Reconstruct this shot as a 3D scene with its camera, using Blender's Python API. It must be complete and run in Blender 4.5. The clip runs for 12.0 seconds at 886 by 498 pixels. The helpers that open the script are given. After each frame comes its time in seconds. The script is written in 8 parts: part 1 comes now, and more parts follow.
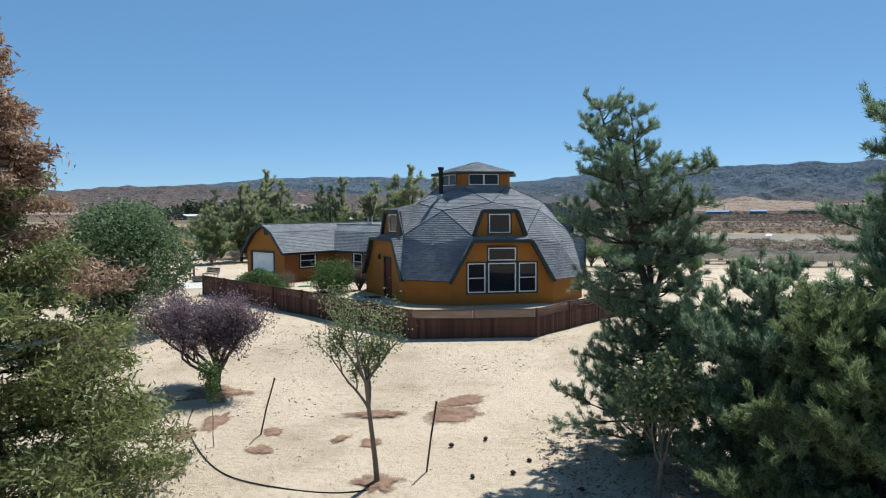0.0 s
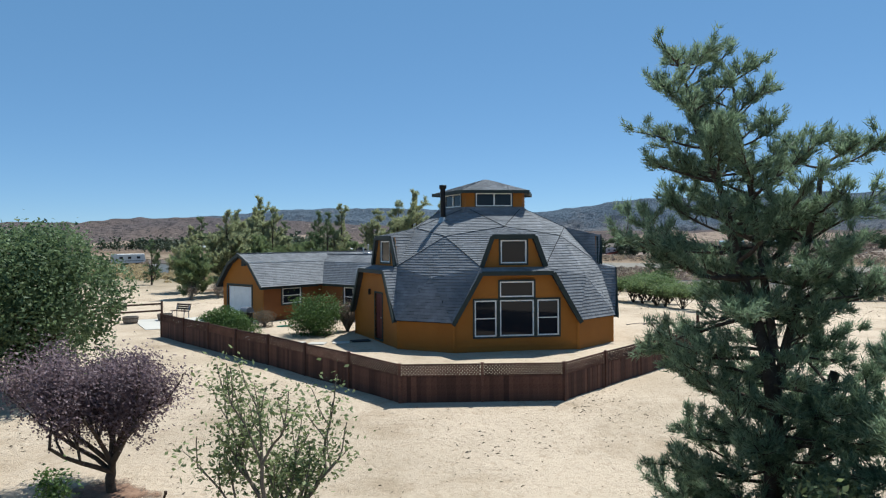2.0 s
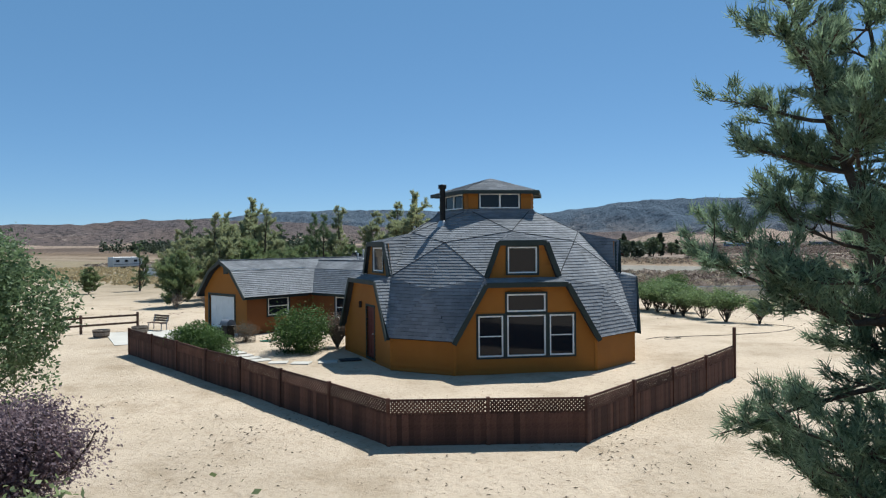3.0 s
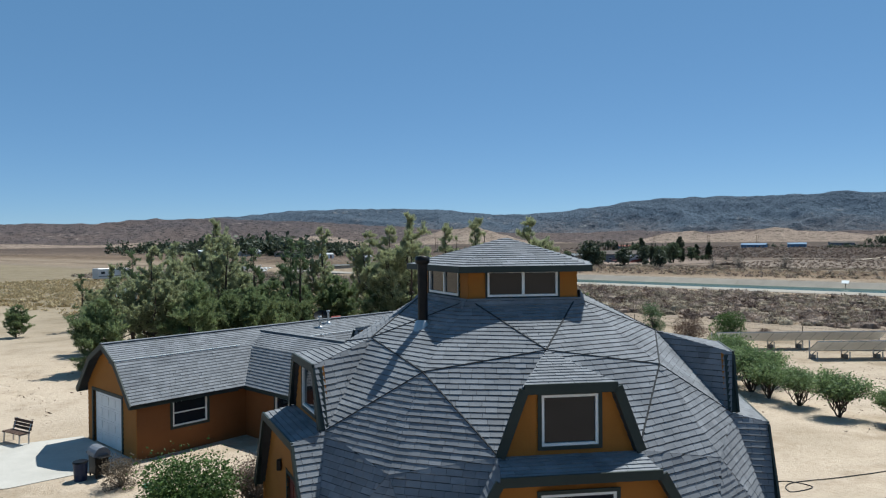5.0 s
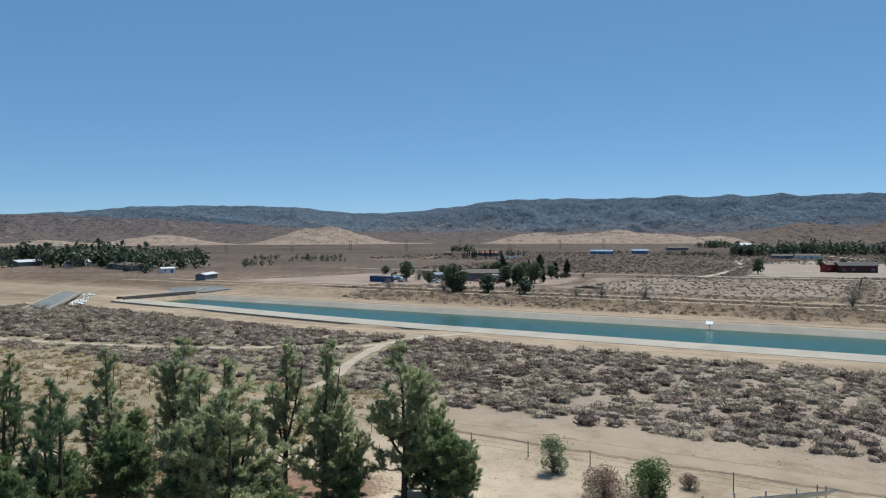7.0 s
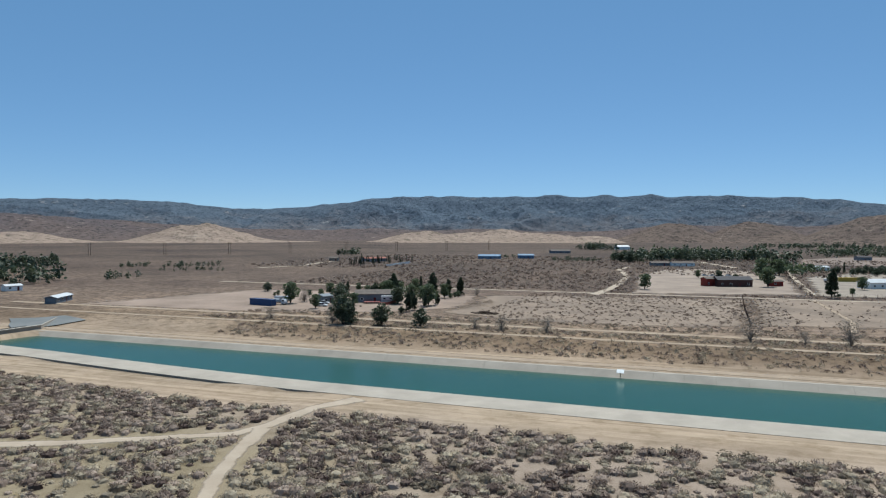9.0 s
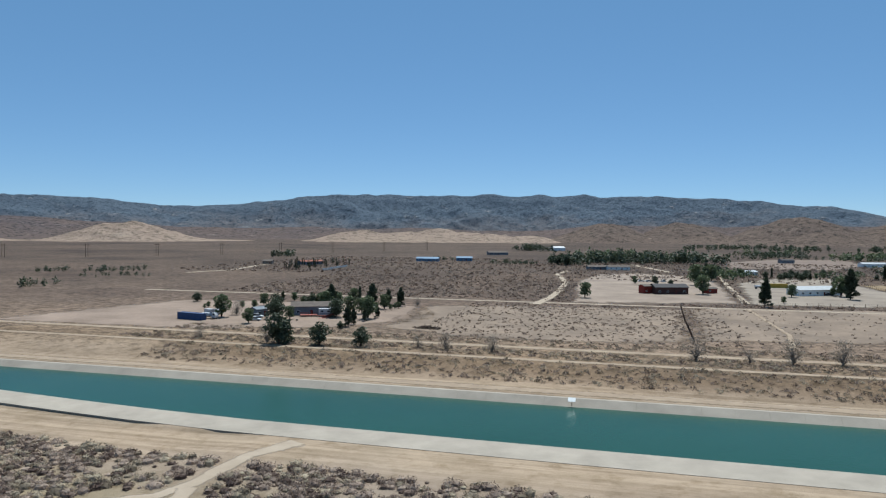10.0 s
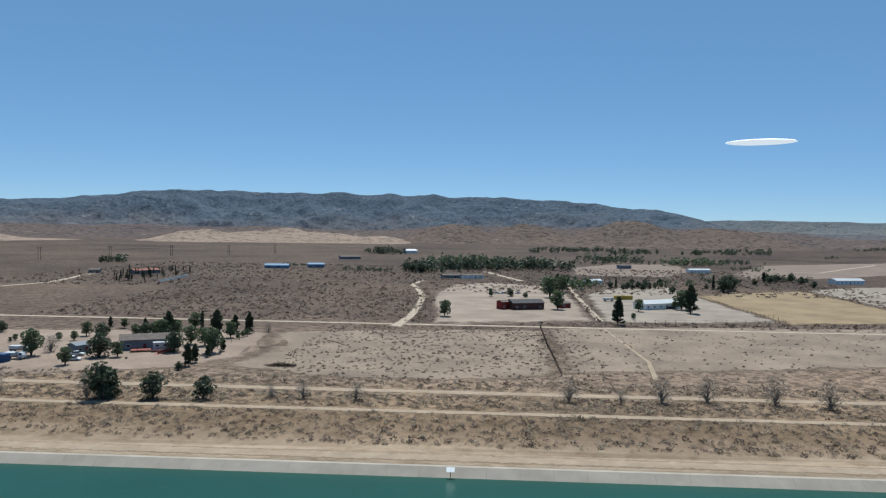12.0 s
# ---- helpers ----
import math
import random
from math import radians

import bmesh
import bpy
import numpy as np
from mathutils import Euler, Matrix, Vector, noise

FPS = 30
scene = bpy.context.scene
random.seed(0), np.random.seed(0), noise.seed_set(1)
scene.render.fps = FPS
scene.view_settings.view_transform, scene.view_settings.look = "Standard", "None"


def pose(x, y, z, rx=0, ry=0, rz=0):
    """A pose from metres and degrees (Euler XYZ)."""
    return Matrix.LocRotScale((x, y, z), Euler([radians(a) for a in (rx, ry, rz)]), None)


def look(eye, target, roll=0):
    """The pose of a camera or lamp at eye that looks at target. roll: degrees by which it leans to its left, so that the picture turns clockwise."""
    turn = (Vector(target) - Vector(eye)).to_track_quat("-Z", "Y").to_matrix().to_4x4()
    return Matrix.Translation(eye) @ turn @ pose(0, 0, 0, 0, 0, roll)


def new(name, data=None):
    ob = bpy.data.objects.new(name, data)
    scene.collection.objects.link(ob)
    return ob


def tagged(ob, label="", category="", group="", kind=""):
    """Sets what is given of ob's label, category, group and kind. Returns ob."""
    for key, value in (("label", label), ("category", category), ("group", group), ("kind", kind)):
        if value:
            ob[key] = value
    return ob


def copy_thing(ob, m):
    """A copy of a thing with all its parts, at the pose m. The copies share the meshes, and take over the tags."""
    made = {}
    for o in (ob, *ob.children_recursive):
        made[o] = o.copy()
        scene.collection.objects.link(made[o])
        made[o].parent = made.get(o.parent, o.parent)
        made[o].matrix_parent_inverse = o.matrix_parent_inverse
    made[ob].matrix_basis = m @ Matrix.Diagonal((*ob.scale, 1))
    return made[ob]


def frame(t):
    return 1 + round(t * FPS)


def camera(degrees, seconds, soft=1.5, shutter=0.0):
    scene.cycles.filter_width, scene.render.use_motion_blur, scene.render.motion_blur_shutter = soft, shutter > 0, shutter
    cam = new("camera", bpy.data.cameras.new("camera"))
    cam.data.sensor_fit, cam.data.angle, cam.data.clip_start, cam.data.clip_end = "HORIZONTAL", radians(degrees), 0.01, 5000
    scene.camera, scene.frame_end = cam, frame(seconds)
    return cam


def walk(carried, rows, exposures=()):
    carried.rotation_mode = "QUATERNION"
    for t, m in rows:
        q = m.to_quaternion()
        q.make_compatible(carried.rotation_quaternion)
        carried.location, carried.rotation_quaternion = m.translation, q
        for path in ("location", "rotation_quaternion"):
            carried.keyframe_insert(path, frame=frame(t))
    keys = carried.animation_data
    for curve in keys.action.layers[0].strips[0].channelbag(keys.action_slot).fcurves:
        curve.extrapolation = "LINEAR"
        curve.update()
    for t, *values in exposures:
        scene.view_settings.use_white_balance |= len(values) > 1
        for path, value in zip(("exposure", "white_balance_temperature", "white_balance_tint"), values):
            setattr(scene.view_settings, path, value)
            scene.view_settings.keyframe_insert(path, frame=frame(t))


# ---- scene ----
# The camera and its flight: seconds, x, y, z, yaw, pitch, roll.
cam = camera(64.80, 12.0, soft=1.2)
ROWS = [
    (0.0, 0.384, 2.664, 5.016, 0.596, -3.216, 0.315),
    (0.5, 0.520, 4.320, 4.900, 0.800, -2.620, 0.370),
    (1.0, 0.634, 5.919, 4.822, 1.012, -2.043, 0.430),
    (1.5, 0.714, 7.644, 4.787, 1.288, -1.393, 0.433),
    (2.0, 0.699, 9.350, 4.767, 1.443, -0.669, 0.422),
    (2.5, 0.674, 10.976, 4.878, 1.485, -0.525, 0.472),
    (4.5, 1.197, 22.336, 6.274, 2.587, -0.635, 0.490),
    (5.0, 1.157, 26.249, 7.882, 2.603, -0.651, 0.501),
    (5.5, 1.115, 30.122, 10.083, 1.869, -0.612, 0.518),
    (6.0, 1.044, 34.213, 12.400, -1.739, -0.699, 0.343),
    (6.5, 1.025, 38.330, 14.520, -6.130, -0.773, 0.258),
    (7.0, 1.681, 42.906, 16.858, -8.966, -0.927, 0.193),
    (9.0, 3.081, 59.955, 26.409, -18.351, -1.291, -0.146),
    (9.5, 3.603, 64.304, 28.821, -20.924, -1.377, -0.277),
    (10.0, 4.221, 68.409, 31.273, -23.559, -1.437, -0.420),
    (10.5, 4.707, 72.358, 33.808, -26.549, -1.489, -0.587),
    (11.0, 5.589, 76.515, 36.203, -29.639, -1.516, -0.756),
    (11.5, 7.102, 80.958, 38.488, -32.699, -1.516, -0.842),
    (12.0, 9.094, 85.513, 40.745, -35.821, -1.528, -0.895),
]
walk(cam, [(t, pose(x, y, z, 90 + pitch, roll, yaw)) for t, x, y, z, yaw, pitch, roll in ROWS], exposures=[(0.0, 0.92, 6100.0, 4.0), (2.5, 0.88, 6100.0, 4.0), (4.4, 0.72, 6100.0, 4.0), (5.0, 0.70, 6100.0, 4.0), (7.0, 0.71, 6100.0, 4.0), (9.0, 0.75, 6100.0, 4.0), (12.0, 0.75, 6100.0, 4.0)])

# World, sun and exposure.
SUN_DIR = Vector((0.272, 0.419, 0.866)).normalized()
SUN_ELEV = math.asin(SUN_DIR.z)
SUN_AZ = math.atan2(SUN_DIR.x, SUN_DIR.y)
world = bpy.data.worlds.new("sky")
scene.world = world
world.use_nodes = True
wn = world.node_tree
sky = wn.nodes.new("ShaderNodeTexSky")
sky.sky_type = "NISHITA"
sky.sun_disc = False
sky.sun_elevation = SUN_ELEV
sky.sun_rotation = SUN_AZ
sky.altitude = 2600
sky.air_density = 0.8
sky.dust_density = 0.0
sky.ozone_density = 2.4
even = wn.nodes.new("ShaderNodeMix")
even.data_type = "RGBA"
even.inputs[0].default_value = 0.52
even.inputs[7].default_value = (1.15, 2.75, 4.85, 1.0)
wn.links.new(sky.outputs[0], even.inputs[6])
wn.links.new(even.outputs[2], wn.nodes["Background"].inputs[0])
wn.nodes["Background"].inputs[1].default_value = 0.067
sun_data = bpy.data.lights.new("sun", "SUN")
sun_data.energy = 3.9
sun_data.angle = radians(0.53)
sun_data.color = (1.0, 0.96, 0.90)
sun = new("sun", sun_data)
sun.matrix_world = look(SUN_DIR * 100, (0, 0, 0))

# ---- node helpers ----
TONE = 0.74           # one factor for most base colours; keeps shade deep under the raised exposure


def material(name):
    m = bpy.data.materials.new(name)
    m.use_nodes = True
    nt = m.node_tree
    return m, nt, nt.nodes["Principled BSDF"]


def node(nt, kind, **inputs):
    n = nt.nodes.new(kind)
    for key, value in inputs.items():
        n.inputs[key.replace("_", " ")].default_value = value
    return n


def coords(nt, kind="Object"):
    return nt.nodes.new("ShaderNodeTexCoord").outputs[kind]


def noise_tex(nt, scale, detail=4.0, rough=0.55, vec=None):
    n = node(nt, "ShaderNodeTexNoise", Scale=scale, Detail=detail, Roughness=rough)
    nt.links.new(vec if vec else coords(nt), n.inputs["Vector"])
    return n.outputs["Fac"]


def ramp(nt, fac, stops):
    r = nt.nodes.new("ShaderNodeValToRGB")
    el = r.color_ramp.elements
    while len(el) < len(stops):
        el.new(0.5)
    for e, (p, c) in zip(el, stops):
        e.position = p
        e.color = (*c, 1.0) if len(c) == 3 else c
    nt.links.new(fac, r.inputs[0])
    return r.outputs[0]


def mix(nt, fac, a, b, mode="MIX"):
    m = nt.nodes.new("ShaderNodeMix")
    m.data_type = "RGBA"
    m.blend_type = mode
    for sock, val in ((m.inputs[0], fac), (m.inputs[6], a), (m.inputs[7], b)):
        if isinstance(val, (int, float)):
            sock.default_value = val
        elif isinstance(val, tuple):
            sock.default_value = (*val, 1.0)
        else:
            nt.links.new(val, sock)
    return m.outputs[2]


def math_node(nt, op, a, b=None):
    m = nt.nodes.new("ShaderNodeMath")
    m.operation = op
    for sock, val in zip(m.inputs, (a, b)):
        if val is None:
            continue
        if isinstance(val, (int, float)):
            sock.default_value = val
        else:
            nt.links.new(val, sock)
    return m.outputs[0]


def bump(nt, bsdf, height, strength=0.3, distance=0.02):
    b = node(nt, "ShaderNodeBump", Strength=strength, Distance=distance)
    nt.links.new(height, b.inputs["Height"])
    nt.links.new(b.outputs[0], bsdf.inputs["Normal"])


def mottled(name, dark, light, scale=3.0, fine=40.0, rough=0.8, bump_d=0.01, metal=0.0, spec=0.3, island=0.0, obj_random=0.0, ragged=0.0, full_tone=False):
    """A surface of two tones with large stains and fine grain; ragged lets its rim break up."""
    m, nt, bs = material(name)
    if not full_tone:
        dark, light = tuple(c * TONE for c in dark), tuple(c * TONE for c in light)
    big = noise_tex(nt, scale, 5.0, 0.6)
    small = noise_tex(nt, fine, 3.0, 0.6)
    f = math_node(nt, "MULTIPLY_ADD", small, 0.5)
    f.node.inputs[2].default_value = -0.25
    f = math_node(nt, "ADD", big, f)
    col = ramp(nt, f, [(0.28, dark), (0.72, light)])
    if island or obj_random:
        src = nt.nodes.new("ShaderNodeNewGeometry").outputs["Random Per Island"] if island else nt.nodes.new("ShaderNodeObjectInfo").outputs["Random"]
        amt = island or obj_random
        v = nt.nodes.new("ShaderNodeMapRange")
        v.inputs[3].default_value, v.inputs[4].default_value = 1 - amt, 1 + amt
        nt.links.new(src, v.inputs[0])
        comb = nt.nodes.new("ShaderNodeCombineColor")
        for i in range(3):
            nt.links.new(v.outputs[0], comb.inputs[i])
        col = mix(nt, 1.0, col, comb.outputs[0], "MULTIPLY")
    nt.links.new(col, bs.inputs["Base Color"])
    bs.inputs["Roughness"].default_value = rough
    bs.inputs["Metallic"].default_value = metal
    bs.inputs["Specular IOR Level"].default_value = spec
    if bump_d:
        bump(nt, bs, small, 0.5, bump_d)
    if ragged:
        at = nt.nodes.new("ShaderNodeAttribute")
        at.attribute_name = "fade"
        edge = noise_tex(nt, ragged, 6.0, 0.7)
        a = math_node(nt, "MULTIPLY_ADD", edge, 3.0)
        a.node.inputs[2].default_value = -2.0
        a = math_node(nt, "ADD", a, math_node(nt, "MULTIPLY", at.outputs["Fac"], 2.0))
        cl = nt.nodes.new("ShaderNodeClamp")
        nt.links.new(a, cl.inputs[0])
        nt.links.new(cl.outputs[0], bs.inputs["Alpha"])
    return m


def leafy(name, dark, light, translucent=0.25, rough=0.6, lift=1.12, toned=False):
    """Leaves: every leaf has its own tone between the two, whole branches shift too."""
    m, nt, bs = material(name)
    dark, light = tuple(c * lift for c in dark), tuple(c * lift for c in light)
    translucent += 0.12
    geo = nt.nodes.new("ShaderNodeNewGeometry")
    patch = noise_tex(nt, 1.3, 3.0, 0.6)
    f = math_node(nt, "MULTIPLY_ADD", geo.outputs["Random Per Island"], 0.3 if toned else 0.55)
    if toned:
        tone = nt.nodes.new("ShaderNodeAttribute")
        tone.attribute_name = "tone"
        patch = tone.outputs["Fac"]
    nt.links.new(math_node(nt, "MULTIPLY", patch, 0.75 if toned else 0.6), f.node.inputs[2])
    col = ramp(nt, f, [(0.2, dark), (0.85, light)])
    nt.links.new(col, bs.inputs["Base Color"])
    bs.inputs["Roughness"].default_value = rough
    bs.inputs["Specular IOR Level"].default_value = 0.25
    tr = nt.nodes.new("ShaderNodeBsdfTranslucent")
    nt.links.new(col, tr.inputs[0])
    ms = nt.nodes.new("ShaderNodeMixShader")
    ms.inputs[0].default_value = translucent
    nt.links.new(bs.outputs[0], ms.inputs[1])
    nt.links.new(tr.outputs[0], ms.inputs[2])
    nt.links.new(ms.outputs[0], nt.nodes["Material Output"].inputs[0])
    return m


# ---- mesh helpers ----


def quick_mesh(name, V, faces, mat=None):
    """A mesh from an array of corners and a list or array of faces, all of one size or mixed."""
    me = bpy.data.meshes.new(name)
    if isinstance(faces, np.ndarray):
        n, k = faces.shape
        me.vertices.add(len(V))
        me.vertices.foreach_set("co", np.asarray(V, dtype=np.float32).ravel())
        me.loops.add(n * k)
        me.loops.foreach_set("vertex_index", faces.astype(np.int32).ravel())
        me.polygons.add(n)
        me.polygons.foreach_set("loop_start", np.arange(0, n * k, k, dtype=np.int32))
        me.update(calc_edges=True)
    else:
        me.from_pydata([tuple(v) for v in V], [], [tuple(f) for f in faces])
    if mat:
        me.materials.append(mat)
    return me


def give(me, name, values):
    """A number for every corner, for the material to read."""
    me.attributes.new(name, "FLOAT", "POINT").data.foreach_set("value", np.asarray(values, dtype=np.float32))
    return me


def obj(name, me, parent=None, label=""):
    ob = new(name, me)
    if parent:
        ob.parent = parent
    if label:
        ob["label"] = label
    return ob


def part(name, bm, mat, parent, label=""):
    """One bmesh as one mesh object under a thing or a part."""
    me = bpy.data.meshes.new(name)
    bm.normal_update()
    bm.to_mesh(me)
    bm.free()
    me.materials.append(mat)
    return obj(name, me, parent, label)


def thing(name, at, label, category, group="", rz=0.0):
    e = new(name)
    e.empty_display_size = 0.2
    e.matrix_basis = pose(at[0], at[1], at[2], 0, 0, rz)
    return tagged(e, label, category, group)


def box_bm(bm, lo, hi, m=None, bevel=0.0):
    r = bmesh.ops.create_cube(bm, size=1.0)
    c = [(a + b) / 2 for a, b in zip(lo, hi)]
    s = [b - a for a, b in zip(lo, hi)]
    bmesh.ops.scale(bm, vec=s, verts=r["verts"])
    bmesh.ops.translate(bm, vec=c, verts=r["verts"])
    if bevel:
        es = list({e for v in r["verts"] for e in v.link_edges})
        rb = bmesh.ops.bevel(bm, geom=es, offset=bevel, segments=1, affect="EDGES")
        vs = list({v for f in rb["faces"] for v in f.verts} | {v for v in r["verts"] if v.is_valid})
    else:
        vs = r["verts"]
    if m is not None:
        bmesh.ops.transform(bm, matrix=m, verts=[v for v in vs if v.is_valid])
    return bm


def boxes(items, bevel=0.0):
    bm = bmesh.new()
    for it in items:
        box_bm(bm, *it, bevel=bevel)
    return bm


def tube(path, radii, sides=6):
    """Corners and quads of a tapered tube along a path."""
    path = np.asarray(path, float)
    n = len(path)
    tang = np.gradient(path, axis=0)
    tang /= np.linalg.norm(tang, axis=1)[:, None] + 1e-9
    ref = np.array([0.0, 0, 1]) if abs(tang[:, 2]).mean() < 0.8 else np.array([1.0, 0, 0])
    a = np.cross(tang, ref)
    a /= np.linalg.norm(a, axis=1)[:, None] + 1e-9
    b = np.cross(tang, a)
    ang = np.linspace(0, 2 * np.pi, sides, endpoint=False)
    V = path[:, None] + np.asarray(radii)[:, None, None] * (a[:, None] * np.cos(ang)[None, :, None] + b[:, None] * np.sin(ang)[None, :, None])
    i = np.arange(n - 1)[:, None] * sides
    j = np.arange(sides)[None]
    k = (j + 1) % sides
    F = np.stack([i + j, i + k, i + sides + k, i + sides + j], -1).reshape(-1, 4)
    return V.reshape(-1, 3), F


def joined(pieces):
    Vs, Fs, o = [], [], 0
    for V, F in pieces:
        Vs.append(V)
        Fs.append(F + o)
        o += len(V)
    return np.concatenate(Vs), np.concatenate(Fs)


def clip(poly, a, b, c):
    """The part of a flat convex polygon where a*x + b*y <= c."""
    out = []
    for i, p in enumerate(poly):
        q = poly[(i + 1) % len(poly)]
        dp, dq = a * p[0] + b * p[1] - c, a * q[0] + b * q[1] - c
        if dp <= 0:
            out.append(p)
        if dp * dq < 0:
            t = dp / (dp - dq)
            out.append((p[0] + t * (q[0] - p[0]), p[1] + t * (q[1] - p[1])))
    return out


def area(poly):
    return abs(sum(p[0] * q[1] - q[0] * p[1] for p, q in zip(poly, poly[1:] + poly[:1]))) / 2

# ---- materials ----
# The canal runs along CU; CN points across it, away from the house.
CU, CN = Vector((0.781, -0.625, 0)), Vector((0.625, 0.781, 0))
DOME = Vector((2.036, 45.953, 0.0))


def ground_material():
    m, nt, bs = material("dry_ground")
    pos = coords(nt)
    dot = nt.nodes.new("ShaderNodeVectorMath")
    dot.operation = "DOT_PRODUCT"
    dot.inputs[1].default_value = CN
    nt.links.new(pos, dot.inputs[0])
    wob = noise_tex(nt, 0.05, 4.0, 0.6)
    n_at = math_node(nt, "MULTIPLY_ADD", wob, 14.0)
    nt.links.new(math_node(nt, "ADD", dot.outputs["Value"], -7.0), n_at.node.inputs[2])
    fac = math_node(nt, "DIVIDE", n_at, 1000.0)
    sand, sandy = (0.66, 0.535, 0.41), (0.46, 0.365, 0.265)
    scrub, road, berm, plain = (0.34, 0.27, 0.215), (0.395, 0.306, 0.221), (0.215, 0.152, 0.100), (0.148, 0.108, 0.086)
    base = ramp(nt, fac, [(0.0, sand), (0.072, sand), (0.089, sandy), (0.105, scrub), (0.138, scrub), (0.150, road), (0.205, road), (0.2125, (0.30, 0.22, 0.155)), (0.22, berm), (0.246, (0.245, 0.18, 0.125)), (0.272, (0.255, 0.19, 0.145)), (0.332, (0.205, 0.151, 0.119)), (0.496, plain), (0.724, (0.112, 0.082, 0.066))])
    along_u = nt.nodes.new("ShaderNodeVectorMath")
    along_u.operation = "DOT_PRODUCT"
    along_u.inputs[1].default_value = CU
    nt.links.new(pos, along_u.inputs[0])
    lanes = nt.nodes.new("ShaderNodeCombineXYZ")
    nt.links.new(math_node(nt, "MULTIPLY", along_u.outputs["Value"], 0.02), lanes.inputs[0])
    nt.links.new(math_node(nt, "MULTIPLY", dot.outputs["Value"], 0.55), lanes.inputs[1])
    lane = noise_tex(nt, 1.0, 4.0, 0.6, lanes.outputs[0])
    on_road = ramp(nt, fac, [(0.138, (0, 0, 0)), (0.150, (1, 1, 1)), (0.207, (1, 1, 1)), (0.216, (0, 0, 0))])
    beyond = ramp(nt, fac, [(0.207, (0, 0, 0)), (0.236, (1, 1, 1))])
    u_at = math_node(nt, "MULTIPLY_ADD", along_u.outputs["Value"], 0.001)
    u_at.node.inputs[2].default_value = 0.5
    west = ramp(nt, u_at, [(0.25, (1, 1, 1)), (0.265, (0, 0, 0))])
    base = mix(nt, west, base, mix(nt, 0.35, base, (0.16, 0.12, 0.095)))
    meadow = mix(nt, 1.0, ramp(nt, u_at, [(0.415, (1, 1, 1)), (0.445, (0, 0, 0))]), ramp(nt, fac, [(0.03, (0, 0, 0)), (0.06, (1, 1, 1)), (0.27, (1, 1, 1)), (0.28, (0, 0, 0))]), "MULTIPLY")
    meadow = mix(nt, 1.0, meadow, ramp(nt, fac, [(0.123, (1, 1, 1)), (0.142, (0, 0, 0))]), "MULTIPLY")
    base = mix(nt, meadow, base, (0.30, 0.245, 0.165))
    bank = mix(nt, 1.0, ramp(nt, u_at, [(0.265, (0, 0, 0)), (0.285, (1, 1, 1)), (0.325, (1, 1, 1)), (0.35, (0, 0, 0))]), ramp(nt, fac, [(0.198, (0, 0, 0)), (0.207, (1, 1, 1)), (0.225, (1, 1, 1)), (0.233, (0, 0, 0))]), "MULTIPLY")
    base = mix(nt, bank, base, (0.36, 0.275, 0.20))
    big = noise_tex(nt, 0.02, 5.0, 0.6)
    patch = noise_tex(nt, 0.0045, 6.0, 0.65)
    mid = noise_tex(nt, 0.35, 6.0, 0.65)
    fine = noise_tex(nt, 6.0, 5.0, 0.7)
    grit = noise_tex(nt, 60.0, 2.0, 0.6)
    col = mix(nt, 0.8, base, ramp(nt, big, [(0.3, (0.80, 0.80, 0.80)), (0.7, (1.08, 1.06, 1.03))]), "MULTIPLY")
    col = mix(nt, on_road, col, ramp(nt, lane, [(0.34, (0.76, 0.74, 0.72)), (0.5, (1.0, 1.0, 1.0)), (0.64, (1.22, 1.24, 1.26))]), "MULTIPLY")
    col = mix(nt, beyond, col, ramp(nt, patch, [(0.36, (0.62, 0.60, 0.62)), (0.5, (1.0, 1.0, 1.0)), (0.64, (1.30, 1.27, 1.22))]), "MULTIPLY")
    col = mix(nt, beyond, col, ramp(nt, mid, [(0.40, (0.55, 0.55, 0.55)), (0.52, (1.0, 1.0, 1.0)), (0.66, (1.22, 1.2, 1.18))]), "MULTIPLY")
    worn = noise_tex(nt, 0.11, 5.0, 0.65)
    col = mix(nt, 0.8, col, ramp(nt, worn, [(0.36, (0.80, 0.79, 0.76)), (0.52, (1.0, 1.0, 1.0)), (0.68, (1.05, 1.05, 1.05))]), "MULTIPLY")
    tufts = noise_tex(nt, 1.3, 3.0, 0.7)
    col = mix(nt, beyond, col, ramp(nt, tufts, [(0.40, (0.55, 0.54, 0.53)), (0.50, (1.0, 1.0, 1.0)), (0.66, (1.2, 1.19, 1.17))]), "MULTIPLY")
    col = mix(nt, 0.9, col, ramp(nt, mid, [(0.33, (0.74, 0.71, 0.66)), (0.48, (1.0, 1.0, 1.0)), (0.7, (1.06, 1.06, 1.06))]), "MULTIPLY")
    col = mix(nt, 0.8, col, ramp(nt, fine, [(0.30, (0.74, 0.70, 0.65)), (0.48, (1.0, 1.0, 1.0)), (0.8, (1.05, 1.05, 1.05))]), "MULTIPLY")
    col = mix(nt, 1.0, col, (TONE, TONE, TONE), "MULTIPLY")
    nt.links.new(col, bs.inputs["Base Color"])
    bs.inputs["Roughness"].default_value = 0.95
    bs.inputs["Specular IOR Level"].default_value = 0.1
    h = math_node(nt, "ADD", math_node(nt, "MULTIPLY", fine, 1.0), math_node(nt, "MULTIPLY", grit, 0.25))
    h = math_node(nt, "ADD", h, math_node(nt, "MULTIPLY", mid, 2.0))
    bump(nt, bs, h, 0.9, 0.07)
    return m


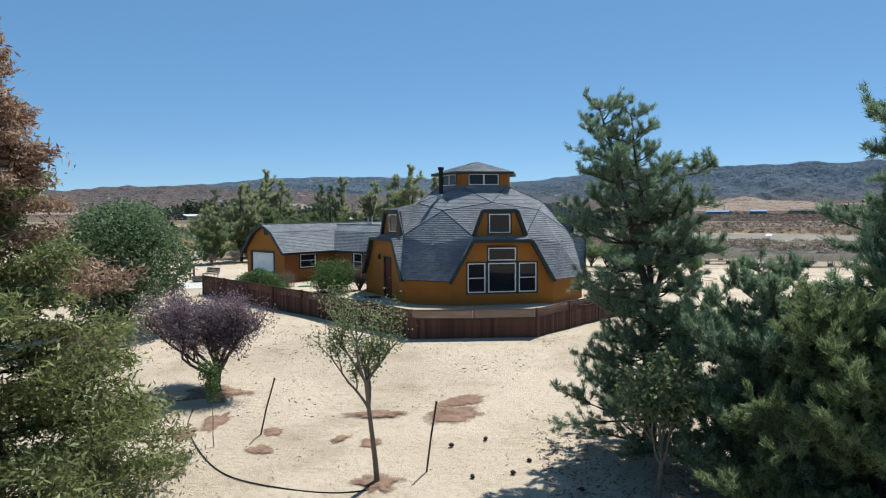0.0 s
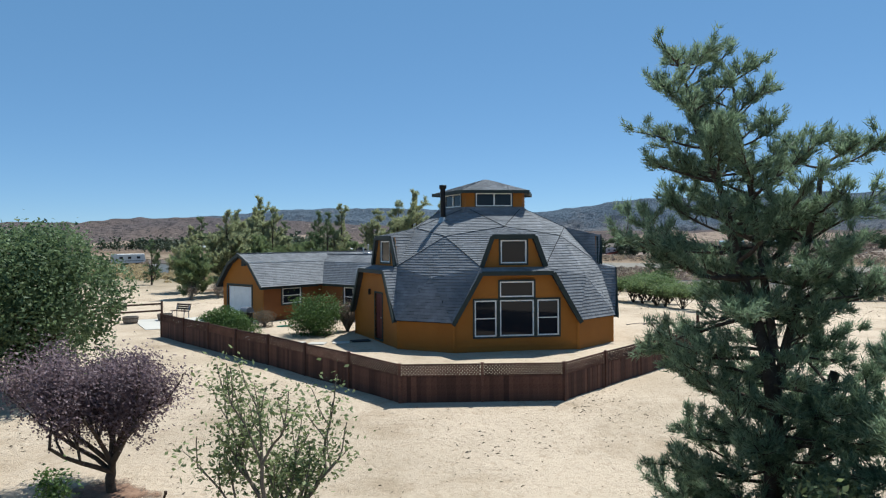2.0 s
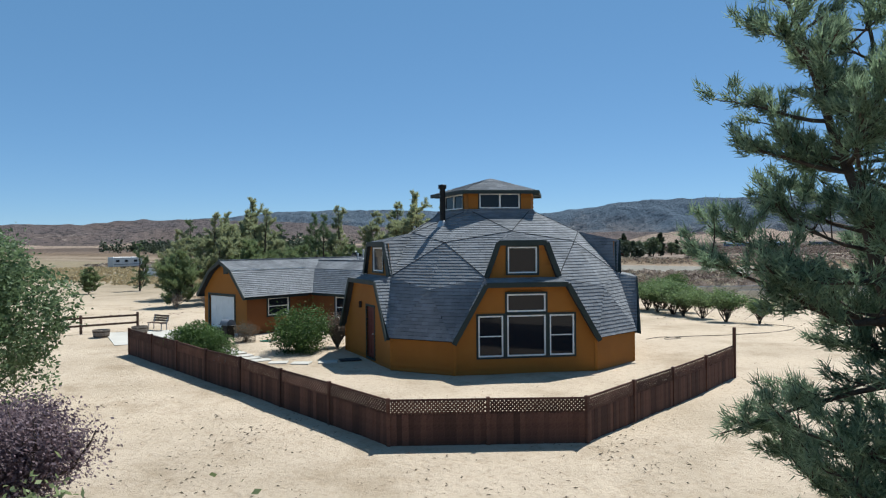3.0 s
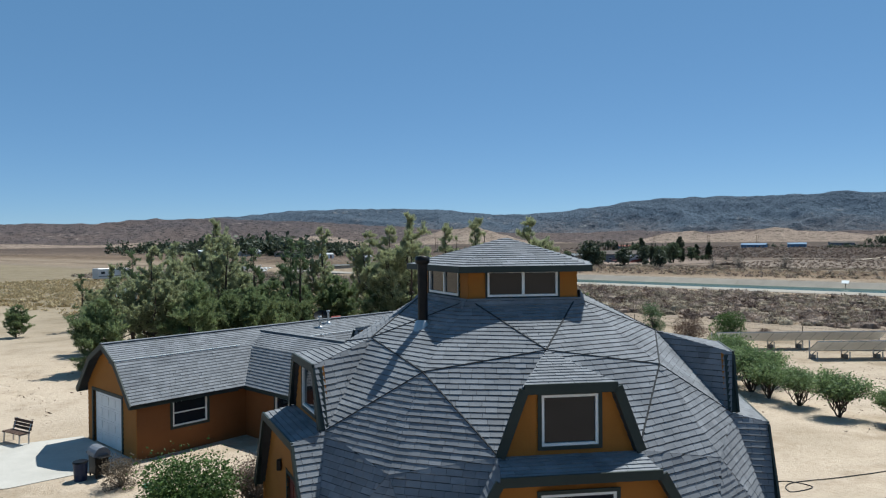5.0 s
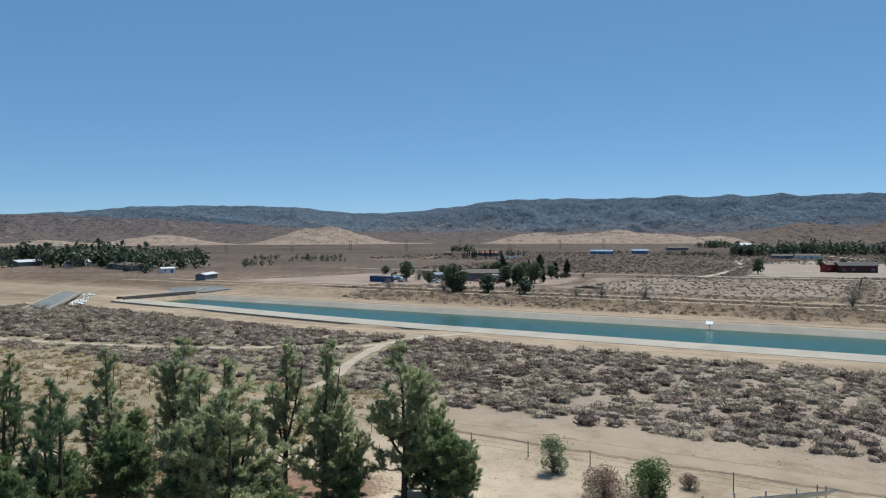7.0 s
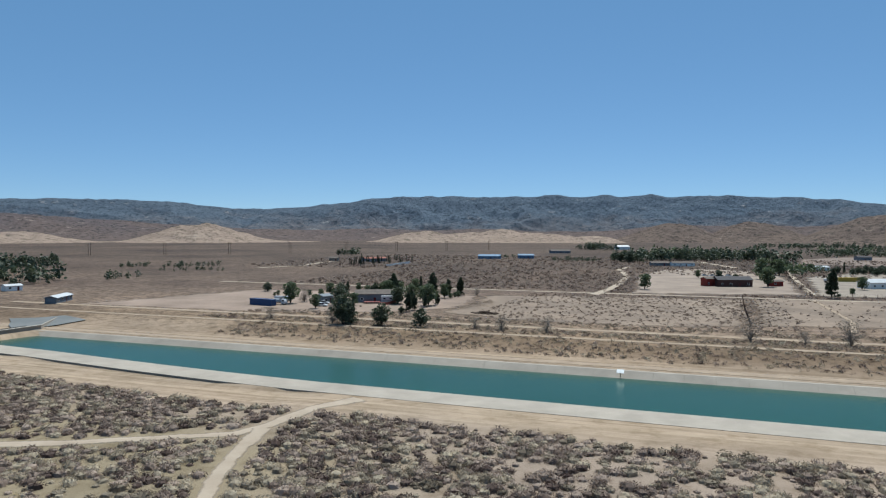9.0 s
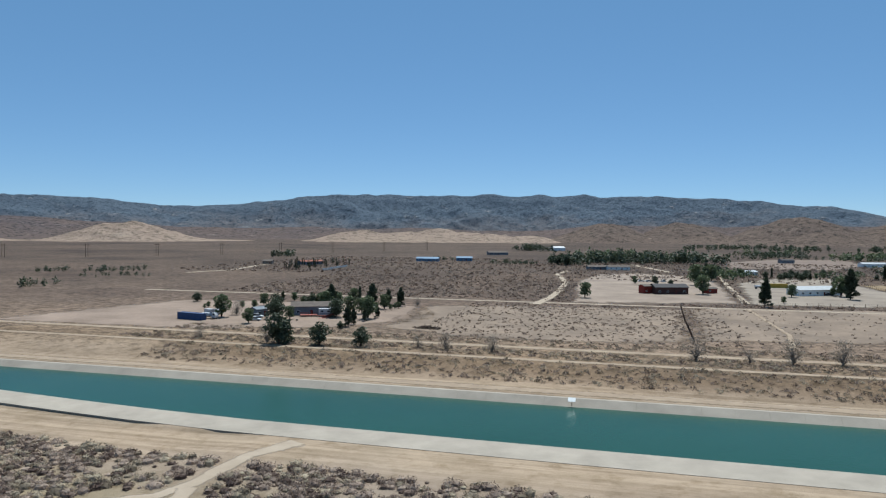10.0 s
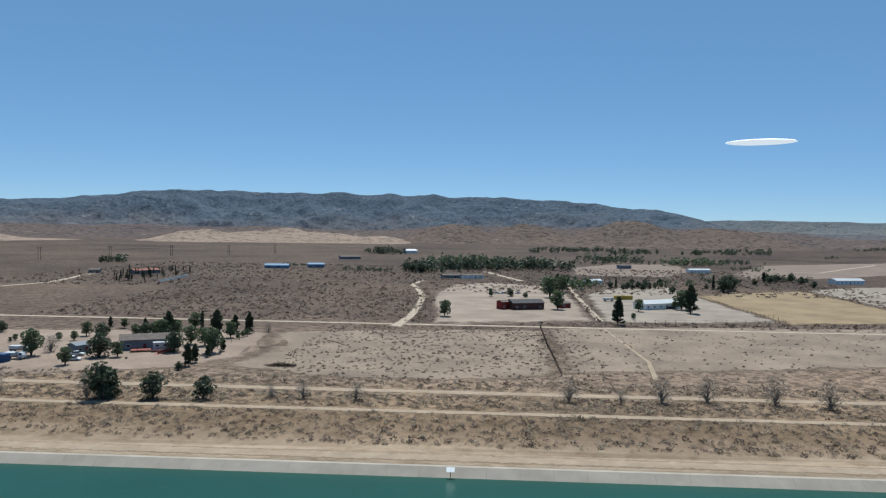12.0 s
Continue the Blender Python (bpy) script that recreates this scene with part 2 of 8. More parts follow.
def mountain_material(name, low, high, rock, bush=(0.05, 0.06, 0.05), grow=0.5):
    """Slopes of two tones with pale outcrops and dark brush."""
    m, nt, bs = material(name)
    pos = coords(nt)
    sep = nt.nodes.new("ShaderNodeSeparateXYZ")
    nt.links.new(pos, sep.inputs[0])
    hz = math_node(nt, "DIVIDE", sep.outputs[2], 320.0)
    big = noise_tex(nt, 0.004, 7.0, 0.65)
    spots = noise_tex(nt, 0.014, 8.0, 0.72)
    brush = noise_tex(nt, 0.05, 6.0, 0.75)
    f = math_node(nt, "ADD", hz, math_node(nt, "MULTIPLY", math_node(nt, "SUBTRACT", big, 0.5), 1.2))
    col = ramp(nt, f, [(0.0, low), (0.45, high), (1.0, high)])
    col = mix(nt, ramp(nt, spots, [(0.60, (0, 0, 0)), (0.68, (0.85, 0.85, 0.85))]), col, rock)
    col = mix(nt, ramp(nt, brush, [(0.50, (0, 0, 0)), (0.60, (grow, grow, grow))]), col, bush)
    col = mix(nt, 1.0, col, (TONE, TONE, TONE), "MULTIPLY")
    nt.links.new(col, bs.inputs["Base Color"])
    bs.inputs["Roughness"].default_value = 1.0
    bs.inputs["Specular IOR Level"].default_value = 0.0
    bump(nt, bs, spots, 0.9, 30.0)
    return m


def glass_material():
    m, nt, bs = material("window_glass")
    bs.inputs["Base Color"].default_value = (0.012, 0.015, 0.020, 1)
    bs.inputs["Roughness"].default_value = 0.05
    bs.inputs["Specular IOR Level"].default_value = 0.28
    bs.inputs["IOR"].default_value = 1.5
    return m


def water_material():
    m, nt, bs = material("canal_water")
    big = noise_tex(nt, 0.03, 3.0, 0.5)
    nt.links.new(ramp(nt, big, [(0.3, (0.0125, 0.050, 0.038)), (0.7, (0.016, 0.059, 0.045))]), bs.inputs["Base Color"])
    bs.inputs["Roughness"].default_value = 0.25
    bs.inputs["Specular IOR Level"].default_value = 0.12
    bs.inputs["IOR"].default_value = 1.33
    rip = node(nt, "ShaderNodeTexNoise", Scale=1.1, Detail=5.0, Roughness=0.65)
    nt.links.new(coords(nt), rip.inputs["Vector"])
    bump(nt, bs, rip.outputs["Fac"], 0.35, 0.12)
    return m


def concrete_material():
    m, nt, bs = material("pale_concrete")
    big = noise_tex(nt, 0.2, 5.0, 0.6)
    small = noise_tex(nt, 8.0, 4.0, 0.7)
    col = ramp(nt, big, [(0.3, (0.235, 0.205, 0.168)), (0.7, (0.32, 0.282, 0.232))])
    col = mix(nt, 0.6, col, ramp(nt, small, [(0.3, (0.75, 0.74, 0.72)), (0.6, (1.0, 1.0, 1.0))]), "MULTIPLY")
    nt.links.new(col, bs.inputs["Base Color"])
    bs.inputs["Roughness"].default_value = 0.9
    bump(nt, bs, small, 0.3, 0.01)
    return m


GROUND = ground_material()
# Distance haze is put into the ridge's blue-grey slope and brush colours.
MOUNTAIN = mountain_material("haze_blue_shrubby_mountain", (0.170, 0.160, 0.165), (0.125, 0.158, 0.200), (0.33, 0.315, 0.31), (0.055, 0.076, 0.100), 0.85)
HILL_RED = mountain_material("dry_reddish_hill", (0.185, 0.145, 0.132), (0.140, 0.122, 0.128), (0.40, 0.33, 0.29), (0.052, 0.052, 0.056), 0.85)
HILL_TAN = mountain_material("pale_tan_hill", (0.42, 0.325, 0.26), (0.35, 0.27, 0.215), (0.46, 0.37, 0.30), (0.11, 0.095, 0.08), 0.7)
HILL_BROWN = mountain_material("dry_brown_hill", (0.205, 0.158, 0.132), (0.172, 0.138, 0.122), (0.36, 0.285, 0.235), (0.060, 0.056, 0.054), 0.85)
# The back hills are paler because haze is mixed into their base colour.
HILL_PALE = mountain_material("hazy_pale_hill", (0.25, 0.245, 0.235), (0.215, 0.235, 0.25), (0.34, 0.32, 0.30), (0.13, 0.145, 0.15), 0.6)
GLASS = glass_material()
WATER = water_material()
CONCRETE = concrete_material()
SLAB = mottled("worn_driveway_concrete", (0.50, 0.47, 0.42), (0.64, 0.60, 0.54), 0.8, 25, 0.9, 0.004)
SHINGLE = mottled("grey_asphalt_shingle", (0.205, 0.212, 0.228), (0.335, 0.344, 0.362), 0.9, 70, 0.95, 0.006, spec=0.06, island=0.13)
SHINGLE_PART = mottled("grey_asphalt_shingle_single", (0.205, 0.212, 0.228), (0.335, 0.344, 0.362), 0.9, 70, 0.95, 0.006, spec=0.06, obj_random=0.13)
FELT = mottled("dark_roof_underlay", (0.035, 0.037, 0.040), (0.06, 0.062, 0.066), 2.0, 60, 0.95, 0.003)
STUCCO = mottled("orange_painted_siding", (0.38, 0.145, 0.020), (0.47, 0.185, 0.028), 0.7, 30, 0.75, 0.003)
RUST_WALL = mottled("darker_rust_brown_siding", (0.215, 0.078, 0.022), (0.28, 0.105, 0.030), 0.7, 30, 0.75, 0.003)
RED_WALL = mottled("barn_red_painted_wall", (0.24, 0.030, 0.022), (0.31, 0.042, 0.030), 0.9, 30, 0.75, 0.003)
TRIM = mottled("dark_green_painted_trim", (0.022, 0.036, 0.034), (0.035, 0.052, 0.048), 1.5, 50, 0.6, 0.002)
WHITE = mottled("white_vinyl", (0.68, 0.68, 0.66), (0.80, 0.80, 0.78), 2.0, 40, 0.45, 0.0, full_tone=True)
DOOR_RED = mottled("dark_red_door_paint", (0.11, 0.020, 0.018), (0.16, 0.028, 0.024), 2.0, 40, 0.5, 0.001)
BLACK_METAL = mottled("black_stove_pipe", (0.012, 0.012, 0.013), (0.025, 0.024, 0.024), 4.0, 60, 0.45, 0.001, metal=0.6)
METAL = mottled("galvanised_metal", (0.45, 0.46, 0.47), (0.62, 0.63, 0.64), 4.0, 50, 0.4, 0.001, metal=0.8)
FENCE_WOOD = mottled("weathered_dark_brown_fence_wood", (0.068, 0.029, 0.020), (0.165, 0.082, 0.058), 1.6, 35, 0.85, 0.004, obj_random=0.4)
POST_WOOD = mottled("weathered_post_wood", (0.085, 0.050, 0.035), (0.16, 0.10, 0.075), 2.5, 40, 0.9, 0.004)
GREY_WOOD = mottled("grey_weathered_wood", (0.22, 0.18, 0.145), (0.36, 0.31, 0.26), 2.0, 40, 0.9, 0.004)
BARK = mottled("rough_bark", (0.055, 0.040, 0.030), (0.13, 0.10, 0.078), 6.0, 40, 0.95, 0.02)
BARK_PALE = mottled("pale_bark", (0.16, 0.13, 0.10), (0.28, 0.23, 0.18), 6.0, 40, 0.95, 0.01)
RUST = mottled("rusty_steel", (0.035, 0.022, 0.016), (0.09, 0.05, 0.03), 5.0, 50, 0.8, 0.002)
TANK_WHITE = mottled("cream_painted_tank", (0.62, 0.57, 0.50), (0.76, 0.71, 0.64), 1.5, 30, 0.5, 0.001)
MULCH = mottled("reddish_bark_mulch", (0.16, 0.085, 0.055), (0.34, 0.21, 0.14), 2.0, 12, 0.95, 0.03, ragged=4.0)
NEEDLES = leafy("pine_needles", (0.058, 0.088, 0.054), (0.245, 0.325, 0.200), 0.32)
GROVE_NEEDLES = leafy("grey_olive_pine_needles", (0.118, 0.134, 0.072), (0.43, 0.455, 0.26), 0.42)
NEEDLES_YOUNG = leafy("young_pine_needles", (0.066, 0.094, 0.040), (0.245, 0.30, 0.140), 0.3)
CEDAR_BROWN = leafy("rusty_brown_dry_foliage", (0.155, 0.092, 0.062), (0.40, 0.275, 0.195), 0.2)
CEDAR_GREEN = leafy("olive_redwood_foliage", (0.048, 0.068, 0.024), (0.24, 0.25, 0.10), 0.25)
ASH_LEAF = leafy("grey_green_leaves", (0.052, 0.080, 0.038), (0.15, 0.205, 0.10), 0.28)
SAPLING_LEAF = leafy("fresh_green_leaves", (0.085, 0.11, 0.045), (0.25, 0.29, 0.14), 0.3)
PLUM_LEAF = leafy("purple_plum_leaves", (0.060, 0.038, 0.045), (0.235, 0.172, 0.188), 0.28)
SHRUB_LEAF = leafy("dark_green_shrub_leaves", (0.030, 0.060, 0.016), (0.11, 0.17, 0.050), 0.2)
OLEANDER_LEAF = leafy("oleander_leaves", (0.066, 0.102, 0.040), (0.20, 0.27, 0.115), 0.3)
DRY_LEAF = leafy("dry_brown_twigs", (0.085, 0.055, 0.040), (0.22, 0.155, 0.115), 0.15)
SCRUB_LEAF = leafy("desert_scrub", (0.070, 0.046, 0.038), (0.32, 0.250, 0.200), 0.15, 0.9, toned=True)
SAGE_LEAF = leafy("pale_sagebrush", (0.12, 0.096, 0.070), (0.38, 0.320, 0.235), 0.2, 0.9, toned=True)
BARE_TWIG = leafy("grey_bare_twigs", (0.085, 0.072, 0.060), (0.23, 0.20, 0.165), 0.2)
STRAW = leafy("dry_straw_grass", (0.26, 0.20, 0.11), (0.46, 0.37, 0.22), 0.2, 0.9)
FAR_TREE = leafy("far_tree_foliage", (0.024, 0.034, 0.021), (0.080, 0.098, 0.060), 0.15)
FAR_GREEN = leafy("far_fresh_foliage", (0.042, 0.060, 0.030), (0.125, 0.155, 0.080), 0.15)

# ---- the land ----


def near_lip(u):
    """Where the near bank breaks off to the water; the canal narrows towards its far end."""
    return np.interp(u, [-400, -240, -200, -179, -150, -111, -56, 700], [181, 178, 174, 172.2, 168.5, 164.8, 164.2, 164])


def land_z(x, y):
    """Height of the ground, without the cut of the canal."""
    n = x * CN.x + y * CN.y
    a = np.interp(y, [-60, -5, 14, 21, 26, 31, 38, 45], [-3.0, -2.3, -1.25, -0.92, -0.62, -0.22, -0.06, 0.0])
    b = np.interp(n, [46, 62, 76, 135, 148, 154, 164, 199, 208, 228, 233, 250, 380, 3000], [0, -0.5, -1.0, -1.35, -1.75, -2.0, -2.0, -2.2, -2.3, -1.0, -1.0, -2.0, -2.2, -2.2])
    rel = n - near_lip(x * CU.x + y * CU.y)
    return a + b + np.interp(rel, [-40, -14, -7.6, -7.2], [0.0, -0.45, -0.45, 0.0]) * np.interp(x * CU.x + y * CU.y, [-106, -96], [1, 0])


def rough_z(x, y):
    return 0.06 * noise.noise(Vector((x * 0.35, y * 0.35, 0))) + 0.05 * noise.noise(Vector((x * 0.09, y * 0.09, 3)))


def spread(parts):
    """Grid lines: (from, to, step) stretches, end to end."""
    out = []
    for a, b, s in parts:
        out += list(np.arange(a, b - 1e-6, s))
    return np.array(out + [parts[-1][1]])


def build_ground():
    us = spread([(-4600, -1400, 400), (-1400, -400, 100), (-400, -216, 23), (-216, -212, 4), (-212, -120, 23), (-120, 140, 2.0), (140, 500, 12), (500, 1500, 100), (1500, 4600, 400)])
    ns = spread([(-4600, -500, 400), (-500, -40, 46), (-40, 132, 1.5), (132, 150, 3.0), (150, 156.4, 1.6), (156.4, 156.8, 0.4), (156.8, 164, 3.6), (164, 164.4, 0.4), (164.4, 173, 4.3), (173, 189.6, 5.0), (189.6, 197.2, 3.8), (197.2, 197.9, 0.7), (197.9, 208, 3.5), (208, 252, 2.8), (252, 500, 14), (500, 1400, 60), (1400, 4600, 400)])
    V = []
    for n in ns:
        for u in us:
            lip = float(near_lip(u))
            # Near the bank the rows of the sheet follow its edge.
            m = n + (lip - 164) * float(np.interp(n, [110, 150, 173, 189], [0, 1, 1, 0]))
            x, y = u * CU.x + m * CN.x, u * CU.y + m * CN.y
            z = float(land_z(x, y))
            if lip + 0.2 < m < 197.8 and u > -215:
                z = float(np.interp(m, [lip, lip + 0.4, lip + 9, 189, 197.2, 197.9], [-2.0, -2.6, -7.2, -7.2, -3.3, -2.2])) - 0.08
            elif m < lip - 12 or m > 198.5:
                if -130 < u < 160 and n < 260:
                    z += rough_z(x, y) * (0.5 if n > 160 else 1.0)
            V.append((x, y, z))
    nu = len(us)
    i = np.arange(len(ns) - 1)[:, None] * nu
    j = np.arange(nu - 1)[None]
    F = np.stack([i + j, i + j + 1, i + nu + j + 1, i + nu + j], -1).reshape(-1, 4)
    me = quick_mesh("ground", np.array(V), F, GROUND)
    me.polygons.foreach_set("use_smooth", [True] * len(me.polygons))
    tagged(new("ground", me), "pale sandy desert ground sloping gently to a canal", "ground", kind="structure")


build_ground()


def gz(x, y):
    return float(land_z(x, y)) + (rough_z(x, y) if x * CN.x + y * CN.y < 163 else 0)


def canal_point(u, n, z):
    return (u * CU.x + n * CN.x, u * CU.y + n * CN.y, z)


def build_canal():
    us = list(np.arange(-218, 260, 19.0)) + [260, 480, 700]
    V = [canal_point(u, near_lip(u) + 1, -3.36) for u in us] + [canal_point(u, 197.2, -3.36) for u in us]
    k = len(us)
    tagged(new("water", quick_mesh("water", V, [(i, i + 1, k + i + 1, k + i) for i in range(k - 1)], WATER)), "still teal-green water filling a concrete canal", "water", kind="structure")
    for name, edge, top, run, lip in (("lining_near", near_lip, -2.0, 7.4, -7.4), ("lining_far", lambda u: 197.9, -2.2, -7.6, 0.9)):
        V = [canal_point(u, n, z) for u in us for n, z in ((edge(u) + lip, top - 0.7), (edge(u) + lip, top + 0.06), (edge(u), top + 0.06), (edge(u) + run, top - 4))]
        F = [(4 * i + s, 4 * i + s + 1, 4 * i + s + 5, 4 * i + s + 4) for i in range(k - 1) for s in (0, 1, 2)]
        lining = tagged(new(name, quick_mesh(name, V, F, CONCRETE)), "pale sloping concrete canal lining with expansion joints", "canal lining", kind="structure")
        # Joints between the slabs: raised ribs of filler.
        pieces = []
        for u in np.arange(-212, 260, 6.0):
            a, b = np.array(canal_point(u, edge(u), top + 0.07)), np.array(canal_point(u, edge(u) + run, top - 3.99))
            pieces.append(tube([a, (a + b) / 2, b], [0.03, 0.03, 0.03], 4))
        ribs = obj("joint", quick_mesh("joint", *joined(pieces), CONCRETE), lining)
        ribs["kind"] = "stuff"


build_canal()


def ribbon(name, points, widths, mat, label, category, lift=0.03, step=3.0):
    """A flat strip over the land along a line of points."""
    pts = [Vector((*p, 0)) for p in points]
    line, wid = [], []
    for p, q, wa, wb in zip(pts, pts[1:], widths, widths[1:]):
        k = max(1, int((q - p).length / step))
        for i in range(k):
            line.append(p.lerp(q, i / k))
            wid.append(wa + (wb - wa) * i / k)
    line.append(pts[-1])
    wid.append(widths[-1])
    V, F = [], []
    for i, p in enumerate(line):
        d = (line[min(i + 1, len(line) - 1)] - line[max(i - 1, 0)]).normalized()
        side = Vector((-d.y, d.x, 0))
        w = wid[i] / 2 * (1 + 0.15 * noise.noise(p * 0.2))
        for s in (-1, -0.33, 0.33, 1):
            q = p + side * w * s
            V.append((q.x, q.y, gz(q.x, q.y) + lift + (0.02 if abs(s) < 0.5 else -0.01)))
    for i in range(len(line) - 1):
        for s in range(3):
            F.append((4 * i + s, 4 * i + s + 1, 4 * i + s + 5, 4 * i + s + 4))
    me = give(quick_mesh(name, V, F, mat), "fade", [0, 1, 1, 0] * len(line))
    return tagged(new(name, me), label, category, kind="structure")


DIRT = mottled("pale_dirt_road", (0.27, 0.20, 0.14), (0.38, 0.295, 0.21), 0.3, 6, 0.95, 0.02, ragged=0.5)
DIRT_PALE = mottled("very_pale_graded_dirt", (0.34, 0.27, 0.20), (0.45, 0.37, 0.285), 0.25, 6, 0.95, 0.02, ragged=0.4)


def along(n, u0=-300, u1=400):
    return [tuple(canal_point(u, n if n else near_lip(u) - 4.5, 0)[:2]) for u in np.linspace(u0, u1, 31)]


ribbon("road_canal_far", along(203), [6.0] * 31, DIRT, "pale graded dirt road on the far canal bank", "road", 0.05, 8)
ribbon("road_berm", along(231.5), [4.5] * 31, DIRT, "dirt track along the top of the canal embankment", "road", 0.06, 8)
ribbon("road_fields", along(255.5), [6.0] * 31, DIRT, "dirt track along the edge of dry fields", "road", 0.06, 8)
ribbon("road_cross", along(388, -300, 900), [6.0] * 31, DIRT_PALE, "pale dirt road across the plain", "road", 0.08, 20)


# ---- mountains ----


def profile(az, table):
    """Height of a range towards az, rounded off between the table's points."""
    return sum(np.interp(az + k, [a for a, _ in table], [h for _, h in table]) for k in (-1.2, -0.6, 0, 0.6, 1.2)) / 5


# Compass degrees from straight ahead, and degrees of height above the horizon.
RIDGE = [(-75, 1.9), (-45, 1.6), (-32.0, 1.6), (-29.0, 1.7), (-26.0, 1.87), (-23.0, 2.07), (-20.0, 2.29), (-17.0, 2.53), (-14.0, 2.85), (-11.0, 2.95), (-8.0, 2.98), (-5.0, 2.93), (-2.0, 2.77), (1.0, 2.46), (4.0, 2.4), (7.0, 2.54), (10.0, 2.94), (13.0, 3.36), (16.0, 3.48), (19.0, 3.5), (22.0, 3.54), (25.0, 3.4), (28.0, 3.53), (31.0, 3.56), (34.0, 3.5), (37.0, 3.38), (40.0, 3.33), (43.0, 3.23), (46.0, 3.05), (49.0, 2.81), (52.0, 2.55), (54.5, 2.0), (56.5, 1.3), (59, 0.8), (80, 0.6)]
BACK = [(-75, 1.6), (41.8, 1.4), (54.3, 1.53), (58.4, 1.68), (62.5, 1.62), (68.5, 1.5), (90, 1.4)]
FRONT = [(-75, 1.3), (-45, 1.5), (-30.3, 1.74), (-26.2, 1.98), (-22.5, 2.18), (-20.2, 2.15), (-17.8, 1.99), (-14.1, 1.92), (-10.2, 1.7), (-6.6, 1.47), (-1.7, 1.17), (2.0, 0.89), (8.0, 0.78), (13.3, 0.93), (17.0, 0.76), (21.5, 0.95), (26.0, 0.69), (31.3, 0.72), (34.0, 1.12), (36.5, 1.25), (39.0, 1.1), (41.7, 1.25), (44.8, 1.1), (49.5, 1.3), (52.9, 1.2), (56.9, 1.15), (61.1, 1.01), (64.6, 0.55), (66, 0.6), (80, 0.3)]
TAN = [(-60, 0.3), (-40, 0.5), (-28.2, 0.16), (-25.1, 0.46), (-23.2, 0.12), (-19.7, 0.56), (-17.8, 0.07), (-12.3, 0.91), (-8.4, 0.09), (-5.6, 0.05), (-3.3, 1.06), (-0.9, 1.58), (1.6, 1.08), (4.1, 0.17), (11.5, -0.05), (13.7, 0.32), (15.8, 1.13), (17.8, 0.6), (20.5, 0.78), (23.4, 1.29), (24.8, 0.44), (26.5, 1.02), (28.1, 0.27), (30.1, 0.85), (31.3, 0.28), (33.3, -0.2), (62, -0.3)]


def build_range(name, table, dist, depth, mat, label, gully, seed, az0=-75, az1=90, step=0.2, rows=48, jag=0.015, deep=0.72):
    az = np.arange(az0, az1 + 0.01, step)
    V = []
    for r in range(rows):
        f = r / (rows - 1)
        for a in az:
            top = math.tan(radians(profile(a, table))) * dist
            top *= 1 + jag * (1.4 * noise.noise(Vector((a * 0.5, f * 3, seed))) + noise.noise(Vector((a * 1.4, f * 6, seed + 5))))
            shape = min(1.0, f / 0.72) ** 1.25 if f < 0.72 else 1.0 - 0.5 * (f - 0.72) / 0.28
            d = dist - depth * 0.72 + depth * f
            x, y = d * math.sin(radians(a)), d * math.cos(radians(a))
            p = Vector((x, y, seed * 100.0)) / gully
            n1 = abs(noise.noise(p)) + 0.5 * abs(noise.noise(p * 2.3)) + 0.28 * abs(noise.noise(p * 5.1)) + 0.14 * abs(noise.noise(p * 11.0))
            n2 = noise.noise(p * 4.0 + Vector((7, 3, 1)))
            slope = min(f / 0.72, 1.0)
            z = top * (shape - deep * n1 * slope * (1.07 - slope) + 0.02 * n2 * slope) - 4
            V.append((x, y, max(z, -6)))
    k = len(az)
    i = np.arange(rows - 1)[:, None] * k
    j = np.arange(k - 1)[None]
    F = np.stack([i + j, i + j + 1, i + k + j + 1, i + k + j], -1).reshape(-1, 4)
    me = quick_mesh(name, np.array(V), F, mat)
    me.polygons.foreach_set("use_smooth", [True] * len(me.polygons))
    tagged(new(name, me), label, "mountain", kind="structure")


build_range("mountain_ridge", RIDGE, 4550, 1300, MOUNTAIN, "long shrub-covered mountain ridge tinted blue-grey with haze", 330.0, 1, rows=64, deep=1.05)
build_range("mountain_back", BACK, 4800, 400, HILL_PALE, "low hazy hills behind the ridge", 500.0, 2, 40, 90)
build_range("foothills", FRONT, 3300, 1000, HILL_RED, "dry reddish-brown foothills", 240.0, 3, jag=0.05, deep=0.75)
HILLS = [("rounded brown hill at the foot of the mountains", 2500, 620, [(43.6, -0.2), (44.5, 0.5), (46.2, 1.15), (48.0, 1.85), (49.2, 2.2), (51.3, 1.75), (53.6, 0.8), (55.5, 0.3), (57, -0.2)]),
         ("low brown hill with pale slopes", 2700, 620, [(30.5, -0.2), (32.0, 0.3), (33.8, 1.0), (35.6, 1.75), (37.4, 1.3), (39.2, 0.45), (40.5, -0.2)]),
         ("low brown hill with pale slopes", 2760, 620, [(37.0, -0.2), (38.3, 0.5), (40.1, 1.35), (41.2, 1.78), (42.8, 1.35), (45.0, 0.6), (46.5, -0.2)]),
         ("long low brown hill", 2640, 620, [(50.5, -0.2), (52.6, 1.0), (55.4, 1.5), (57.7, 1.35), (60.8, 0.5), (63, -0.2)])]
for k, (words, far, deep_m, crest) in enumerate(HILLS):
    build_range("hill_" + str(k + 1), crest, far, deep_m, HILL_BROWN, words, 150.0, 11 + k, crest[0][0], crest[-1][0], 0.1, 44, 0.05, 0.85)
build_range("pale_hills", TAN, 2400, 420, HILL_TAN, "low pale tan hills at the foot of the mountains", 110.0, 4, -60, 60, jag=0.12, deep=0.7)

# ---- the dome house ----
PSI = 244.12          # compass of one of the five corner nodes, in degrees from +x


def polar(r, az, z):
    return Vector((DOME.x + r * math.cos(radians(az)), DOME.y + r * math.sin(radians(az)), z))


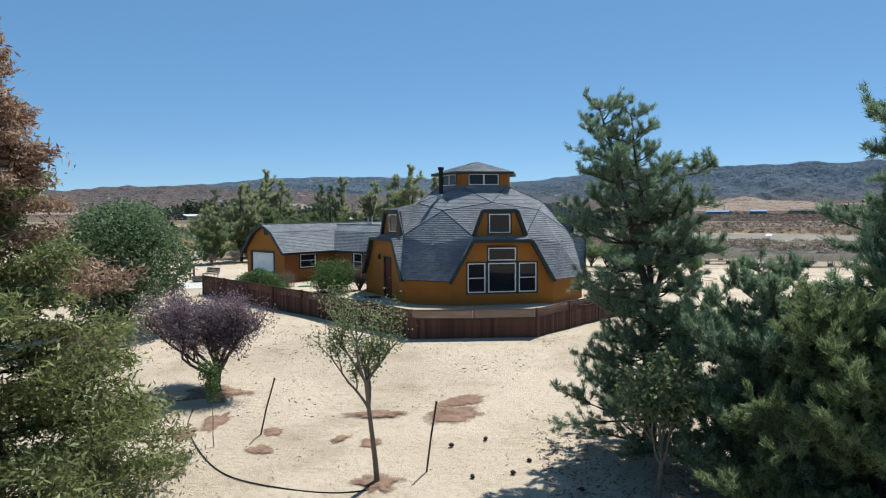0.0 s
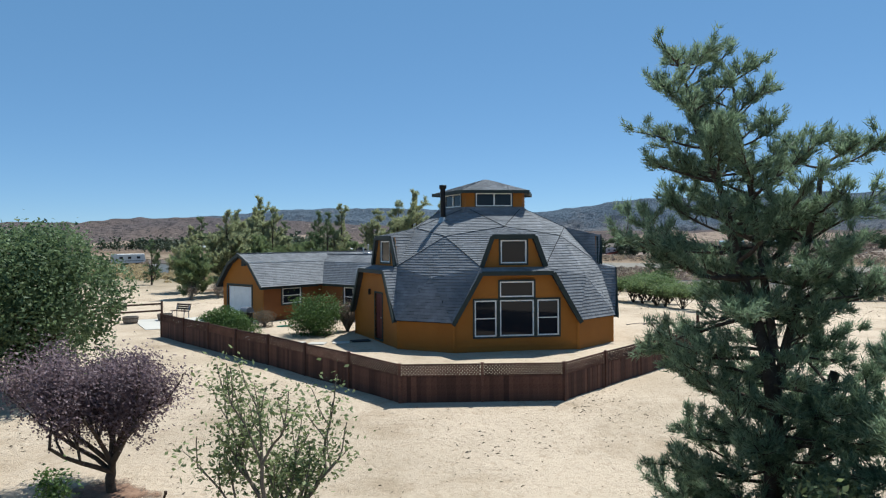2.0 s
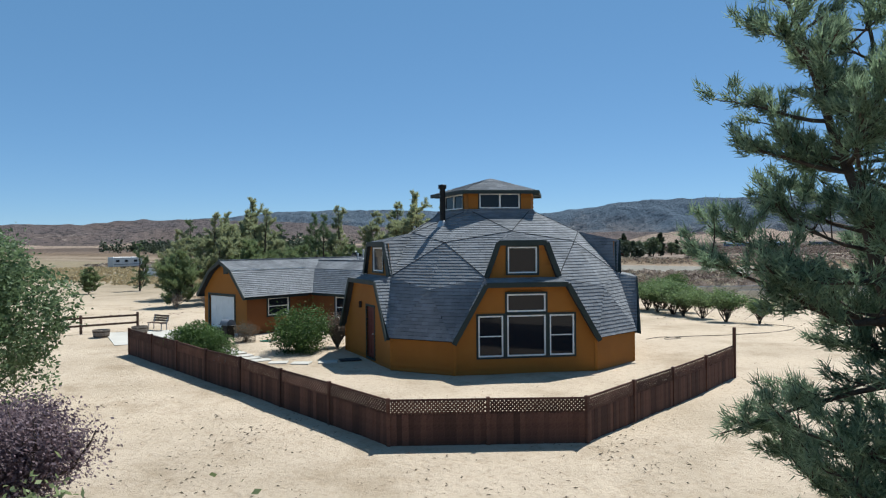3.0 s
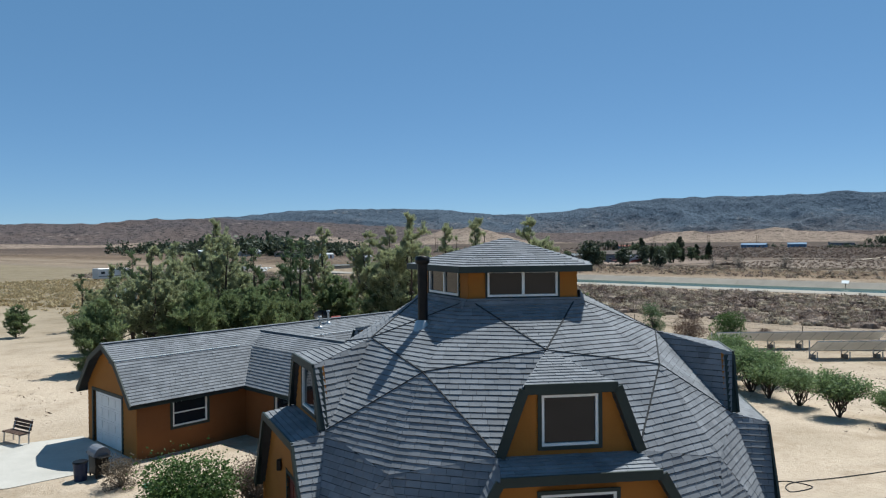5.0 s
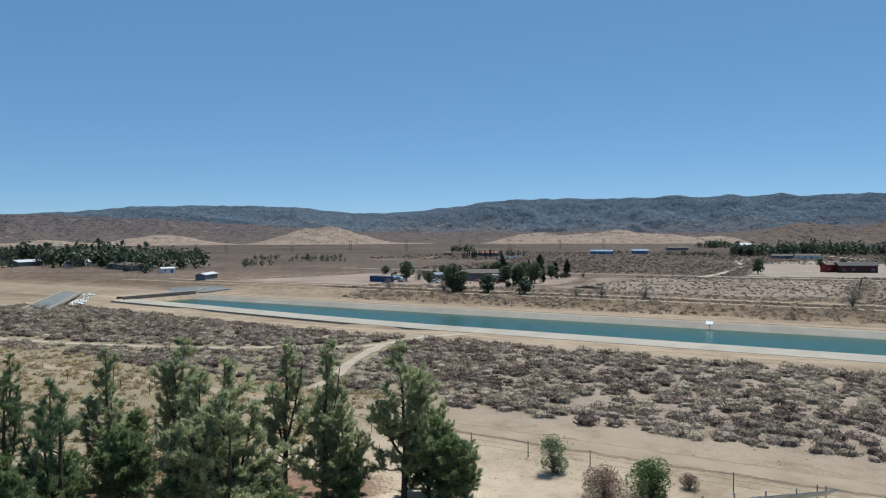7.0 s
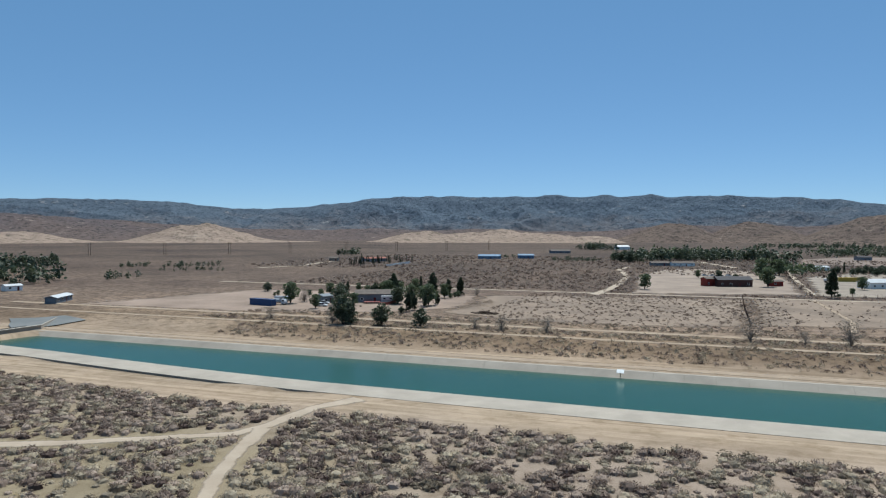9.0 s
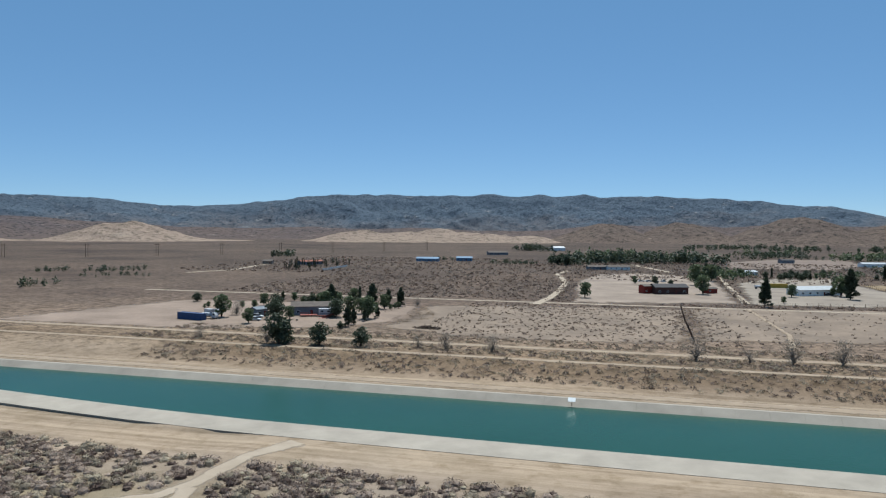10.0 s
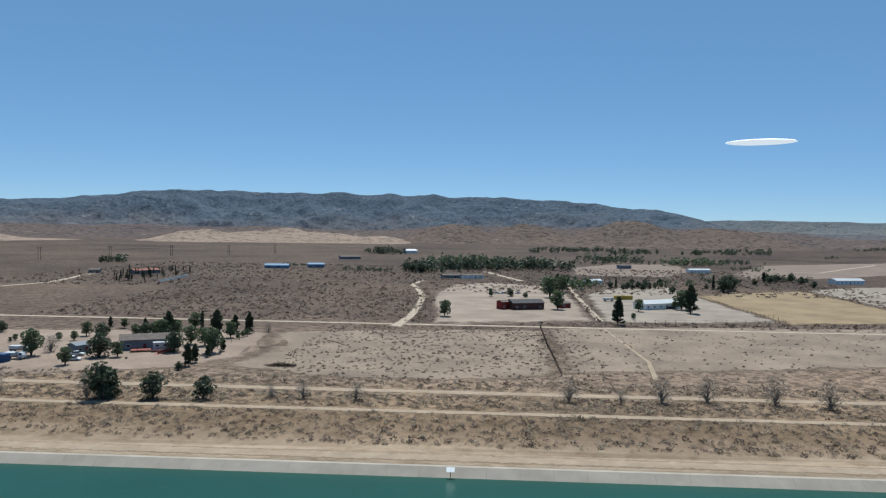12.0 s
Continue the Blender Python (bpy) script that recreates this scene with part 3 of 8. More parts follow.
def facet_axes(k):
    az = radians(PSI + 36 + 72 * k)
    return Vector((math.cos(az), math.sin(az), 0)), Vector((-math.sin(az), math.cos(az), 0))


def on_face(k, d, s, z):
    """A point before bay k: d metres out from the dome's middle, s metres along the wall."""
    a, b = facet_axes(k)
    return Vector((DOME.x, DOME.y, 0)) + a * d + b * s + Vector((0, 0, z))


def node_p(k): return polar(4.71, PSI + 72 * k, 4.955)
def node_t(k): return polar(2.36, PSI + 72 * k, 6.38)
def node_v(k): return polar(4.027, PSI + 36 + 72 * k, 5.40)
def node_m(k): return polar(6.15, PSI + 72 * k, 3.10)
def node_q(k, s): return polar(5.861, PSI + 72 * k + s * 21.52, 3.569)
def node_b(k, s): return polar(6.95, PSI + 72 * k + s * 11.875, 1.225)
def node_g(k, s): return polar(6.80, PSI + 72 * k + s * 11.85, 0)


WALL_D = 6.21         # the bays' walls, from the dome's middle
EAVE_D = 6.50
CAN_TOP = 3.40        # height of a bay's roof edge


class Shingles:
    """Collects the courses of shingles of many roof planes."""

    def __init__(self):
        self.items = []

    def plane(self, poly, course=0.145, width=0.30, seed=0, notch=1.0, out=None):
        rng = random.Random(seed)
        poly = [Vector(p) for p in poly]
        nrm = Vector((0, 0, 0))
        for i in range(len(poly)):
            nrm += (poly[i] - poly[0]).cross(poly[(i + 1) % len(poly)] - poly[0])
        nrm.normalize()
        if (nrm.dot(out) if out else nrm.z) < 0:
            nrm = -nrm
        down = Vector((0, 0, -1)) - nrm * nrm.dot(Vector((0, 0, -1)))
        down = down.normalized() if down.length > 1e-3 else Vector((0, -1, 0))
        side = nrm.cross(down)
        o = poly[0]
        flat = [((p - o).dot(side), (p - o).dot(down)) for p in poly]
        lo, hi = min(v for _, v in flat), max(v for _, v in flat)
        rows = int((hi - lo) / course) + 1
        for r in range(rows):
            v1 = hi - r * course
            v0 = v1 - course
            row = clip(clip(flat, 0, 1, v1), 0, -1, -v0)
            if len(row) < 3:
                continue
            ua, ub = min(u for u, _ in row), max(u for u, _ in row)
            u = ua - rng.random() * width
            while u < ub:
                w = width * rng.uniform(0.8, 1.15)
                # Gaps bare the dark underlay, standing in for the courses' shadow lines.
                cell = clip(clip(clip(row, 1, 0, u + w - 0.007), -1, 0, -u), 0, 1, v1 - 0.008 - notch * rng.choice((0.0, 0.0, 0.004, 0.008)))
                u += w
                if len(cell) < 3 or area(cell) < 0.002:
                    continue
                lift = rng.uniform(0.016, 0.022)
                V = []
                for uu, vv in cell:
                    h = 0.008 + lift * (vv - v0) / course
                    V.append(o + side * uu + down * vv + nrm * h)
                V += [o + side * uu + down * vv + nrm * 0.001 for uu, vv in cell]
                self.items.append(V)

    def meshes(self, parent, mat, mat_single, centre, singles=300):
        items = sorted(self.items, key=lambda V: (sum(V, Vector((0, 0, 0))) / len(V) - centre).length)
        inv = parent.matrix_basis.inverted()
        for n, V in enumerate(items[:singles]):
            k = len(V) // 2
            c = inv @ (sum(V, Vector((0, 0, 0))) / len(V))
            F = [tuple(range(k))] + [(i, (i + 1) % k, k + (i + 1) % k, k + i) for i in range(k)]
            me = quick_mesh("shingle", [inv @ v - c for v in V], F, mat_single)
            obj("shingle", me, parent).location = c
        Vs, Fs = [], []
        for V in items[singles:]:
            k, b = len(V) // 2, len(Vs)
            Vs += [inv @ v for v in V]
            Fs.append(tuple(range(b, b + k)))
            Fs += [(b + i, b + (i + 1) % k, b + k + (i + 1) % k, b + k + i) for i in range(k)]
        if Vs:
            obj("shingles", quick_mesh("shingles", Vs, Fs, mat), parent)["kind"] = "stuff"


def slab_bm(bm, poly, thick, nrm=None):
    """A flat polygon with thickness, back along its normal."""
    poly = [Vector(p) for p in poly]
    if nrm is None:
        nrm = (poly[1] - poly[0]).cross(poly[2] - poly[0]).normalized()
    a = [bm.verts.new(p) for p in poly]
    b = [bm.verts.new(p - nrm * thick) for p in poly]
    bm.faces.new(a)
    bm.faces.new(b[::-1])
    for i in range(len(poly)):
        j = (i + 1) % len(poly)
        bm.faces.new((a[j], a[i], b[i], b[j]))


def siding_wall(name, parent, origin, side, out, poly, openings, mat, label="", lap=0.20, thick=0.14, relief=0.024):
    """A wall with holes, and its lap boards as parts of it. poly and openings in (s, z)."""
    inv = parent.matrix_basis.inverted()
    up = Vector((0, 0, 1))
    zs = [p[1] for p in poly]
    lo, hi = min(zs), max(zs)
    lines = sorted({round(v, 4) for v in [min(p[0] for p in poly), max(p[0] for p in poly)] + [o[0] for o in openings] + [o[2] for o in openings]})

    def hole(s, z):
        return any(o[0] < s < o[2] and o[1] < z < o[3] for o in openings)

    core = bmesh.new()
    cuts = sorted({round(z, 4) for z in [lo, hi] + [o[1] for o in openings] + [o[3] for o in openings] if lo <= z <= hi})
    for z0, z1 in zip(cuts, cuts[1:]):
        row = clip(clip(list(poly), 0, 1, z1), 0, -1, -z0)
        for s0, s1 in zip(lines, lines[1:]):
            cell = clip(clip(row, 1, 0, s1), -1, 0, -s0) if len(row) > 2 else []
            if len(cell) < 3 or area(cell) < 1e-4 or hole((s0 + s1) / 2, (z0 + z1) / 2):
                continue
            slab_bm(core, [inv @ (origin + side * s + up * z) for s, z in cell], thick, inv.to_3x3() @ out)
    bmesh.ops.remove_doubles(core, verts=core.verts, dist=0.001)
    wall = part(name, core, mat, parent, label)
    n = int(math.ceil((hi - lo) / lap))
    for i in range(n):
        z0, z1 = lo + i * lap, min(lo + (i + 1) * lap, hi)
        row = clip(clip(list(poly), 0, 1, z1 - 0.002), 0, -1, -z0)
        if len(row) < 3:
            continue
        run = []
        for s0, s1 in list(zip(lines, lines[1:])) + [(None, None)]:
            cell = clip(clip(row, 1, 0, s1), -1, 0, -s0) if s0 is not None else []
            blocked = s0 is None or len(cell) < 3 or area(cell) < 1e-4 or any(o[0] < (s0 + s1) / 2 < o[2] and o[1] < z1 - 0.01 and o[3] > z0 + 0.01 for o in openings)
            if not blocked:
                run.append((s0, s1))
                continue
            if run:
                strip = clip(clip(row, 1, 0, run[-1][1]), -1, 0, -run[0][0])
                bm = bmesh.new()
                f = [bm.verts.new(inv @ (origin + side * s + up * z + out * (0.006 + relief * (1 - (z - z0) / lap)))) for s, z in strip]
                b = [bm.verts.new(inv @ (origin + side * s + up * z + out * 0.001)) for s, z in strip]
                bm.faces.new(f)
                for k in range(len(strip)):
                    j = (k + 1) % len(strip)
                    bm.faces.new((f[j], f[k], b[k], b[j]))
                part("siding_board", bm, mat, wall)
                run = []
            # Pieces beside, above and below a hole within this course.
            if s0 is not None and len(cell) >= 3:
                for o in openings:
                    if o[0] < (s0 + s1) / 2 < o[2]:
                        for za, zb in ((z0, min(z1, o[1])), (max(z0, o[3]), z1)):
                            if zb - za > 0.03 and not hole((s0 + s1) / 2, (za + zb) / 2):
                                piece = clip(clip(cell, 0, 1, zb), 0, -1, -za)
                                if len(piece) > 2:
                                    bm = bmesh.new()
                                    slab_bm(bm, [inv @ (origin + side * s + up * z + out * 0.012) for s, z in piece], 0.011, inv.to_3x3() @ out)
                                    part("siding_board", bm, mat, wall)
    return wall


def frame_bars(bm, origin, side, out, r, w, depth, proud):
    """Four bars round the rectangle r = (s0, z0, s1, z1)."""
    up = Vector((0, 0, 1))
    s0, z0, s1, z1 = r
    for a0, b0, a1, b1 in ((s0 - w, z0 - w, s0, z1 + w), (s1, z0 - w, s1 + w, z1 + w), (s0, z0 - w, s1, z0), (s0, z1, s1, z1 + w)):
        q = [origin + side * s + up * z + out * proud for s, z in ((a0, b0), (a1, b0), (a1, b1), (a0, b1))]
        slab_bm(bm, q, depth, out)


def window(parent, origin, side, out, r, rails=(), mullions=(), casing=0.10, name="window"):
    """A white-framed window in a dark green casing, in a hole of the wall."""
    inv = parent.matrix_basis.inverted().to_3x3()
    o = parent.matrix_basis.inverted() @ origin
    side, out = inv @ side, inv @ out
    up = Vector((0, 0, 1))
    s0, z0, s1, z1 = r
    w = 0.055
    bm = bmesh.new()
    inner = (s0 + w, z0 + w, s1 - w, z1 - w)
    frame_bars(bm, o, side, out, inner, w, 0.10, 0.032)
    win = part(name, bm, WHITE, parent, "white vinyl window frame with dark glass")
    bm = bmesh.new()
    frame_bars(bm, o, side, out, r, casing, 0.06, 0.045)
    part("casing", bm, TRIM, win, "dark green wooden casing")
    if rails or mullions:
        bm = bmesh.new()
        for z in rails:
            slab_bm(bm, [o + side * s + up * h + out * 0.02 for s, h in ((inner[0], z - 0.02), (inner[2], z - 0.02), (inner[2], z + 0.02), (inner[0], z + 0.02))], 0.05, out)
        for m in mullions:
            slab_bm(bm, [o + side * s + up * h + out * 0.025 for s, h in ((m - 0.035, inner[1]), (m + 0.035, inner[1]), (m + 0.035, inner[3]), (m - 0.035, inner[3]))], 0.06, out)
        part("glazing_bar", bm, WHITE, win)
    bm = bmesh.new()
    slab_bm(bm, [o + side * s + up * h - out * 0.02 for s, h in ((inner[0], inner[1]), (inner[2], inner[1]), (inner[2], inner[3]), (inner[0], inner[3]))], 0.008, out)
    part("pane", bm, GLASS, win, "dark reflecting window glass")
    return win


def prism(bm, p, q, w, h):
    """A straight bar with a square section from p to q, w wide, h high."""
    p, q = Vector(p), Vector(q)
    d = (q - p).normalized()
    s = d.cross(Vector((0, 0, 1)))
    s = s.normalized() if s.length > 1e-3 else Vector((1, 0, 0))
    u = s.cross(d)
    a = [bm.verts.new(p + s * x * w / 2 + u * y * h / 2) for x, y in ((-1, -1), (1, -1), (1, 1), (-1, 1))]
    b = [bm.verts.new(q + s * x * w / 2 + u * y * h / 2) for x, y in ((-1, -1), (1, -1), (1, 1), (-1, 1))]
    bm.faces.new(a[::-1])
    bm.faces.new(b)
    for i in range(4):
        j = (i + 1) % 4
        bm.faces.new((a[i], a[j], b[j], b[i]))


def build_dome():
    house = thing("dome_house", DOME, "orange-brown geodesic dome house with grey shingle roof and dark green trim", "house")
    inv = Matrix.Translation(-DOME)
    loc = lambda p: inv @ Vector(p)
    sh = Shingles()
    planes = []
    for k in range(5):
        v, p, p2, t, t2 = node_v(k), node_p(k), node_p(k + 1), node_t(k), node_t(k + 1)
        q, q2 = node_q(k, 1), node_q(k + 1, -1)
        m, b, b_ = node_m(k), node_b(k, 1), node_b(k, -1)
        b2 = node_b(k + 1, -1)
        qm = node_q(k, -1)
        c, c2 = on_face(k, EAVE_D, -1.58, CAN_TOP), on_face(k, EAVE_D, 1.58, CAN_TOP)
        dl, dr = on_face(k, 5.80, -0.97, 4.99), on_face(k, 5.80, 0.97, 4.99)
        planes += [(t, t2, v), (t, v, p), (t2, p2, v), (v, q, p), (v, p2, q2), (p, q, m), (p, m, qm), (m, q, b), (m, b, b_), (m, b_, qm),
                   (q, c, c2, q2), (q, b, c), (q2, c2, b2), (v, dl, dr), (v, q, dl), (v, dr, q2)]
    for n, pl in enumerate(planes):
        nrm = (pl[1] - pl[0]).cross(pl[2] - pl[0]).normalized()
        mid = sum(pl, Vector((0, 0, 0))) / len(pl)
        pts = [loc(x) for x in pl]
        outw = Vector((mid.x - DOME.x, mid.y - DOME.y, 3.0))
        # The cheeks of a dormer face sideways.
        if n % 16 > 13:
            outw = (planes[n // 16 * 16 + 13][1] - planes[n // 16 * 16 + 13][2]) * (1 if n % 16 == 14 else -1)
        if nrm.dot(outw) < 0:
            pts, nrm = pts[::-1], -nrm
        deck = bmesh.new()
        slab_bm(deck, pts, 0.10, nrm)
        part("roof_panel", deck, FELT, house)
        sh.plane([x for x in pl], seed=n, out=nrm)
    # Hip ridges.
    for k in range(5):
        v, p, p2, t, t2, q, q2 = node_v(k), node_p(k), node_p(k + 1), node_t(k), node_t(k + 1), node_q(k, 1), node_q(k + 1, -1)
        for a, b in ((v, p), (v, p2), (p, q), (node_p(k), node_q(k, -1)), (t, v), (t2, v)):
            hips = bmesh.new()
            prism(hips, loc(a) + Vector((0, 0, 0.020)), loc(b) + Vector((0, 0, 0.024)), 0.036, 0.026)
            part("hip_ridge", hips, FELT, house)
    # Walls.
    for k in range(5):
        a, b = facet_axes(k)
        o = DOME + a * WALL_D
        wins = []
        if k == 0:
            wins = [(-1.88, 0.60, -0.91, 2.17), (-0.755, 0.60, 0.765, 2.17), (0.92, 0.60, 1.90, 2.17), (-0.755, 2.30, 0.765, 2.98)]
        elif k == 4:
            wins = [(0.02, 0.12, 0.94, 2.28)]
        else:
            wins = [(-0.9, 0.9, 0.9, 2.1)]
        siding_wall("wall", house, o, b, a, [(-2.79, -0.25), (2.79, -0.25), (2.79, 1.24), (1.50, 3.36), (-1.50, 3.36), (-2.79, 1.24)], wins, STUCCO, "orange-brown painted lap siding")
        if k == 0:
            for n, r in enumerate(wins):
                window(house, o, b, a, r, rails=((r[1] + 0.78,) if n in (0, 2) else ()), casing=0.075)
        elif k == 4:
            door_bm = bmesh.new()
            slab_bm(door_bm, [loc(o + b * s + Vector((0, 0, z)) - a * 0.03) for s, z in ((0.06, 0.14), (0.90, 0.14), (0.90, 2.24), (0.06, 2.24))], 0.05, a)
            for z0, z1 in ((0.3, 0.95), (1.1, 1.5), (1.6, 2.1)):
                for s0, s1 in ((0.15, 0.44), (0.52, 0.81)):
                    slab_bm(door_bm, [loc(o + b * s + Vector((0, 0, z)) - a * 0.018) for s, z in ((s0, z0), (s1, z0), (s1, z1), (s0, z1))], 0.012, a)
            door = part("door", door_bm, DOOR_RED, house, "dark red panelled entrance door")
            bm = bmesh.new()
            frame_bars(bm, loc(o), b, a, wins[0], 0.09, 0.08, 0.04)
            part("door_frame", bm, TRIM, door, "dark green door frame")
            bm = bmesh.new()
            bmesh.ops.create_icosphere(bm, subdivisions=2, radius=0.035, matrix=Matrix.Translation(loc(o + b * 0.82 + Vector((0, 0, 1.15)) + a * 0.04)))
            part("door_knob", bm, METAL, door, "round metal door knob")
            bm = bmesh.new()
            box_bm(bm, (-0.06, -0.06, -0.14), (0.06, 0.06, 0.14), Matrix.Translation(loc(o + b * -0.6 + Vector((0, 0, 2.3)) + a * 0.08)), 0.015)
            part("porch_lamp", bm, BLACK_METAL, house, "small dark wall lantern beside the door")
        else:
            window(house, o, b, a, wins[0], mullions=(0.0,))
        # Fascia boards round the bay's roof edge.
        bm = bmesh.new()
        eave = [loc(on_face(k, EAVE_D - 0.02, s, z)) for s, z in ((-2.86, 1.14), (-1.60, CAN_TOP - 0.06), (1.60, CAN_TOP - 0.06), (2.86, 1.14))]
        bm.free()
        for p, q in zip(eave, eave[1:]):
            bm = bmesh.new()
            prism(bm, p, q, 0.05, 0.19)
            part("fascia", bm, TRIM, house, "dark green fascia board")
        # Soffit between fascia and wall.
        bm = bmesh.new()
        inner = [loc(on_face(k, WALL_D - 0.05, s, z)) for s, z in ((-2.80, 1.14), (-1.52, CAN_TOP - 0.06), (1.52, CAN_TOP - 0.06), (2.80, 1.14))]
        bm.free()
        for i in range(3):
            bm = bmesh.new()
            slab_bm(bm, [eave[i], eave[i + 1], inner[i + 1], inner[i]], 0.02)
            part("soffit", bm, TRIM, house)
        # Dormer over the bay.
        od = DOME + a * 5.66
        dw = [(-0.58, 3.75, 0.60, 4.78)]
        siding_wall("dormer_wall", house, od, b, a, [(-1.42, 3.52), (1.42, 3.52), (0.90, 4.97), (-0.90, 4.97)], dw, STUCCO, "orange-brown dormer wall", thick=0.12)
        window(house, od, b, a, dw[0], casing=0.08)
        bm = bmesh.new()
        edge = [loc(on_face(k, 5.82, s, z)) for s, z in ((-1.46, 3.60), (-0.96, 4.93), (0.96, 4.93), (1.46, 3.60))]
        bm.free()
        for p, q in zip(edge, edge[1:]):
            bm = bmesh.new()
            prism(bm, p, q, 0.05, 0.20)
            part("dormer_fascia", bm, TRIM, house, "dark green dormer fascia board")
        back = [loc(on_face(k, 5.60, s, z)) for s, z in ((-1.46, 3.60), (-0.96, 4.93), (0.96, 4.93), (1.46, 3.60))]
        for i in range(3):
            bm = bmesh.new()
            slab_bm(bm, [edge[i], edge[i + 1], back[i + 1], back[i]], 0.02)
            part("dormer_soffit", bm, TRIM, house)
        # Low wall between two bays.
        g0, g1 = node_g(k, -1), node_g(k, 1)
        s = (g1 - g0).normalized()
        outn = Vector((s.y, -s.x, 0))
        L = (g1 - g0).length
        siding_wall("low_wall", house, g0, s, outn, [(0, -0.25), (L, -0.25), (L, 1.24), (0, 1.24)], [], STUCCO, "orange-brown painted lap siding", relief=0.06)
        for g in (g0, g1):
            bm = bmesh.new()
            prism(bm, loc(g + Vector((0, 0, -0.2))), loc(g + Vector((0, 0, 1.2))), 0.11, 0.11)
            part("corner_board", bm, STUCCO, house)
    # Floor inside.
    bm = bmesh.new()
    slab_bm(bm, [loc(node_g(k, s) * 1.0) + Vector((0, 0, 0.10)) for k in range(5) for s in (-1, 1)], 0.3, Vector((0, 0, 1)))
    part("floor_slab", bm, GREY_WOOD, house)
    # Cupola: five walls, each with a window, and a flat pyramid roof.
    for k in range(5):
        a, b = facet_axes(k)
        o = DOME + a * 1.93
        half = 1.93 * math.tan(radians(36))
        w = [(-0.93, 6.46, 0.90, 7.12)] if k in (0, 4) else []
        siding_wall("cupola_wall", house, o, b, a, [(-half, 6.0), (half, 6.0), (half, 7.30), (-half, 7.30)], w, STUCCO, "orange-brown cupola wall", thick=0.10)
        if w:
            window(house, o, b, a, w[0], mullions=(0.0,), casing=0.05)
        bm = bmesh.new()
        lo, hi, r1, r2 = 6.02, 6.42, 2.30, 2.02
        h1, h2 = r1 * math.tan(radians(36)), r2 * math.tan(radians(36))
        pts = [DOME + a * r1 - b * h1 + Vector((0, 0, lo)), DOME + a * r1 + b * h1 + Vector((0, 0, lo)), DOME + a * r2 + b * h2 + Vector((0, 0, hi)), DOME + a * r2 - b * h2 + Vector((0, 0, hi))]
        slab_bm(bm, [loc(p) for p in pts], 0.06)
        part("cupola_skirt", bm, FELT, house, "dark shingled skirt round the cupola's foot")
        sh.plane(pts, 0.14, 0.3, seed=400 + k)
        e0, e1 = polar(2.851, PSI + 72 * k, 7.22), polar(2.851, PSI + 72 * (k + 1), 7.22)
        top = Vector((DOME.x, DOME.y, 7.96))
        bm = bmesh.new()
        slab_bm(bm, [loc(e0), loc(e1), loc(top)], 0.06)
        part("cupola_roof", bm, FELT, house)
        sh.plane([e0, e1, top], 0.17, 0.34, seed=500 + k)
        bm = bmesh.new()
        prism(bm, loc(e0) + Vector((0, 0, -0.05)), loc(e1) + Vector((0, 0, -0.05)), 0.05, 0.16)
        i0, i1 = DOME + a * 1.9 - b * 1.38 + Vector((0, 0, 7.26)), DOME + a * 1.9 + b * 1.38 + Vector((0, 0, 7.26))
        slab_bm(bm, [loc(e0) + Vector((0, 0, -0.08)), loc(e1) + Vector((0, 0, -0.08)), loc(i1), loc(i0)], 0.02)
        part("cupola_fascia", bm, TRIM, house, "dark green fascia under the cupola roof")
    # Stove pipe.
    V, F = tube([(0, 0, 5.2), (0, 0, 6.3), (0, 0, 7.30)], [0.125, 0.125, 0.125], 16)
    V2, F2 = tube([(0, 0, 7.30), (0, 0, 7.34), (0, 0, 7.50), (0, 0, 7.52)], [0.13, 0.18, 0.18, 0.02], 16)
    pipe = obj("stove_pipe", quick_mesh("stove_pipe", *joined([(V, F), (V2, F2)]), BLACK_METAL), house, "black double-wall stove pipe with a cap")
    pipe.location = (-2.19, -2.30, 0)
    V, F = tube([(0, 0, 5.40), (0, 0, 5.65), (0, 0, 5.88), (0, 0, 5.92)], [0.40, 0.26, 0.18, 0.14], 16)
    obj("flashing", quick_mesh("flashing", V, F, METAL), pipe, "pale sheet-metal flashing at the pipe's foot")
    return house, sh


HOUSE, DOME_SHINGLES = build_dome()

# ---- the gambrel wing behind the dome ----
WR = Vector((0.64, 0.769, 0)).normalized()      # along the long ridge
WG = Vector((WR.y, -WR.x, 0))                   # across it, towards the dome
WING = Vector((-12.87, 52.45, 0))               # middle of the garage gable's foot
PROFILE = [(-2.46, 2.06), (-1.12, 3.50), (0.0, 4.06), (1.12, 3.50), (2.46, 2.06)]


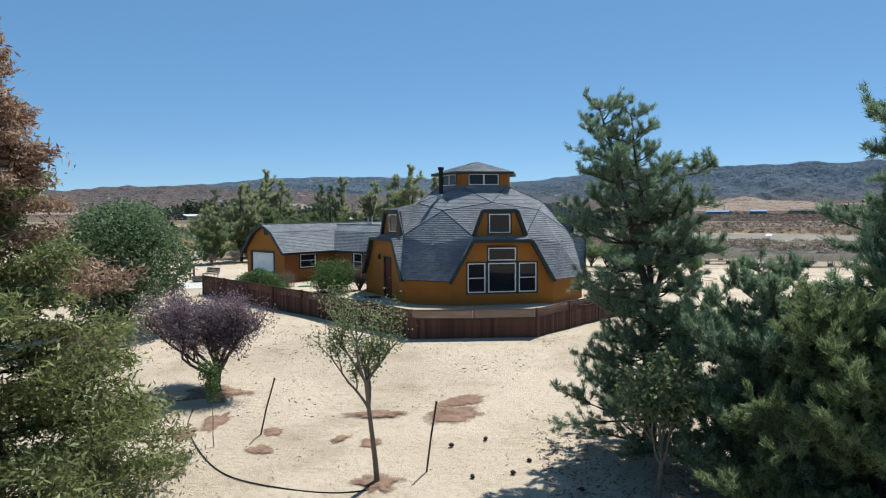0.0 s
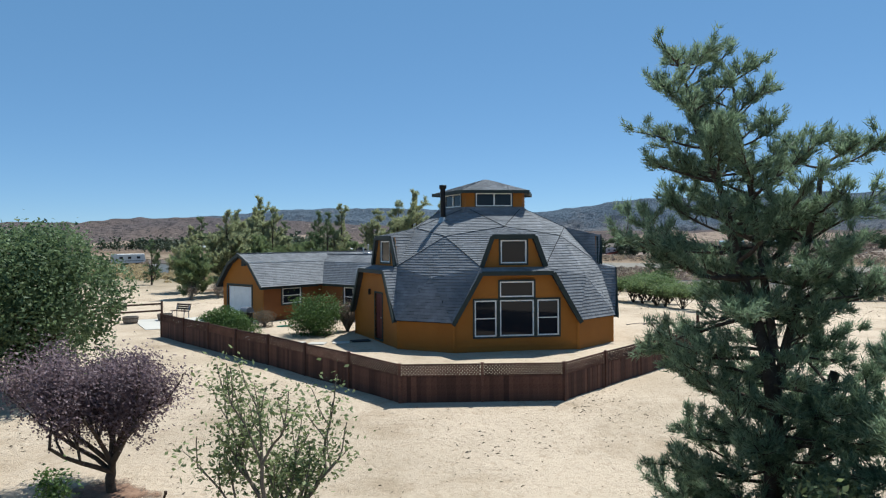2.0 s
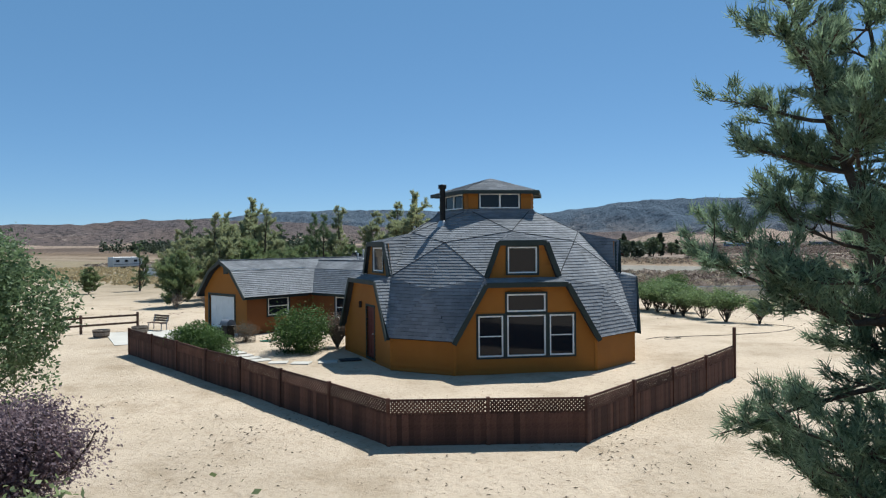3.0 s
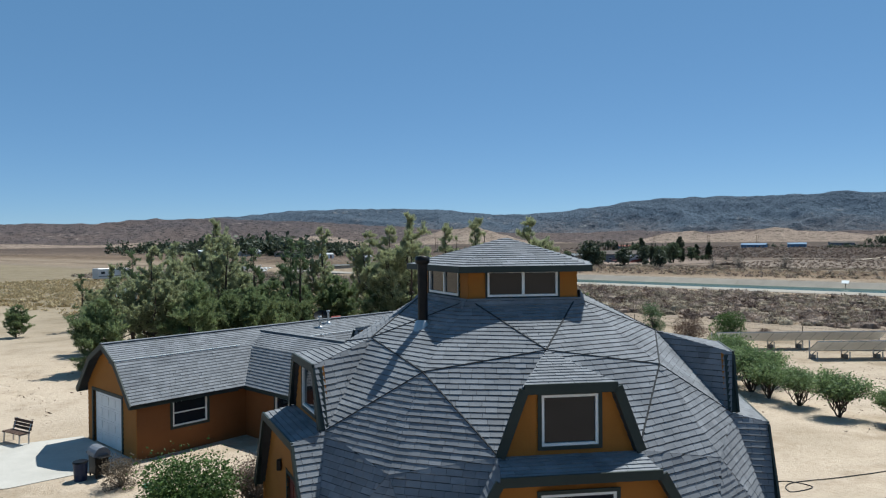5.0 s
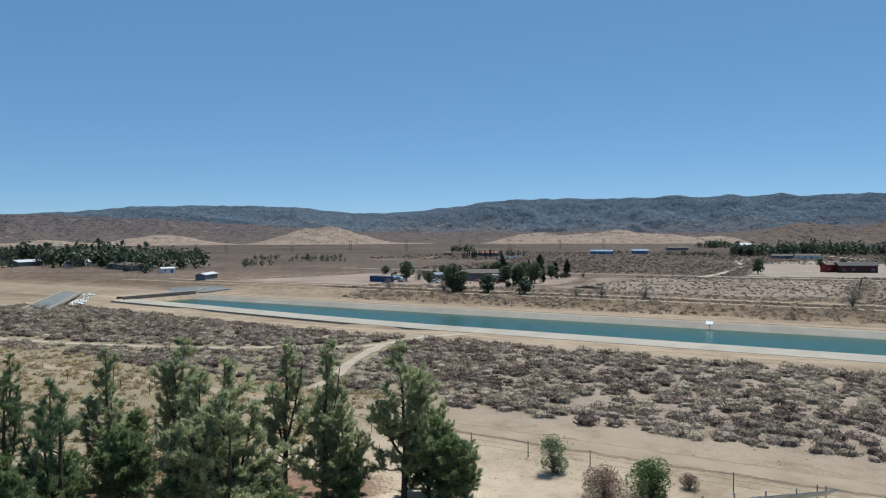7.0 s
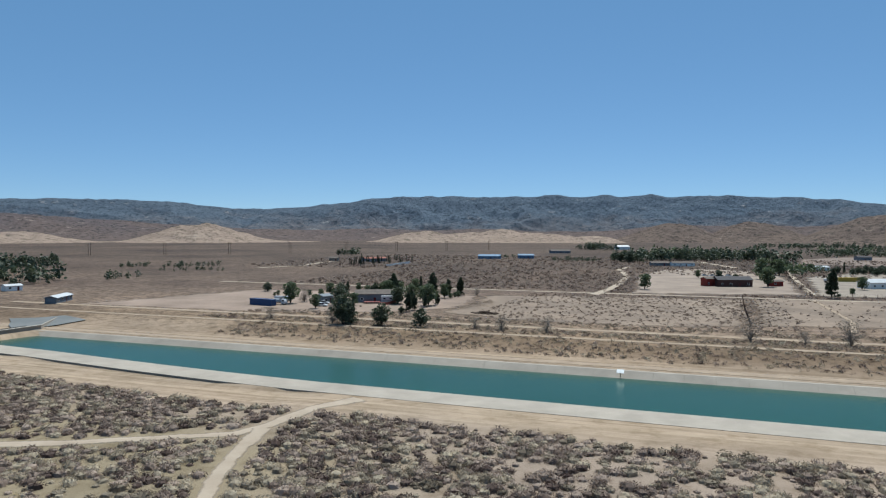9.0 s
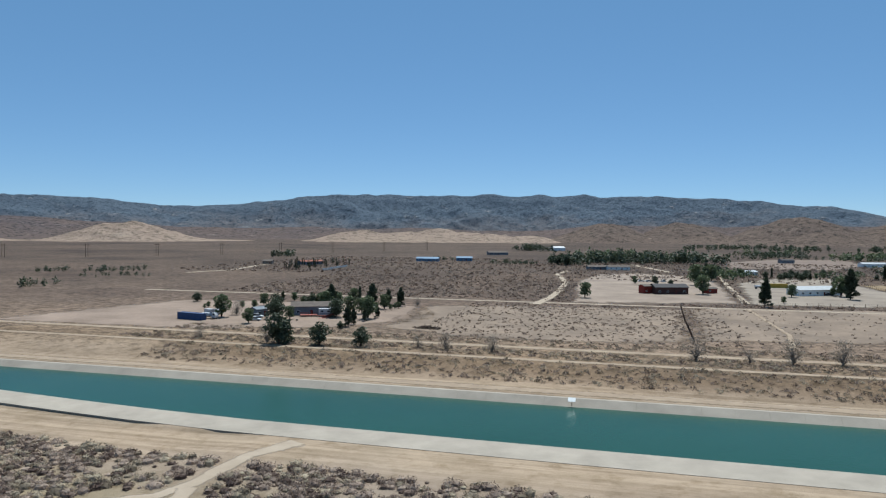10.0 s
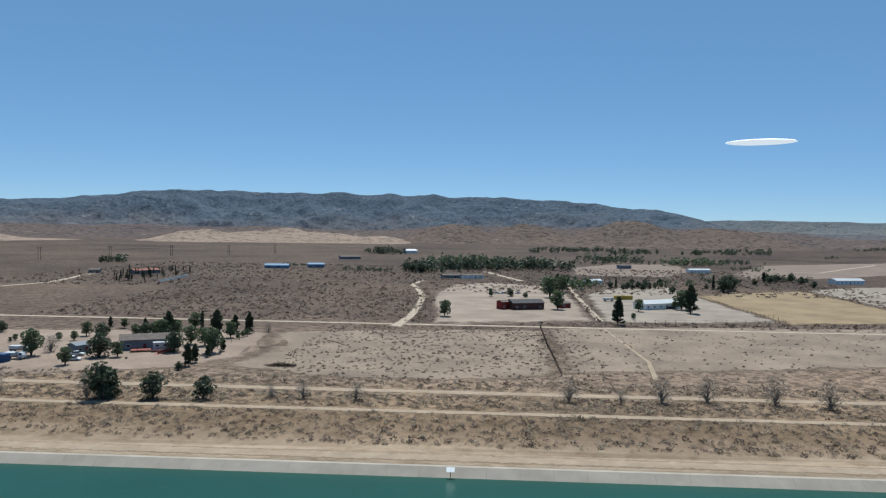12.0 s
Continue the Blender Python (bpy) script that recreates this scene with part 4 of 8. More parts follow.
def build_wing():
    wing = thing("garage_wing", WING, "orange-brown gambrel-roofed garage wing joined to the dome", "garage")
    inv = Matrix.Translation(-WING)
    loc = lambda p: inv @ Vector(p)
    sh = Shingles()
    at = lambda r, g, z: WING + WR * r + WG * g + Vector((0, 0, z))
    # The lower slopes stop short of the upper roof's end over the red wall.
    LU, LL = 15.6, 14.4
    for (g0, z0), (g1, z1) in zip(PROFILE, PROFILE[1:]):
        L = LU if abs(g0) + abs(g1) < 2.0 else LL
        pl = [at(-0.35, g0, z0), at(L, g0, z0), at(L, g1, z1), at(-0.35, g1, z1)]
        deck = bmesh.new()
        slab_bm(deck, [loc(p) for p in pl], 0.09, Vector((0, 0, 1)))
        part("roof_panel", deck, FELT, wing)
        sh.plane(pl, 0.135, 0.26, int(g0 * 10) + 700, 0.4)
    # Link towards the dome: its own gambrel roof across.
    lr = 6.55                                    # where its ridge leaves the long one
    lp = [(-2.25, 2.06), (-1.10, 3.42), (0.0, 3.92), (1.10, 3.42), (2.25, 2.06)]
    for (r0, z0), (r1, z1) in zip(lp, lp[1:]):
        g0 = 2.46 if z0 < 2.5 else (1.2 if z0 < 3.6 else 0.3)
        g1 = 2.46 if z1 < 2.5 else (1.2 if z1 < 3.6 else 0.3)
        pl = [at(lr + r0, g0, z0), at(lr + r1, g1, z1), at(lr + r1, 10.4, z1), at(lr + r0, 10.4, z0)]
        deck = bmesh.new()
        slab_bm(deck, [loc(p) for p in pl], 0.09, Vector((0, 0, 1)))
        part("roof_panel", deck, FELT, wing)
        sh.plane(pl, 0.135, 0.26, int(r0 * 10) + 800, 0.4)
    for nm, mt, p, q, w in (("ridge_cap", SHINGLE, at(-0.36, 0, 4.085), at(LU, 0, 4.085), 0.22), ("ridge_cap", SHINGLE, at(lr, 0.2, 3.95), at(lr, 10.0, 3.95), 0.2),
                            ("break_flashing", WHITE, at(-0.36, 1.13, 3.53), at(4.9, 1.13, 3.53), 0.05), ("break_flashing", WHITE, at(8.6, 1.13, 3.53), at(LL, 1.13, 3.53), 0.05),
                            ("break_flashing", WHITE, at(13.6, 0.42, 3.89), at(LU, 0.42, 3.89), 0.05)):
        bm = bmesh.new()
        prism(bm, loc(p), loc(q), w, 0.03)
        part(nm, bm, mt, wing, "pale metal flashing where the roof pitch changes" if mt is WHITE else "")
    # Front gable with garage door.
    gable = [(-2.2, -0.2), (2.2, -0.2), (2.2, 2.30), (1.05, 3.42), (0, 3.96), (-1.05, 3.42), (-2.2, 2.30)]
    hole = [(-1.66, -0.19, 0.98, 2.05)]
    siding_wall("gable_wall", wing, WING, WG, -WR, gable, hole, STUCCO, "orange-brown gable wall")
    bm = bmesh.new()
    for i in range(4):
        z0 = 0.0 + i * 0.505
        slab_bm(bm, [loc(at(0.06, g, z)) for g, z in ((-1.62, z0), (0.94, z0), (0.94, z0 + 0.49), (-1.62, z0 + 0.49))], 0.04, -WR)
        for j in range(4):
            g0 = -1.52 + j * 0.62
            slab_bm(bm, [loc(at(0.045, g, z)) for g, z in ((g0, z0 + 0.09), (g0 + 0.5, z0 + 0.09), (g0 + 0.5, z0 + 0.40), (g0, z0 + 0.40))], 0.012, -WR)
    slab_bm(bm, [loc(at(0.075, g, z)) for g, z in ((-1.62, 0.0), (0.94, 0.0), (0.94, 2.0), (-1.62, 2.0))], 0.02, -WR)
    gd = part("garage_door", bm, WHITE, wing, "white sectional garage door, closed")
    bm = bmesh.new()
    frame_bars(bm, loc(WING), WG, -WR, hole[0], 0.12, 0.08, 0.045)
    part("door_frame", bm, TRIM, gd, "dark green garage door frame")
    bm = bmesh.new()
    box_bm(bm, (-0.22, -0.03, -0.16), (0.22, 0.03, 0.16), Matrix.Translation(loc(at(-0.03, 0.15, 3.45))) @ Matrix.Rotation(math.atan2(WG.y, WG.x), 4, "Z"))
    for i in range(4):
        box_bm(bm, (-0.2, -0.05, -0.13 + i * 0.075), (0.2, 0.0, -0.10 + i * 0.075), Matrix.Translation(loc(at(-0.03, 0.15, 3.45))) @ Matrix.Rotation(math.atan2(WG.y, WG.x), 4, "Z"))
    part("gable_vent", bm, TRIM, wing, "dark louvred gable vent")
    pr = [(g, z - 0.07) for g, z in PROFILE]
    for (g0, z0), (g1, z1) in zip(pr, pr[1:]):
        for r in (-0.36, LL if abs(g0) + abs(g1) > 2.0 else LU):
            bm = bmesh.new()
            prism(bm, loc(at(r, g0, z0)), loc(at(r, g1, z1)), 0.05, 0.20)
            part("rake_board", bm, TRIM, wing, "dark green rake board")
    for p, q in ((at(-0.36, -2.44, 1.99), at(LL, -2.44, 1.99)), (at(-0.36, 2.44, 1.99), at(4.0, 2.44, 1.99)), (at(4.3, 2.4, 1.99), at(4.3, 10.4, 1.99)), (at(8.8, 2.44, 1.99), at(LL, 2.44, 1.99))):
        bm = bmesh.new()
        prism(bm, loc(p), loc(q), 0.04, 0.14)
        part("eave_board", bm, TRIM, wing, "dark green eave board")
    # Long walls.
    siding_wall("side_wall", wing, WING + WG * 2.2, WR, WG, [(0, -0.2), (4.5, -0.2), (4.5, 2.25), (0, 2.25)], [(1.35, 0.95, 2.75, 1.92)], RUST_WALL, "darker rust-brown side wall")
    window(wing, WING + WG * 2.2, WR, WG, (1.35, 0.95, 2.75, 1.92), rails=(1.45,))
    link_holes = [(4.35, 0.7, 5.25, 1.9), (5.6, 0.7, 6.5, 1.9), (6.9, 0.7, 7.8, 1.9)]
    siding_wall("link_wall", wing, WING + WR * 4.5, WG, -WR, [(2.2, -0.2), (10.2, -0.2), (10.2, 2.3), (2.2, 2.3)], link_holes, RUST_WALL, "rust-brown wall of the link between garage and dome")
    for h in link_holes:
        window(wing, WING + WR * 4.5, WG, -WR, h, rails=(1.3,))
    L = LL - 0.2
    siding_wall("back_wall", wing, WING - WG * 2.2 + WR * L, -WR, -WG, [(0.2, -0.2), (L, -0.2), (L, 2.25), (0.2, 2.25)], [], RUST_WALL)
    siding_wall("link_back_wall", wing, WING + WR * 8.6 + WG * 10.2, -WG, WR, [(0, -0.2), (8, -0.2), (8, 2.3), (0, 2.3)], [], RUST_WALL)
    siding_wall("side_wall", wing, WING + WG * 2.2 + WR * 8.6, WR, WG, [(0, -0.2), (L - 8.8, -0.2), (L - 8.8, 2.25), (0, 2.25)], [(2.0, 0.9, 3.4, 1.95)], RUST_WALL, "darker rust-brown side wall")
    window(wing, WING + WG * 2.2 + WR * 8.6, WR, WG, (2.0, 0.9, 3.4, 1.95), mullions=(2.7,))
    siding_wall("end_gable", wing, WING + WR * L, -WG, WR, gable, [], RED_WALL, "barn-red painted end gable")
    siding_wall("red_end_wall", wing, WING + WR * (LU - 0.15), -WG, WR, [(-1.05, -0.2), (1.05, -0.2), (1.05, 3.42), (0.0, 3.94), (-1.05, 3.42)], [], RED_WALL, "barn-red wall under the end of the upper roof")
    siding_wall("red_side_wall", wing, WING + WG * 1.05 + WR * L, WR, WG, [(0, -0.2), (LU - 0.15 - L, -0.2), (LU - 0.15 - L, 3.5), (0, 3.5)], [], RED_WALL, "barn-red side wall under the end of the upper roof")
    bm = bmesh.new()
    slab_bm(bm, [loc(at(11.3, g, z)) for g, z in ((-1.5, 3.0), (-0.45, 3.0), (-0.45, 3.8), (-0.75, 4.08), (-1.5, 3.6))], 0.6, -WR)
    part("raised_gable", bm, RED_WALL, wing, "small barn-red rear dormer behind the ridge")
    # Roof vents.
    for r, g, z, h in ((9.6, 0.55, 3.78, 0.45), (10.3, 0.3, 3.9, 0.55), (8.9, 1.6, 2.98, 0.55), (11.0, 1.75, 2.8, 0.7)):
        V, F = tube([(0, 0, -0.1), (0, 0, h * 0.8), (0, 0, h)], [0.05, 0.05, 0.05], 10)
        V2, F2 = tube([(0, 0, h), (0, 0, h + 0.01), (0, 0, h + 0.09), (0, 0, h + 0.1)], [0.05, 0.09, 0.09, 0.01], 10)
        V3, F3 = tube([(0, 0, -0.12), (0, 0, 0.03), (0, 0, 0.08)], [0.17, 0.15, 0.06], 10)
        vent = obj("roof_vent", quick_mesh("roof_vent", *joined([(V, F), (V2, F2), (V3, F3)]), METAL), wing, "small metal roof vent pipe")
        vent.location = loc(at(r, g, z))
    # Satellite dish on a short mast at the back of the roof.
    mast = bmesh.new()
    prism(mast, loc(at(11.3, -1.5, 3.2)), loc(at(11.3, -1.5, 3.95)), 0.05, 0.05)
    dish = part("dish_mast", mast, RUST, wing, "thin steel mast of a satellite dish")
    V, F = tube([(0, 0, 0.0), (0, 0, 0.02), (0, 0, 0.07), (0, 0, 0.15)], [0.02, 0.16, 0.30, 0.42], 20)
    bowl = obj("dish_bowl", quick_mesh("dish_bowl", V, F, BLACK_METAL), dish, "dark round satellite dish bowl")
    bowl.matrix_basis = Matrix.Translation(loc(at(11.3, -1.5, 3.95))) @ Matrix.Rotation(radians(40), 4, Vector((1, 0.4, 0)))
    V, F = tube([(0, 0.1, 0.02), (0, 0.05, 0.25), (0, 0, 0.42)], [0.015, 0.015, 0.03], 6)
    arm = obj("dish_arm", quick_mesh("dish_arm", V, F, RUST), dish)
    arm.matrix_basis = bowl.matrix_basis.copy()
    return wing, sh


WING_OB, WING_SHINGLES = build_wing()

# ---- plants ----


def unit(v):
    return v / (np.linalg.norm(v, axis=-1, keepdims=True) + 1e-9)


def diamonds(c, size, rng, aspect=0.5, droop=0.0):
    """One diamond leaf at every centre, turned at random."""
    n = len(c)
    a = unit(rng.normal(size=(n, 3)) * [1, 1, 0.7] - [0, 0, droop])
    b = unit(np.cross(a, rng.normal(size=(n, 3))))
    s = size * rng.uniform(0.6, 1.35, (n, 1))
    V = np.stack([c + a * s, c + b * s * aspect, c - a * s, c - b * s * aspect], 1).reshape(-1, 3)
    return V, np.arange(4 * n).reshape(-1, 4)


def needles(c, d, length, width, per, rng, spread=0.75):
    """Tufts of thin needles at the centres c, pointing about d."""
    n = len(c)
    dirs = unit(d[:, None] + spread * rng.normal(size=(n, per, 3)))
    base = c[:, None] + rng.normal(size=(n, per, 3)) * length * 0.22
    side = unit(np.cross(dirs, rng.normal(size=(n, per, 3)))) * width
    ln = length * rng.uniform(0.6, 1.15, (n, per, 1))
    V = np.stack([base - side, base + side, base + dirs * ln], 2).reshape(-1, 3)
    return V, np.arange(len(V)).reshape(-1, 3)


def limb_path(p, d, length, rng, lift=0.2, k=6, wob=0.12):
    pts = [np.array(p, float)]
    d = np.array(d, float)
    for i in range(k):
        d = unit(d + rng.normal(size=3) * wob + np.array([0, 0, lift / k]))
        pts.append(pts[-1] + d * length / k)
    return np.array(pts)


def pine_meshes(h, r, seed, leaf, tufts=14, per=16, nlen=0.17, nw=0.006, limbs=70, low=0.08, gap=0.25, power=0.75, forks=2, skirt=1.0):
    """Trunk, side leaders, limbs and needle crown of a pine with uneven whorls."""
    rng = np.random.default_rng(seed)
    wood, cen, dirs = [], [], []
    leaders = [(0.0, 0.0, 0.0, h, r * (0.8 if forks else 1.0), limbs)]
    for i in range(forks):
        az = 2 * np.pi * (i + rng.random() * 0.8) / forks
        out = r * rng.uniform(0.28, 0.5)
        leaders.append((math.cos(az) * out, math.sin(az) * out, h * rng.uniform(0.08, 0.3), h * rng.uniform(0.55, 0.93), r * rng.uniform(0.42, 0.6), int(limbs * 0.5)))
    for k, (ox, oy, z0, z1, rr, count) in enumerate(leaders):
        z = np.linspace(z0, z1 * 0.98, 10)
        q = ((z - z0) / (z1 - z0))[:, None] ** 0.6
        bend = np.cumsum(rng.normal(size=(10, 2)) * 0.018 * h / 4, axis=0) + q * [ox, oy]
        trunk = np.column_stack([bend, z])
        wood.append(tube(trunk, np.interp(z, [0, h], [0.022 * h, 0.012]) * (1.0 if k == 0 else 0.6), 9))
        lobes = rng.uniform(0.5, 1.25, 12)
        lo = low if k == 0 else 0.15
        for i in range(count):
            f = lo + (0.985 - lo) * (i + rng.random()) / count
            az = rng.uniform(0, 2 * np.pi)
            shape = (1 - f) ** power * (0.8 + 0.2 * min(1, f / 0.15))
            lng = rr * shape * rng.uniform(0.4, 1.2) * lobes[int(az / (2 * np.pi) * 6) + (6 if f > 0.5 else 0)] + 0.18
            if k == 0 and f < 0.38:
                lng *= skirt
            if rng.random() < gap * 0.4:
                continue
            zz = z0 + f * (z1 - z0)
            p = [np.interp(zz, z, trunk[:, 0]), np.interp(zz, z, trunk[:, 1]), zz]
            up = rng.uniform(-0.12, 0.35) + 0.75 * f
            path = limb_path(p, [math.cos(az), math.sin(az), up], lng, rng, 0.35, 6)
            wood.append(tube(path[::2], np.linspace(0.006 * h * (1 - f) + 0.012, 0.006, 4), 4))
            subs = [path]
            for s in range(int(2 + lng * 2.2)):
                q = rng.uniform(0.3, 0.95)
                j = min(int(q * 6), 5)
                pp = path[j] + (path[j + 1] - path[j]) * (q * 6 - j)
                d = unit(path[j + 1] - path[j]) + rng.normal(size=3) * [0.8, 0.8, 0.4]
                sp = limb_path(pp, d, lng * rng.uniform(0.2, 0.45) + 0.1, rng, 0.4, 3)
                wood.append(tube(sp[[0, 2, 3]], np.linspace(0.011, 0.005, 3), 3))
                subs.append(sp)
            for sp in subs:
                k2 = max(4, int(tufts * np.linalg.norm(sp[-1] - sp[0])))
                q = rng.uniform(0.45 if sp is path else 0.15, 1.0, k2) ** 0.8 * (len(sp) - 1.001)
                j = q.astype(int)
                fr = (q - j)[:, None]
                cc = sp[j] * (1 - fr) + sp[j + 1] * fr
                cen.append(cc + rng.normal(size=cc.shape) * 0.05)
                dirs.append(unit(sp[j + 1] - sp[j]) + np.array([0, 0, 0.35]))
    crown = needles(np.concatenate(cen), np.concatenate(dirs), nlen, nw, per, rng)
    return quick_mesh("trunk", *joined(wood), BARK), quick_mesh("crown", *crown, leaf)


def broadleaf_meshes(h, r, seed, leaf, bark, stem=0.3, leaves=9000, size=0.055, forks=5, trunk_r=None, spread=0.75, upward=0.7, stems=1, fill=0.28, aspect=0.5, droop=0.0):
    """Forking trunk and limbs with leaves gathered round the twig ends."""
    rng = np.random.default_rng(seed)
    tr = trunk_r or 0.03 * h
    wood, ends = [], []

    def grow(p, d, length, rad, level):
        path = limb_path(p, d, length, rng, 0.25, 4, 0.14)
        wood.append(tube(path, np.linspace(rad, rad * 0.6, 5), 7 if level < 2 else 4))
        if level >= 3 or length < 0.12:
            ends.extend(path[1:])
            return
        if level == 2:
            ends.extend(path[2:])
        for i in range(forks if level == 0 else rng.integers(3, 5)):
            q = path[rng.integers(2, 5)] if level else path[-1 - (i % 2)]
            az = 2 * np.pi * (i + rng.random() * 0.7) / forks
            dd = unit(np.array(d) * (0.35 if level == 0 else 0.8) + np.array([math.cos(az) * spread, math.sin(az) * spread, upward * (0.5 + rng.random() * 0.5)]))
            grow(q, dd, length * (rng.uniform(0.5, 0.8) if level else 1.0) * (1.0 if level else (r / max(stem * h, 0.15)) * 0.62), rad * 0.52, level + 1)

    for s in range(stems):
        az = 2 * np.pi * s / stems
        lean = 0.0 if stems == 1 else 0.25
        grow([0, 0, -0.05], [math.cos(az) * lean, math.sin(az) * lean, 1], stem * h, tr, 0)
    ends = np.array(ends)
    sel = ends[rng.integers(0, len(ends), leaves)] + rng.normal(size=(leaves, 3)) * fill * np.array([1, 1, 0.8])
    # Fit the crown into its height and width.
    top, rad = np.percentile(sel[:, 2], 99.5), np.percentile(np.hypot(sel[:, 0], sel[:, 1]), 97)
    sc = np.array([r / rad, r / rad, h / top])
    V, F = joined(wood)
    lv = diamonds(sel * sc, size, rng, aspect, droop)
    return quick_mesh("trunk", V * sc, F, bark), quick_mesh("crown", *lv, leaf)


def bush_meshes(h, r, seed, leaf, bark, leaves=6000, size=0.05, lobes=16, aspect=0.5, trunk=0.0, loose=0.16):
    """A crown of many lobes that reaches down to trunk * h, with stems inside."""
    rng = np.random.default_rng(seed)
    wood, cen, rad = [], [], []
    z0 = trunk * h
    for i in range(lobes):
        a = 2 * np.pi * (i * 0.382 + 0.1 * rng.random())
        f = (i + 0.5) / lobes
        zz = z0 + (h - z0) * (0.12 + 0.70 * rng.random() ** 0.9)
        wide = math.sin(math.pi * min(0.96, 0.18 + 0.75 * (zz - z0) / (h - z0)))
        rr = r * (0.25 + 0.50 * rng.random()) * wide
        cen.append([rr * math.cos(a), rr * math.sin(a), zz])
        rad.append(r * rng.uniform(0.32, 0.52))
        path = np.array([[0, 0, -0.05], [rr * 0.2 * math.cos(a), rr * 0.2 * math.sin(a), max(z0, zz * 0.4)], cen[-1]])
        wood.append(tube(path, [0.02 * h + 0.01, 0.012 * h + 0.006, 0.006], 5))
    cen, rad = np.array(cen), np.array(rad)
    cen[0] = [0, 0, h - rad[0] * 0.75]
    k = rng.integers(0, lobes, leaves)
    d = unit(rng.normal(size=(leaves, 3)))
    p = cen[k] + d * (rad[k] * rng.uniform(0.55, 1.0, leaves) ** 0.4)[:, None] * [1, 1, 0.8]
    p += rng.normal(size=p.shape) * loose * r * 0.35 * (rng.random((leaves, 1)) < 0.3)
    p[:, 2] = np.clip(p[:, 2], max(z0 * 0.8, 0.03), None)
    return quick_mesh("trunk", *joined(wood), bark), quick_mesh("crown", *diamonds(p, size, rng, aspect), leaf)


def lean(meshes, dx):
    """Tilts a plant sideways, more the higher up."""
    for me in meshes:
        for v in me.vertices:
            v.co.x += dx * v.co.z
    return meshes


def plant(name, at, meshes, label, category, group="", rz=0.0, scale=1.0):
    t = thing(name, (at[0], at[1], gz(at[0], at[1]) - 0.03), label, category, group, rz)
    for me in meshes:
        obj(me.name.split(".")[0], me, t)
    if scale != 1.0:
        t.scale = (scale, scale, scale)
    return t


def plant_copy(t, at, rz, scale=1.0, label=""):
    c = copy_thing(t, pose(at[0], at[1], gz(at[0], at[1]) - 0.03, 0, 0, rz))
    c.scale = (scale,) * 3 if not isinstance(scale, tuple) else scale
    if label:
        c["label"] = label
    return c


def yard_pine_meshes(h, seed, leaf, reach, leaders, lean_az, bias=0.3, whorls=18, per_whorl=6, per=20, nlen=0.15, nw=0.0085, tuft_step=0.06, open_top=0.22):
    """A pine seen from near: leaders, whorls of limbs that turn up at the tips, and needles in brushes at the twig ends.
    reach: the limbs' length over the height; leaders: (x, y) shift at the top, where it leaves the trunk, how high it ends, its share."""
    rng = np.random.default_rng(seed)
    wood, cen, dirs = [], [], []
    side = np.array([math.cos(lean_az), math.sin(lean_az)])
    for k, (ox, oy, f0, f1, share) in enumerate(leaders):
        f = np.linspace(0 if k == 0 else f0, f1, 12)
        q = np.clip((f - f0) / (f1 - f0), 0, 1) ** 1.15
        bend = np.cumsum(rng.normal(size=(12, 2)) * 0.03, axis=0) * np.clip(q * 3, 0, 1)[:, None]
        trunk = np.column_stack([q * ox + bend[:, 0], q * oy + bend[:, 1], f * h])
        wood.append(tube(trunk, np.interp(f, [0, 1], [0.019 * h, 0.014]) * (1 if k == 0 else 0.7), 9))
        start = 0.035 if k == 0 else f0 + 0.08
        n = max(4, int(whorls * (f1 - start)))
        for w in range(n + 1):
            fw = start + (f1 - 0.015 - start) * (w + 0.25 * rng.uniform(-1, 1)) / n
            top = (fw - f0) / (f1 - f0) if fw > f0 else 0.0
            turn = rng.uniform(0, 2 * np.pi)
            for b in range(per_whorl if fw < 0.8 else max(3, per_whorl - 1)):
                if rng.random() < (open_top if fw > 0.45 else 0.04):
                    continue
                az = turn + 2 * np.pi * (b + 0.5 * rng.random()) / per_whorl
                d2 = np.array([math.cos(az), math.sin(az)])
                lng = share * float(np.interp(fw, [0, 0.2, 0.4, 0.6, 0.72, 0.85, 0.95, 1.0], reach)) * (1 + bias * float(d2 @ side)) * rng.uniform(0.5, 1.15) + 0.12
                z = fw * h + rng.normal() * 0.07
                p = [np.interp(z, trunk[:, 2], trunk[:, 0]), np.interp(z, trunk[:, 2], trunk[:, 1]), z]
                path = limb_path(p, [d2[0], d2[1], -0.10 + 0.45 * fw * fw + rng.normal() * 0.12], lng, rng, 0.42, 7, 0.12)
                wood.append(tube(path, np.linspace(0.010 + 0.014 * lng, 0.006, 8), 5))
                twigs = [path[4:]]
                for s_ in range(int(4 + lng * 6.5)):
                    a = rng.uniform(0.2, 1.0) * 6.99
                    j = int(a)
                    pp = path[j] + (path[j + 1] - path[j]) * (a - j)
                    d = unit(path[j + 1] - path[j]) + rng.normal(size=3) * [0.8, 0.8, 0.4] + [0, 0, 0.15]
                    tw = limb_path(pp, d, rng.uniform(0.22, 0.5) * (0.55 + 0.3 * lng), rng, 0.55, 3, 0.15)
                    wood.append(tube(tw, [0.009, 0.008, 0.006, 0.004], 3))
                    twigs.append(tw)
                for tw in twigs:
                    run = np.linalg.norm(np.diff(tw, axis=0), axis=1).sum()
                    m = max(3, int(run / tuft_step))
                    a = rng.uniform(0.25, 1.0, m) ** 0.8 * (len(tw) - 1.001)
                    j = a.astype(int)
                    cc = tw[j] + (tw[j + 1] - tw[j]) * (a - j)[:, None]
                    cen.append(cc + rng.normal(size=cc.shape) * 0.015)
                    dirs.append(unit(tw[j + 1] - tw[j]) + np.array([0, 0, 0.25]))
